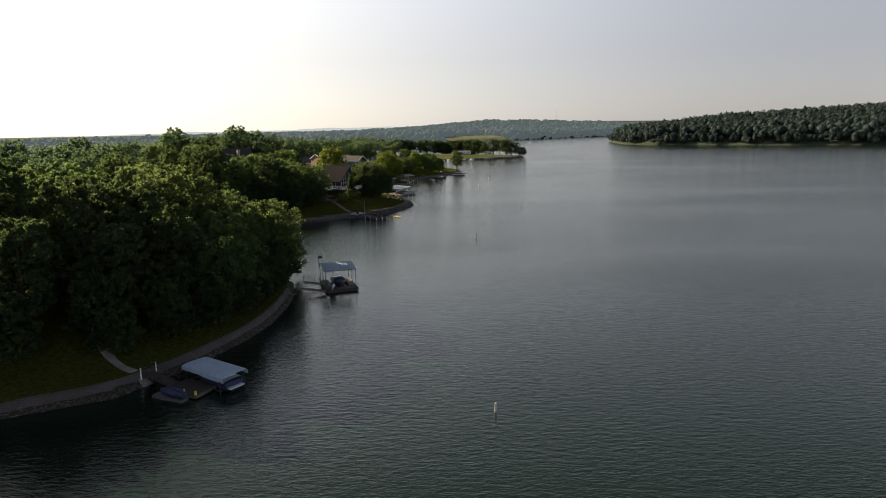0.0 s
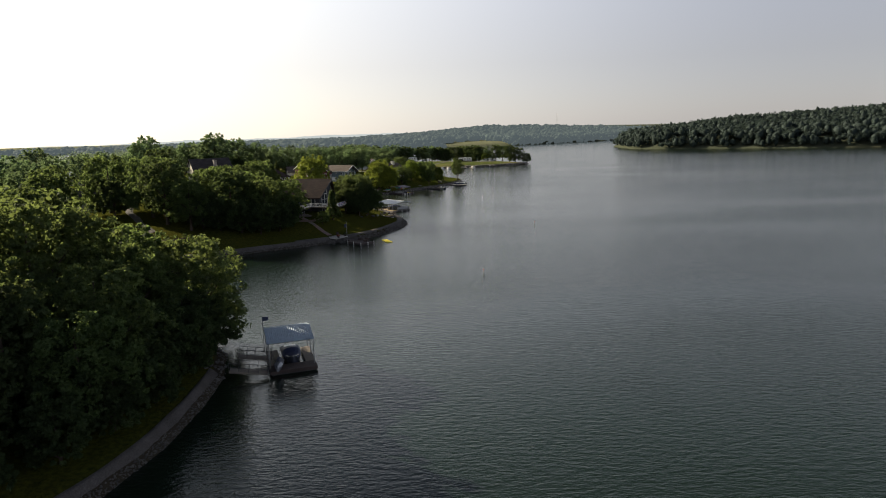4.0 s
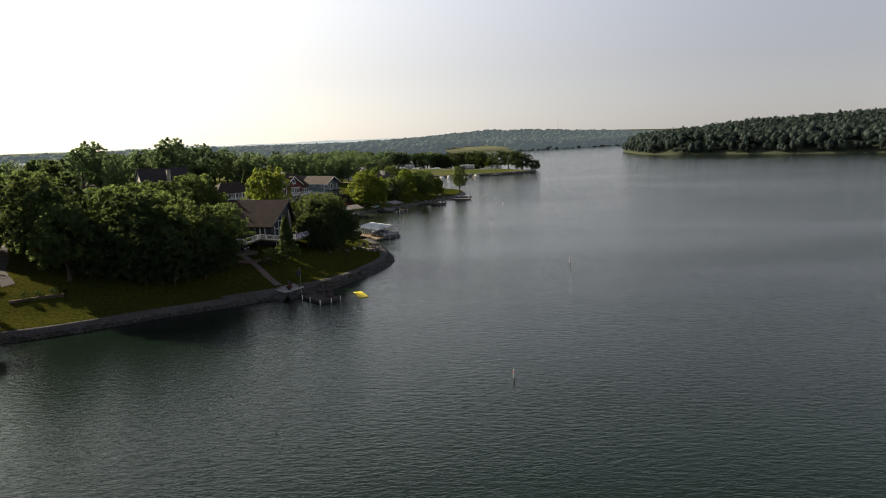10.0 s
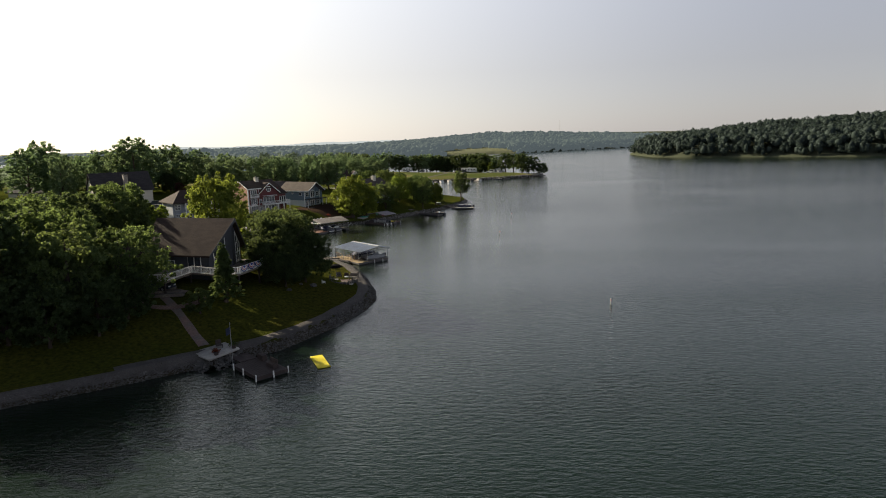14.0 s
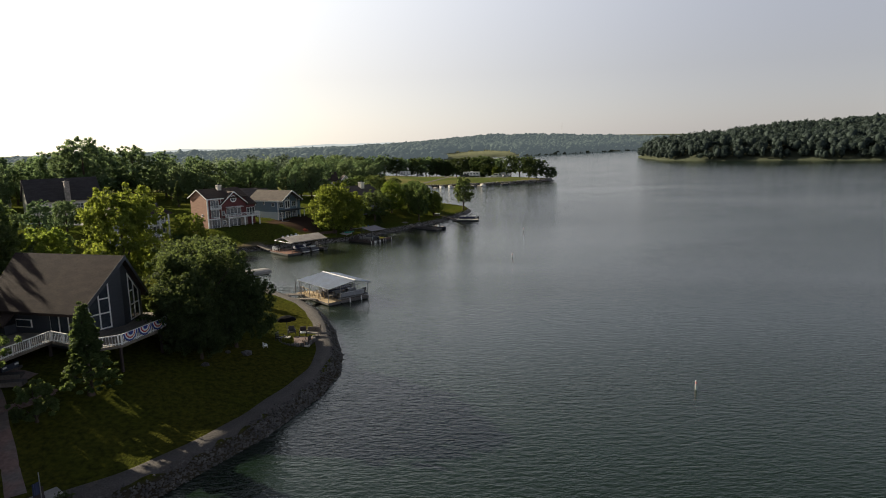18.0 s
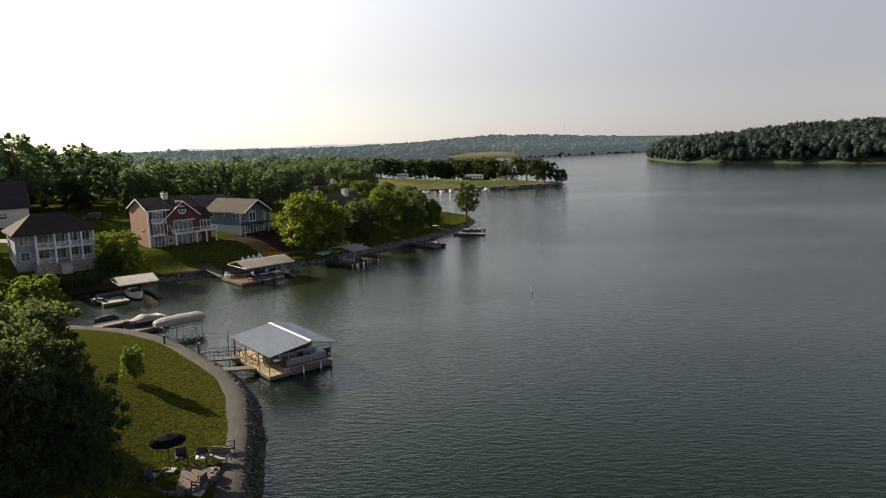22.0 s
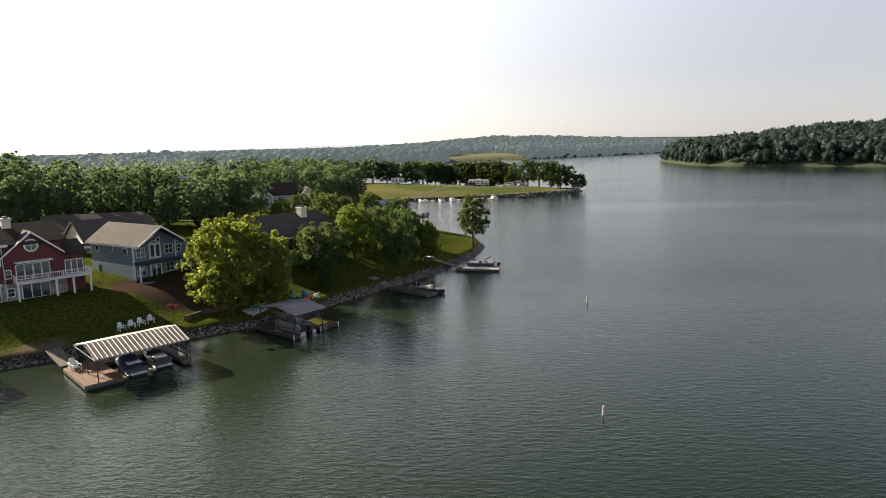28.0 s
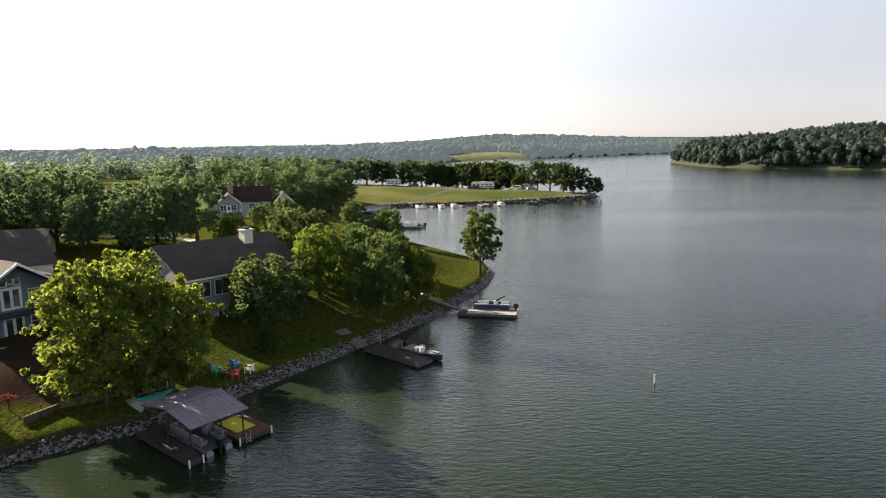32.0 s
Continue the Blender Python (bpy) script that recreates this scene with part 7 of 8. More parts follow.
def kayak(m, hull, label):
    k = thing("kayak", m, label, "kayak", "kayaks by the brown dock")
    sec = []
    for f, w, z in ((0, 0.03, 0.3), (0.12, 0.17, 0.12), (0.35, 0.33, 0.02), (0.65, 0.33, 0.02), (0.88, 0.17, 0.12), (1, 0.03, 0.3)):
        x = f * 3.2
        sec.append([(x, -w, 0.24 + z * 0.3), (x, -w * 0.6, z), (x, w * 0.6, z), (x, w, 0.24 + z * 0.3), (x, w * 0.5, 0.33 + z * 0.2), (x, -w * 0.5, 0.33 + z * 0.2)])
    part("hull", loft(sec), hull, k)
    bm = bmesh.new()
    bmesh.ops.create_cone(bm, cap_ends=True, segments=14, radius1=0.26, radius2=0.23, depth=0.08)
    bmesh.ops.scale(bm, verts=bm.verts[:], vec=(1.8, 0.8, 1))
    bmesh.ops.translate(bm, verts=bm.verts[:], vec=(1.6, 0, 0.37))
    part("cockpit_rim", bm, M_ENGINE, k)


kayak(pose(-26.9, 304.6, 1.46, 0, 0, 48), M_CHAIRGREEN, "green plastic kayak lying on the pad")
kayak(pose(-27.5, 305.1, 1.50, 0, 0, 52), M_HULLDARK, "dark plastic kayak lying on the pad")
for x, y in ((-29.2, 305.1), (-24.7, 307.0), (-28.6, 303.2)):
    sp = thing("path_post", pose(x, y, height(x, y) - 0.05), "short dark wooden post beside the pad", "post")
    part("shaft", boxes((-0.07, 0.07, -0.07, 0.07, 0, 1.15)), M_DECKDARK, sp)
for x, y, a in ((-39.5, 285.9, 40), (-38.7, 285.1, 60)):
    c_ = adirondack(x, y, a, M_CHAIRWHITE, "white slatted chair on the red dock deck", "white chairs on the red deck")
    c_.location.z = 0.555

# ---- trees ----
def leaf_cards(rng, centres, radii, per, size, flat=0.8, up=0.35, loose=0.62):
    """Many small leaf blades round clump centres: arrays of corners and faces."""
    n = len(centres) * per
    c = np.repeat(np.asarray(centres), per, 0)
    r = np.repeat(np.asarray(radii), per)
    v = rng.normal(size=(n, 3))
    v /= np.linalg.norm(v, axis=1)[:, None]
    rad = r * rng.uniform(0.3, 1.28, n) ** 0.75
    p = c + v * rad[:, None] * np.array([1, 1, flat])
    nrm = v * 0.55 + rng.normal(size=(n, 3)) * loose + np.array([0, 0, up])
    nrm /= np.linalg.norm(nrm, axis=1)[:, None]
    a = np.cross(nrm, rng.normal(size=(n, 3)))
    a /= np.linalg.norm(a, axis=1)[:, None] + 1e-9
    b = np.cross(nrm, a)
    s = size * rng.uniform(0.6, 1.35, n)
    a, b = a * s[:, None], b * (s * rng.uniform(0.5, 0.8, n))[:, None]
    bend = nrm * (s * 0.25)[:, None]
    q = np.stack([p - a, p - b * 0.9 + bend, p + a, p + b], 1).reshape(-1, 3)
    f = np.arange(4 * n).reshape(n, 4)
    return q, f


def crown_clumps(rng, w, h, base, n, kind):
    """Centres and sizes of the leaf clumps of a crown w wide, from base to h high."""
    cs, rs = [], []
    lobes = [(rng.uniform(0, 6.28), rng.uniform(0.75, 1.15)) for _ in range(5)]
    while len(cs) < n:
        v = rng.normal(size=3)
        v /= np.linalg.norm(v)
        t = rng.uniform(0.45, 1.0) ** 0.5
        ang = math.atan2(v[1], v[0])
        lob = 1 + 0.18 * math.sin(3 * ang + lobes[0][0]) + 0.12 * math.sin(5 * ang + lobes[1][0]) + 0.14 * math.sin(4 * v[2] + 2 * ang + lobes[2][0])
        z = base + (h - base) * (0.5 + 0.46 * v[2] * t)
        fz = (z - base) / (h - base)
        if kind == "cone":
            wid = (1.02 - fz) * 0.5 * w
        elif kind == "tall":
            wid = 0.5 * w * math.sqrt(max(0.02, 1 - (2 * fz - 0.85) ** 2 * 0.8))
        else:
            wid = 0.5 * w * math.sqrt(max(0.03, 1 - (1.75 * fz - 0.72) ** 2))
        rr = wid * t * lob
        hv = math.hypot(v[0], v[1]) + 1e-6
        x, y = v[0] / hv * rr * (0.35 + 0.65 * rng.uniform() ** 0.35), v[1] / hv * rr * (0.35 + 0.65 * rng.uniform() ** 0.35)
        spray = rng.uniform() < 0.4
        if spray:
            x, y, z = x * 1.12, y * 1.12, base + (z - base) * 1.04
        cs.append((x, y, z))
        rs.append(w * (rng.uniform(0.024, 0.045) if spray else rng.uniform(0.036, 0.080)) * (0.75 if kind == "cone" else 1))
    return cs, rs


def trunk_bm(rng, h, r, base, w, limbs=6):
    bm = bmesh.new()
    lean = rng.uniform(-0.04, 0.04, 2)
    pts_ = [Vector((lean[0] * z, lean[1] * z, z)) for z in (-0.4, 0.0, base * 0.6, base * 1.2, h * 0.62, h * 0.85)]
    rad = [r * 1.5, r * 1.25, r, r * 0.85, r * 0.4, r * 0.12]
    for a, b, ra, rb in zip(pts_, pts_[1:], rad, rad[1:]):
        tube(bm, a, b, ra, rb, 7)
    for i in range(limbs):
        ang = i * 2.4 + rng.uniform(-0.4, 0.4)
        z0 = base * (0.8 + 0.25 * i / limbs) + (h - base) * 0.05 * i
        a = Vector((lean[0] * z0, lean[1] * z0, z0))
        ln = w * rng.uniform(0.26, 0.40)
        b = a + Vector((math.cos(ang) * ln * 0.55, math.sin(ang) * ln * 0.55, ln * 0.6))
        c = b + Vector((math.cos(ang + 0.3) * ln * 0.5, math.sin(ang + 0.3) * ln * 0.5, ln * 0.55))
        tube(bm, a, b, r * 0.45, r * 0.28, 6)
        tube(bm, b, c, r * 0.28, r * 0.08, 5)
    return bm


def make_tree(seed, h, w, base, clumps, per, size, leaf, kind="round", label="", limbs=6):
    rng = np.random.default_rng(seed)
    t = thing("tree", Matrix(), label, "tree")
    part("trunk", trunk_bm(rng, h, 0.022 * h + 0.05, base, w, limbs), M_BARK, t)
    cs, rs = crown_clumps(rng, w, h, base, clumps, kind)
    q, f = leaf_cards(rng, cs, rs, per, size)
    part("crown", mesh_np("crown", q, f, leaf), leaf, t)
    return t


OAK, MAPLE, SHADE = "broad oak tree with dark green leaves", "bright green maple tree with a rounded crown", "tall dark leafy tree"
PROTO = {
    "oak": [make_tree(11, 13, 11, 1.8, 352, 46, 0.21, M_LEAF, label=OAK), make_tree(12, 14, 12.5, 1.8, 384, 46, 0.21, M_LEAF, label=OAK),
            make_tree(13, 12, 9.5, 1.8, 320, 46, 0.20, M_LEAF, label=OAK)],
    "point": [make_tree(15, 10.5, 11, 0.9, 620, 62, 0.135, M_LEAFD, label="broad dark oak on the rounded point"), make_tree(16, 8.5, 9.5, 0.8, 520, 62, 0.13, M_LEAFD, label="broad dark oak on the rounded point")],
    "maple": [make_tree(21, 12, 10, 0.7, 520, 39, 0.19, M_LEAFB, label=MAPLE), make_tree(22, 11, 9, 0.8, 460, 39, 0.19, M_LEAFB, label=MAPLE)],
    "dark": [make_tree(31, 15, 10, 2.1, 320, 44, 0.23, M_LEAFD, "tall", SHADE), make_tree(32, 14, 9, 2.1, 304, 44, 0.23, M_LEAFD, "round", SHADE)],
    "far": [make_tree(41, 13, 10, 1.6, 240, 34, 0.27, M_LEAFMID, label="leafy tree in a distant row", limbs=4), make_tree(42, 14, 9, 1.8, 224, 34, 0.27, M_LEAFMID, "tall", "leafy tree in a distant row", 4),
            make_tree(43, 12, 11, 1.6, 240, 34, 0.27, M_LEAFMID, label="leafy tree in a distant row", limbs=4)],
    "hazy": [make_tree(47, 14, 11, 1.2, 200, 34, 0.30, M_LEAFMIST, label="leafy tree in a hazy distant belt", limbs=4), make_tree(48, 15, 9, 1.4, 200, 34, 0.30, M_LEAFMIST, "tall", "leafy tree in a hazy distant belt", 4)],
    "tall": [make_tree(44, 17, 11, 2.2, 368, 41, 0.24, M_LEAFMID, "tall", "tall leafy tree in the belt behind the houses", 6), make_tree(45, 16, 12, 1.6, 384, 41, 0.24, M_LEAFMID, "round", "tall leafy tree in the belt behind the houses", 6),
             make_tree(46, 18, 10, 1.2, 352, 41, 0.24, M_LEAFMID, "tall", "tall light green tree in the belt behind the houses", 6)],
    "young": [make_tree(51, 8, 3.7, 0.3, 420, 46, 0.12, M_LEAF, "cone", "slender young tree leafy down to the ground", 4)],
    "bush": [make_tree(61, 3.2, 3.6, 0.3, 73, 46, 0.15, M_LEAF, label="rounded green garden shrub", limbs=3)],
    "low": [make_tree(91, 9, 8.5, 0.4, 304, 46, 0.21, M_LEAFD, label="dense dark tree leafy down to the ground", limbs=4)],
    "spruce": [make_tree(71, 7, 3.6, 0.3, 144, 46, 0.15, M_NEEDLE, "cone", "small dark spruce at the shore", 2)],
    "plum": [make_tree(62, 4.6, 3.8, 0.5, 130, 42, 0.15, M_LEAFRED, label="small dark red plum tree beside the drive", limbs=3)],
    "lone": [make_tree(81, 13, 8.5, 2.6, 320, 46, 0.20, M_LEAF, "tall", "lone leafy tree on the rocky point")],
}
USED = set()


def tree(kind, x, y, s=1.0, sx=None, k=None, turn=None):
    i = random.randrange(len(PROTO[kind])) if k is None else k
    p = PROTO[kind][i]
    m = pose(x, y, height(x, y) - 0.05, 0, 0, random.uniform(0, 360) if turn is None else turn)
    if (kind, i) in USED:
        t = copy_thing(p, m)
    else:
        USED.add((kind, i))
        t = p
        t.matrix_basis = m
    sx = sx or 1.0
    t.scale = (s * sx, s * sx, s)
    return t


def clear(x, y, spots, r):
    return all((x - a) ** 2 + (y - b) ** 2 > r * r for a, b in spots)


def grove(kinds, box_, n, gap, dmin, s0, s1, avoid=(), seed=1):
    """Scatters trees inside a stretch of the plan, at least gap apart and dmin from the water."""
    rng = random.Random(seed)
    x0, x1, y0, y1 = box_
    cand = [(rng.uniform(x0, x1), rng.uniform(y0, y1)) for _ in range(n * 12)]
    d = heights(cand)[1]
    spots = []
    for (x, y), dd in zip(cand, d):
        if dd > dmin and clear(x, y, spots, gap) and all(math.hypot(x - a, y - b) > r for a, b, r in avoid):
            spots.append((x, y))
            tree(rng.choice(kinds), x, y, rng.uniform(s0, s1), rng.uniform(0.85, 1.15))
            if len(spots) >= n:
                break


HOUSES = [(-43, 320, 13), (-52, 303, 13), (-66, 281, 14), (-37, 205, 10), (-47, 206, 8), (-27, 331, 11), (-64, 344, 9), (-106, 319, 13), (-56, 424, 13), (-66, 196, 7),
          (-57, 333, 10), (-100, 210, 9), (-103, 165, 9), (-150, 335, 12), (-165, 304, 13), (-36, 450, 10), (-14, 391, 6)]
# near point with the dense oaks
for x, y, s, kd in ((-29.9, 104.3, 0.95, "oak"), (-37, 103, 1.1, "oak"), (-33, 95.5, 1.0, "oak"), (-31, 86, 0.95, "oak"), (-40, 92, 1.12, "oak"), (-46, 99, 1.2, "oak"), (-40, 80, 1.05, "dark"), (-49, 85, 1.15, "oak"),
                    (-56, 93, 1.2, "oak"), (-58, 80, 1.15, "dark"), (-66, 88, 1.2, "oak"), (-50, 108, 1.1, "oak"), (-62, 108, 1.15, "oak"), (-70, 74, 1.1, "oak"), (-52, 72, 1.0, "dark"),
                    (-62, 66, 1.0, "oak"), (-74, 98, 1.2, "oak"), (-74, 114, 1.15, "oak"), (-84, 84, 1.2, "oak"), (-84, 104, 1.2, "oak"), (-34, 78, 0.85, "dark"), (-38, 71, 0.85, "dark"), (-45, 76, 1.0, "dark"), (-45, 65, 0.95, "dark"), (-29.5, 80, 0.72, "oak"),
                    (-54, 62, 1.0, "oak"), (-60, 54, 0.95, "dark"), (-51, 57, 0.9, "oak"), (-66, 46, 1.0, "oak"), (-70, 60, 1.1, "dark"), (-66, 32, 1.0, "oak"), (-76, 40, 1.1, "oak"), (-82, 68, 1.1, "oak"), (-90, 94, 1.2, "oak"), (-92, 76, 1.2, "dark")):
    tree(kd, x, y, s)
tree("spruce", -26.0, 97.0, 0.85)
for x, y, s in ((-28.3, 104, 0.75), (-28.2, 100.3, 0.72), (-31.5, 107, 0.7), (-26.6, 86, 0.6), (-26.8, 91.5, 0.68), (-27.6, 96.3, 0.7), (-27.4, 80.5, 0.58), (-28.6, 75, 0.58), (-31.5, 70, 0.6), (-35, 64.5, 0.6), (-28.5, 87, 0.75), (-31.5, 79, 0.8), (-34.5, 73, 0.8), (-30, 92, 0.85), (-38.5, 67.5, 0.8), (-29.5, 99.5, 0.8), (-36, 85, 1.0), (-42, 72, 1.0), (-48, 61, 0.9), (-55, 54, 0.9), (-62, 46, 0.9), (-33, 83, 0.9), (-37, 97, 1.0), (-42, 86, 1.0), (-44, 60.5, 0.8)):
    tree("low", x, y, s)
grove(["tall", "far", "oak"], (-150, -84, 60, 150), 26, 8, 8, 0.95, 1.2, HOUSES, 3)
# round the slate house
for x, y, s, kd in ((-44, 184, 0.95, "oak"), (-51, 181, 1.0, "dark"), (-40, 190.5, 0.75, "oak"), (-56, 189, 0.95, "oak"), (-59, 177, 1.0, "oak"), (-66, 181, 1.05, "dark"), 
                    (-73, 189, 1.1, "oak"), (-57, 202, 0.9, "oak"), (-62, 210, 0.82, "oak"), (-50.5, 213.5, 0.82, "oak"), (-56, 208, 0.78, "dark"), (-49, 193, 0.85, "oak"), (-54, 216, 0.9, "oak")):
    tree(kd, x, y, s)
for x, y, s in ((-53, 179, 0.85), (-48, 178.8, 0.9), (-43.8, 179.2, 0.85), (-40.2, 182.5, 0.8), (-39, 187, 0.7), (-57, 179, 0.8), (-48, 186, 0.95), (-55, 183, 0.9), (-62, 183, 1.0), (-66, 189, 1.0), (-92, 168, 1.0), (-84, 192, 1.1), (-94, 184, 1.1), (-60, 193, 0.9), (-53, 197, 0.8)):
    tree("low", x, y, s)
for x, y, s, kd in ((-92, 178, 1.1, "oak"), (-88, 198, 1.1, "oak"), (-76, 202, 1.1, "dark"), (-98, 190, 1.1, "oak"), (-70, 216, 0.75, "oak"), (-84, 214, 0.75, "oak")):
    tree(kd, x, y, s)
tree("young", -29.7, 194.3, 0.98, 1.35)
tree("bush", -31.5, 190.0, 1.0)
for x, y in ((-61.6, 169.9), (-60.2, 171.0), (-58.4, 171.8), (-57.2, 172.3)):
    tree("bush", x, y, random.uniform(0.25, 0.4))
tree("point", -25.4, 207.6, 1.0, 1.0, 0)
tree("point", -22.4, 208.4, 0.92, 0.85, 1)
tree("point", -24.2, 203.8, 0.66, 0.95, 1)
tree("point", -27.4, 213.0, 1.0, 0.95, 0)
tree("oak", -30.4, 217.4, 0.72, 0.95, 2)
tree("maple", -60.2, 265.6, 0.70, 1.2, 1)
tree("maple", -40.5, 222.5, 1.16, 0.85, 0)
tree("bush", -36, 225, 0.9)
tree("maple", -28.4, 230.0, 0.3, 0.75, 1)
tree("maple", -58.5, 287.0, 0.62, 1.2, 0)
tree("bush", -60, 284.5, 1.1)
for k in range(6):
    tree("bush", -72.3 + 0.766 * (3 + 2.7 * k), 268.9 + 0.643 * (3 + 2.7 * k), random.uniform(0.7, 0.95), 1.2)
for x, y, s, kd in ((-62, 244, 0.6, "oak"), (-70, 250, 0.5, "oak"), (-80, 245, 0.55, "oak"), (-72, 236, 0.6, "maple"), (-54, 228, 0.75, "maple"), (-66, 226, 0.65, "oak"), (-90, 235, 0.65, "oak"),
                    (-96, 254, 0.55, "dark"), (-50, 246, 0.5, "bush")):
    tree(kd, x, y, s)
# along the last shore
tree("maple", -29.6, 305.2, 1.06, 1.0, 0)
tree("maple", -25.6, 308.2, 0.95, 0.95, 1)
tree("maple", -32.5, 316.5, 0.80, 0.9, 1)
tree("oak", -21.2, 323.2, 0.68, 1.2, 0)
tree("young", -19.6, 317.6, 0.5, 1.7)
tree("maple", -17.5, 334.4, 0.80, 0.95, 0)
tree("oak", -23.5, 345.0, 0.66, 1.0, 1)
tree("oak", -9.3, 330.6, 0.80, 0.66, 1)
tree("oak", -8.9, 340.5, 0.72, 0.95, 0)
tree("maple", -5.2, 338.6, 0.74, 0.9, 1)
tree("oak", -13.0, 342.5, 0.70, 0.95, 2)
tree("oak", -13.5, 383.5, 0.5, 1.1, 1)
tree("oak", -21, 386, 0.55, 1.0, 0)
tree("lone", 4.2, 358.5, 0.87, 0.87, 0)
tree("maple", -14, 352, 0.55, 0.95, 1)
grove(["oak", "maple"], (-38, -16, 350, 380), 6, 7, 8, 0.4, 0.6, HOUSES, 8)
# rows behind the houses
for x, y, s in ((-75, 361, 0.68), (-67, 360, 0.72), (-60.5, 358, 0.66), (-55, 361, 0.62), (-50, 360, 0.60), (-46, 357.5, 0.70), (-44, 362, 0.62), (-81, 356, 0.75), (-87, 350, 0.8), (-58, 352, 0.55),
                (-90, 372, 0.8), (-98, 366, 0.85), (-107, 362, 0.9), (-113, 352, 1.0), (-121, 366, 0.9), (-110, 338, 1.1), (-118, 346, 1.05), (-128, 352, 0.95), (-92, 356, 0.8), (-64, 372, 0.6), (-78, 376, 0.62), (-50, 352, 0.55)):
    tree("tall", x, y, s * random.uniform(0.9, 1.18), random.uniform(0.9, 1.15))
for x, y, s in ((-82, 364, 0.8), (-96, 374, 0.9), (-110, 372, 1.0), (-124, 358, 1.0), (-70, 355, 0.6), (-52, 355, 0.5), (-104, 352, 0.9), (-66, 352, 0.55)):
    tree("low", x, y, s)
tree("young", -80, 333, 0.95, 1.3)
tree("plum", -97.5, 344.5, 1.0)
tree("tall", -140.7, 336, 1.2, 0.95, 0)
tree("tall", -133, 330, 1.0, 0.95, 1)
tree("tall", -121, 313, 0.9, 0.9, 2)
grove(["far", "oak"], (-100, -72, 380, 400), 6, 8, 8, 0.55, 0.7, HOUSES, 4)
grove(["tall", "far"], (-170, -112, 180, 430), 46, 9, 10, 0.7, 1.1, HOUSES + [(-118, 290, 12), (-100, 300, 12), (-112, 300, 12)], 5)
grove(["far", "maple"], (-112, -84, 214, 290), 18, 8, 10, 0.4, 0.62, HOUSES + [(-118, 290, 12), (-100, 300, 12), (-112, 300, 12)], 15)
# the cove between the cottages and the campground
for x, y, s in ((-62, 440, 0.8), (-56, 446, 0.8), (-50, 452, 0.8), (-44, 457, 0.72), (-74, 458, 0.9), (-66, 466, 0.9), (-53, 464, 0.85), (-47, 468, 0.75), (-88, 452, 0.9)):
    tree("tall", x, y, s, 1.05)
for x, y, s in ((-40, 471, 0.72), (-45, 478, 0.82), (-38.5, 482, 0.74), (-50, 486, 0.85), (-57, 476, 0.9), (-60, 490, 0.9), (-45, 491, 0.8), (-67, 482, 0.9), (-72, 494, 0.95), (-54, 497, 0.85), (-80, 484, 0.95), (-64, 503, 0.9)):
    tree("tall", x, y, s, 1.1)
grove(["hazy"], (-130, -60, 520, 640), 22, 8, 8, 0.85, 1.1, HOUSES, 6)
# the campground spit
for x, y, s in ((-62, 583, 1.0), (-52, 581, 0.95), (-44, 579, 1.0), (-36, 578, 0.95), (-29, 576, 0.8), (-22, 575, 0.95), (-16, 574, 1.0), (-9, 573, 0.95), (-3, 572, 0.85), (4, 568, 1.0), (10, 565, 1.0), (15, 562, 0.95),
                (21, 557, 1.05), (26, 553, 0.95), (31, 548, 0.85), (37, 541, 1.0), (42, 537, 1.0), (47, 532, 0.95), (51, 529.5, 0.85), (59, 526, 0.55), (-1, 580, 0.9), (-14, 583, 0.9), (18, 568, 0.9)):
    kd = random.choice(("far", "low", "dark", "low"))
    tree(kd, x, y, s * {"far": 1.08, "low": 1.5, "dark": 0.92}[kd], random.uniform(1.0, 1.25))
tree("maple", 28.5, 545, 0.68, 0.95)
for i in range(7):
    tree("bush", -38 - i * 3.6, 443 - i * 3.4 + random.uniform(-0.6, 0.6), random.uniform(1.1, 1.6))


def woods(name, outline_test, box_, n, size, h, per, leaf, label, seed, material, up=0.35, low=0.35, loose=0.3):
    """Wooded slopes too far to count: one mass of rounded crowns, each made of leaf blades."""
    rng = np.random.default_rng(seed)
    x0, x1, y0, y1 = box_
    p = np.column_stack([rng.uniform(x0, x1, n * 6), rng.uniform(y0, y1, n * 6)])
    p = p[outline_test(p)][:n]
    z = heights(p)[0]
    cs, rs = [], []
    for (x, y), zz in zip(p, z):
        hh = h * rng.uniform(0.8, 1.15)
        w = size * rng.uniform(0.8, 1.25)
        for k in range(6):
            a = k * 1.26 + rng.uniform(-0.4, 0.4)
            o = w * (0.30 if k < 5 else 0.0)
            top = 0.72 if k < 5 else 0.86
            cs.append((x + math.cos(a) * o, y + math.sin(a) * o, zz + hh * (low + (top - low) * rng.uniform(0.4, 1.0) if k < 5 else top)))
            rs.append(w * rng.uniform(0.26, 0.36))
    q, f = leaf_cards(rng, cs, rs, per, leaf, 0.85, up, loose)
    ob = new(name, mesh_np(name, q, f, material))
    tagged(ob, label, "woods", kind="stuff")


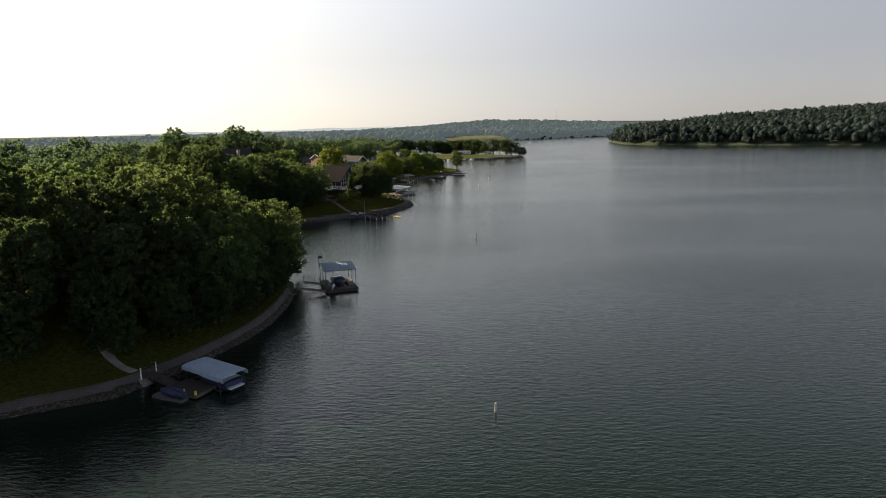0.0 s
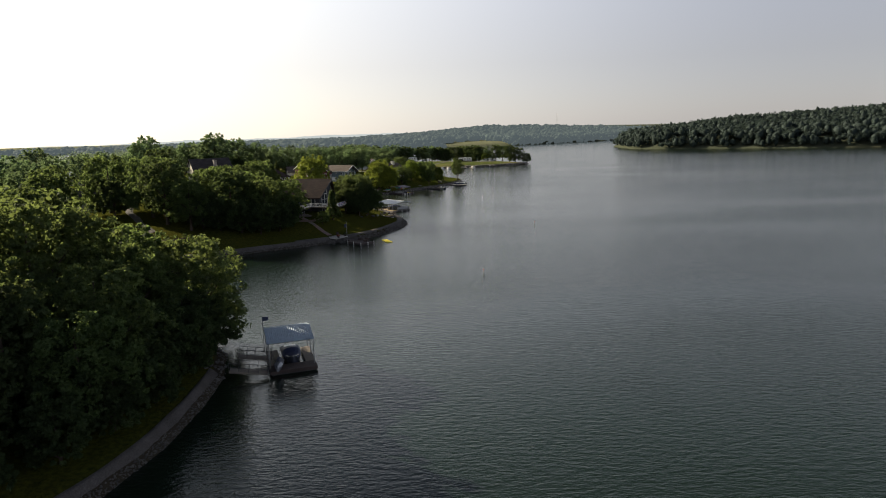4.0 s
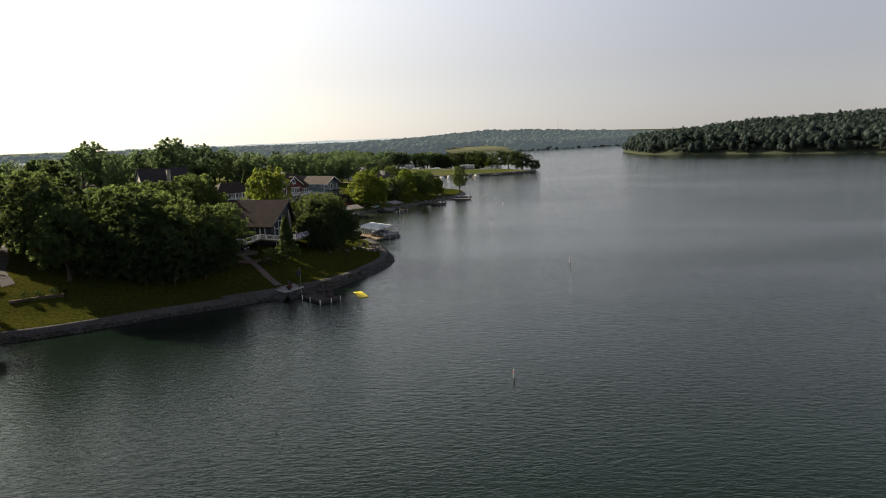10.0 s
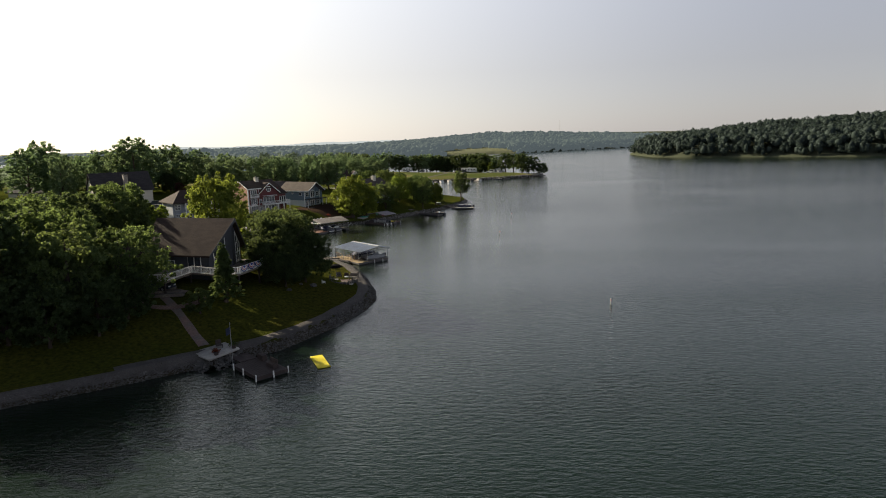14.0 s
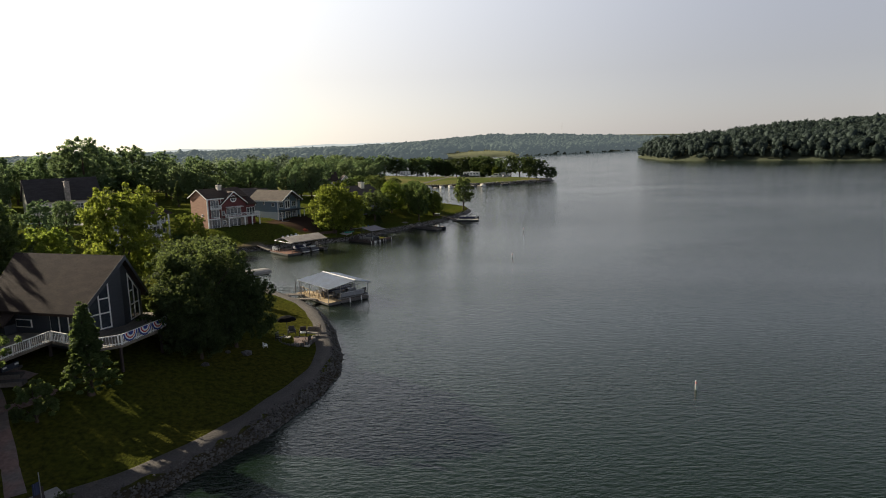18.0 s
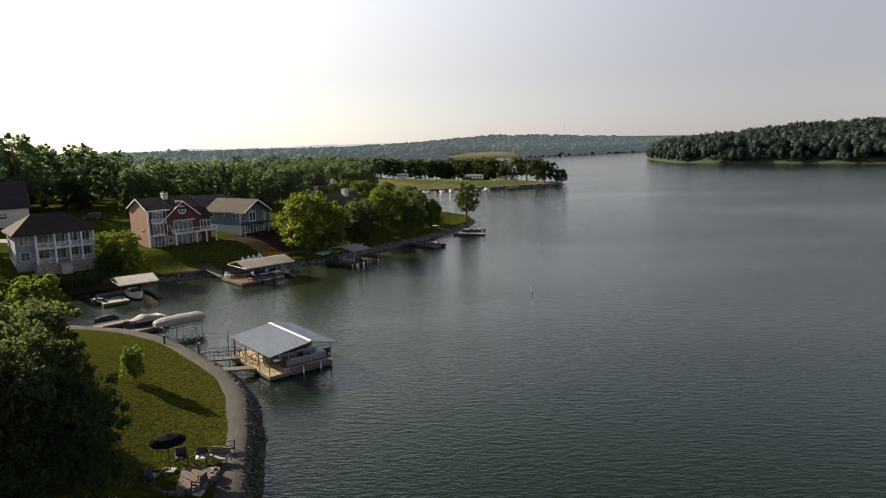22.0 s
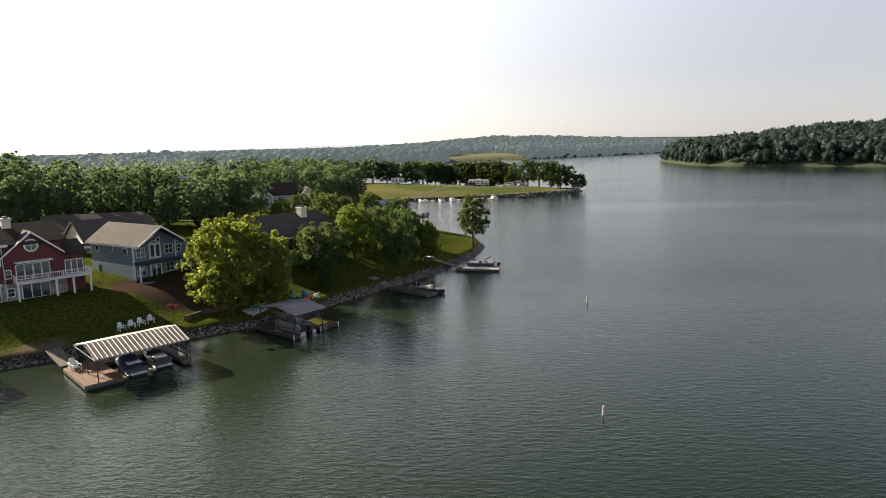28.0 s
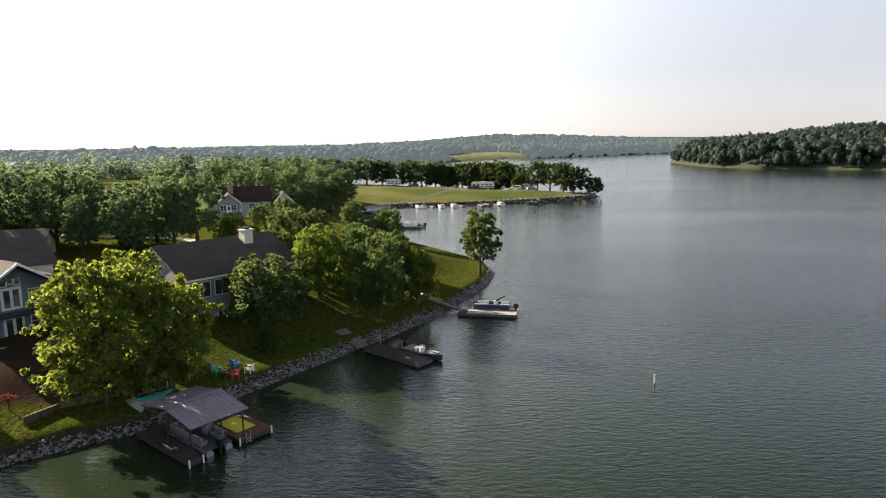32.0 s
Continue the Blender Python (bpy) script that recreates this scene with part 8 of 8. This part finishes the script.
def canopy(outline_test, box_, n, size, h, label, seed, material, lumps=4, leaf=None, per=0, low=0.3, fine=2):
    """Far woods as one mass: every crown a few uneven rounded lumps, with loose leaf sprays to break its outline."""
    rng = np.random.default_rng(seed)
    ico = bmesh.new()
    bmesh.ops.create_icosphere(ico, subdivisions=fine, radius=1.0)
    bv = np.array([v.co[:] for v in ico.verts])
    bf = np.array([[v.index for v in f.verts] for f in ico.faces])
    ico.free()
    x0, x1, y0, y1 = box_
    p = np.column_stack([rng.uniform(x0, x1, n * 8), rng.uniform(y0, y1, n * 8)])
    p = p[outline_test(p)][:n]
    z = heights(p)[0]
    m = len(p)
    hh, w = h * rng.uniform(0.7, 1.25, m), size * rng.uniform(0.6, 1.4, m)
    cs, rs = [], []
    for k in range(lumps):
        top = k == lumps - 1
        a = k * 6.283 / max(1, lumps - 1) + rng.uniform(-0.5, 0.5, m)
        o = np.zeros(m) if top else w * 0.27
        r = w * (rng.uniform(0.26, 0.34, m) if top else rng.uniform(0.25, 0.36, m))
        zz = hh - r * 0.9 if top else hh * (low + (0.74 - low) * rng.uniform(0.2, 1.0, m))
        cs.append(np.column_stack([p[:, 0] + np.cos(a) * o, p[:, 1] + np.sin(a) * o, z + zz]))
        rs.append(r)
    cs, rs = np.concatenate(cs), np.concatenate(rs)
    c = len(cs)
    jit = 1 + (0.16 if fine > 1 else 0.09) * rng.normal(size=(c, len(bv), 1))
    v = cs[:, None, :] + bv[None] * jit * (rs * (0.66 if leaf else 1.0))[:, None, None] * np.array([1, 1, 0.95])
    f = (bf[None] + (np.arange(c) * len(bv))[:, None, None]).reshape(-1, 3)
    ob = tagged(new("woods", mesh_np("woods", v.reshape(-1, 3), f, material, True)), label, "woods", kind="stuff")
    if leaf:
        q, f = leaf_cards(rng, cs, rs * 1.25, per, leaf[1], 1.1, 0.3, 1.1)
        tagged(new("woods", mesh_np("woods", q, f, leaf[0])), label, "woods", kind="stuff")
    return ob


def headland_woods(outline_test, n, gap, w0, w1, h0, h1, base, clumps, per, leaf, label, seed):
    """One mass of separate broad crowns, each a dark heart wrapped in leaf sprays."""
    rng = np.random.default_rng(seed)
    cand = np.column_stack([rng.uniform(215, 620, n * 9), rng.uniform(600, 1010, n * 9)])
    cand = cand[outline_test(cand)]
    cells, p = set(), []
    for x, y in cand:
        c = (int(x / gap), int(y / gap))
        if c not in cells:
            cells.add(c)
            p.append((x, y))
    p = np.array(p[:n])
    z = heights(p)[0]
    cs, rs, hearts = [], [], []
    for (x, y), zz in zip(p, z):
        w, h = rng.uniform(w0, w1), rng.uniform(h0, h1)
        v = rng.normal(size=(clumps, 3))
        v /= np.linalg.norm(v, axis=1)[:, None]
        t = rng.uniform(0.55, 1.0, clumps)
        lob = 1 + 0.22 * np.sin(3 * np.arctan2(v[:, 1], v[:, 0]) + rng.uniform(0, 6.28))
        lo = h * base
        cs.append(np.column_stack([x + v[:, 0] * t * lob * w * 0.5, y + v[:, 1] * t * lob * w * 0.5, zz + lo + (h - lo) * (0.5 + 0.47 * v[:, 2] * t)]))
        rs.append(w * rng.uniform(0.10, 0.17, clumps))
        hearts.append((x, y, zz + lo + (h - lo) * 0.48, w * 0.40, (h - lo) * 0.42))
    q, f = leaf_cards(rng, np.concatenate(cs), np.concatenate(rs), per, leaf, 0.9, 0.35, 0.8)
    tagged(new("woods", mesh_np("woods", q, f, M_LEAFFAR)), label, "woods", kind="stuff")
    ico = bmesh.new()
    bmesh.ops.create_icosphere(ico, subdivisions=1, radius=1.0)
    bv = np.array([v.co[:] for v in ico.verts])
    bf = np.array([[v.index for v in f.verts] for f in ico.faces])
    ico.free()
    hh = np.array(hearts)
    jit = 1 + 0.18 * rng.normal(size=(len(hh), len(bv), 1))
    v = hh[:, None, :3] + bv[None] * jit * hh[:, None, [3, 3, 4]]
    f = (bf[None] + (np.arange(len(hh)) * len(bv))[:, None, None]).reshape(-1, 3)
    tagged(new("woods", mesh_np("woods", v.reshape(-1, 3), f, M_CANOPY, True)), label, "woods", kind="stuff")


headland_woods(lambda p: signed_distance(p, HEADLAND) > 8, 2300, 5.2, 6.5, 11.5, 11, 17.5, 0.25, 19, 13, 0.66, "dense dark green woods on the headland", 91)
headland_woods(lambda p: (signed_distance(p, HEADLAND) > 0.8) & (signed_distance(p, HEADLAND) < 11), 520, 4.0, 5, 8.5, 7, 14, 0.06, 24, 14, 0.55, "trees along the headland shore", 92)
fld = [(-10, 1040), (30, 1090), (100, 1200), (75, 1430), (20, 1350), (-10, 1150)]
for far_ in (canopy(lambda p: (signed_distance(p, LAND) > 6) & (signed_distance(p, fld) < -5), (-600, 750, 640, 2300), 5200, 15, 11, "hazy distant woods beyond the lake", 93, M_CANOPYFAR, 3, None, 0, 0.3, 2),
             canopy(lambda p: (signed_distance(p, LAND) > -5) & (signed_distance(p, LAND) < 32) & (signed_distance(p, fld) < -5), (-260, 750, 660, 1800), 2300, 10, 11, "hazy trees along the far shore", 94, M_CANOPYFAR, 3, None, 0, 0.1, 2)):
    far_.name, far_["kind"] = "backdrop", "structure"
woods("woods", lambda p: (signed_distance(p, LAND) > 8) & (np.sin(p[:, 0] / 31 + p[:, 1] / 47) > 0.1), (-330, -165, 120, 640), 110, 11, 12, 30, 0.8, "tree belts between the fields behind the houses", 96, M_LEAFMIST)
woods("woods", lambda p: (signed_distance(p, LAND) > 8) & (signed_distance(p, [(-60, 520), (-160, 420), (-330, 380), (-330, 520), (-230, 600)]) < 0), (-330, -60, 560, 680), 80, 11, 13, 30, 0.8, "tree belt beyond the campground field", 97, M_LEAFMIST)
# radio mast on the skyline
mast = thing("radio_mast", pose(608, 3697, 20), "thin steel radio mast on the far hills", "mast")
part("mast_shaft", tubes(((0, 0, 0), (0, 0, 100), 1.0, 0.6), n=6), M_STEEL, mast)
flower_tub(-25.9, 179.5, 1.2, M_FLOWER, "tub of orange-red flowers on the pad")
flower_tub(-24.7, 181.7, 1.22, M_LEAFD, "tub of dark plants on the pad", 0.7)
tb = thing("shrub", pose(-36.2, 302.4, height(-36.2, 302.4)), "small red-leaved shrub on the lawn", "shrub")
rng_ = np.random.default_rng(5)
q_, f_ = leaf_cards(rng_, [(0, 0, 1.2), (0.3, 0.2, 1.0), (-0.3, 0.1, 1.1), (0.1, -0.3, 0.9)], [0.34] * 4, 40, 0.09)
part("leaves", mesh_np("leaves", q_, f_, M_FLOWER), M_FLOWER, tb)
part("stem", tubes(((0, 0, 0), (0, 0, 1.0), 0.05)), M_BARK, tb)

# ---- distance: a hazy ridge far behind everything ----
rx = np.linspace(-4600, 4600, 460)
rtop = np.interp(rx, [-4600, -2900, -1800, -870, -370, 350, 1100, 2200, 4600], [5, 7, 23, 33, 40, 50, 44, 38, 45])
rtop = rtop + 3.0 * np.sin(rx / 160) + 2.0 * np.sin(rx / 71 + 1) + np.random.default_rng(3).normal(size=rx.size) * 1.6
ver = [(x, 4550 - abs(x) * 0.10, -30) for x in rx] + [(x, 4550 - abs(x) * 0.10, z) for x, z in zip(rx, rtop)] + [(x, 4900, z - 6) for x, z in zip(rx, rtop)]
n_ = len(rx)
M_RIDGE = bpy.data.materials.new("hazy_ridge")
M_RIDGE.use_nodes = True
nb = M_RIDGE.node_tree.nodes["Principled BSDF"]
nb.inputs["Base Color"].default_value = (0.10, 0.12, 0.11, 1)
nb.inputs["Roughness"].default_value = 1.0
# pale grey emission puts the haze into the ridge itself
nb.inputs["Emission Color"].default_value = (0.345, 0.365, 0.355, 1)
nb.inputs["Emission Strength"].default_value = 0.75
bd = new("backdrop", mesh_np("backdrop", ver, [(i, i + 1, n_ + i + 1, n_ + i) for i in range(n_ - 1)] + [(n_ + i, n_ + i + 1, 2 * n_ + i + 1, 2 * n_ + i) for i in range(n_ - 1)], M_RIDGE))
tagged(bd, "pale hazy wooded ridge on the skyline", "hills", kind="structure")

# ---- riprap: rocks along the water's edge ----
def along(line, step):
    out = []
    for (ax, ay), (bx, by) in zip(line, line[1:]):
        ln = math.hypot(bx - ax, by - ay)
        n = max(1, int(ln / step))
        for i in range(n):
            t = i / n
            out.append((ax + (bx - ax) * t, ay + (by - ay) * t, -(by - ay) / ln, (bx - ax) / ln))
    return out


ROCKS = [rock_mesh(100 + i, M_ROCK) for i in range(6)]
riprap = thing("riprap", Matrix(), "bank of loose grey limestone rocks at the shore", "riprap", kind="structure")
rr_ = random.Random(17)


def rock_spots(line, per_m, d0, d1, s0, s1):
    out = []
    for x, y, nx_, ny_ in along(line, 1.0 / per_m):
        d = rr_.uniform(d0, d1)
        out.append((x + nx_ * d + rr_.uniform(-0.3, 0.3), y + ny_ * d + rr_.uniform(-0.3, 0.3), rr_.uniform(s0, s1)))
    z = heights([(a, b) for a, b, _ in out])[0]
    return [(a, b, max(float(c), -0.15) + 0.05 * s, s) for (a, b, s), c in zip(out, z)]


near = rock_spots([(-15.6, 193), (-12.5, 201.8), (-11.7, 207.5), (-12.3, 213), (-14.1, 220)], 10.8, -0.55, 1.0, 0.22, 0.46)
for i, (x, y, z, s) in enumerate(near[:300]):
    o = new("rock", ROCKS[i % 6])
    o.parent = riprap
    o.matrix_basis = Matrix.LocRotScale((x, y, z), Euler((rr_.uniform(-0.4, 0.4), rr_.uniform(-0.4, 0.4), rr_.uniform(0, 6.28))), (s, s * rr_.uniform(0.7, 1.0), s * rr_.uniform(0.6, 0.95)))
rest = near[300:]
rest += rock_spots([(-15.6, 193), (-12.5, 201.8), (-11.7, 207.5), (-12.3, 213), (-14.9, 223)], 34, -0.4, 1.15, 0.14, 0.32)
rest += rock_spots(SHORE_NEAR[26:33], 28, -0.5, 1.1, 0.16, 0.45)
rest += rock_spots(SHORE_NEAR[15:24], 80, -0.3, 0.8, 0.12, 0.28)
rest += rock_spots(SHORE_NEAR[2:10], 50, -0.25, 0.45, 0.1, 0.24)
rest += rock_spots(SHORE_NEAR[9:16], 6, -0.4, 1.4, 0.3, 0.7)
pale = rock_spots(SHORE_NEAR[37:45], 12, -0.4, 0.6, 0.25, 0.5)
pale += rock_spots(SHORE_NEAR[43:54], 70, -0.35, 0.8, 0.12, 0.3)
pale += rock_spots(SHORE_NEAR[37:45], 40, -0.25, 0.6, 0.12, 0.27)
pale += rock_spots(SHORE_NEAR[58:68], 5, -0.6, 2.4, 0.5, 1.3)
# rocks heaped up to the edge of the pad
for k in range(420):
    t = rr_.uniform(0, 1)
    o = rr_.uniform(0, 1)
    ax, ay = (-28.6 + 2.7 * t * 1.0, 180.1 - 2.3 * t) if k % 2 else (-25.9 + 2.0 * t, 178.2 + 3.9 * t)
    dx, dy = (-0.62, -0.78) if k % 2 else (0.87, -0.48)
    rest.append((ax + dx * (o * 1.3 - 0.3), ay + dy * (o * 1.3 - 0.3), 0.85 - 0.9 * o, rr_.uniform(0.2, 0.42)))
base = [np.array([v.co[:] for v in me.vertices]) for me in ROCKS]
tri_ = [np.array([p.vertices[:] for p in me.polygons]) for me in ROCKS]
M_ROCKSTUFF = mat("loose_shore_rock", (0.125, 0.118, 0.112), 0.9, vary=0.35, grain=1.6, bump=0.9, bump_scale=12, rgb2=(0.070, 0.066, 0.063), mix_scale=1.5, spec=0.25)
M_ROCKPALE = mat("pale_shore_rock", (0.27, 0.255, 0.24), 0.9, vary=0.35, grain=1.6, bump=0.9, bump_scale=12, rgb2=(0.16, 0.15, 0.14), mix_scale=1.5, spec=0.25)
for spots, stone in ((rest, M_ROCKSTUFF), (pale, M_ROCKPALE)):
    vs_, fs_, off = [], [], 0
    for i, (x, y, z, s) in enumerate(spots):
        k = i % 6
        R = np.array(Euler((rr_.uniform(-0.5, 0.5), rr_.uniform(-0.5, 0.5), rr_.uniform(0, 6.28))).to_matrix())
        v = (base[k] * np.array([s, s * rr_.uniform(0.7, 1.0), s * rr_.uniform(0.55, 0.95)])) @ R.T + np.array([x, y, z])
        vs_.append(v)
        fs_.append(tri_[k] + off)
        off += len(v)
    rk = part("loose_rocks", mesh_np("loose_rocks", np.concatenate(vs_), np.concatenate(fs_), stone), stone, riprap)
    rk["kind"] = "stuff"
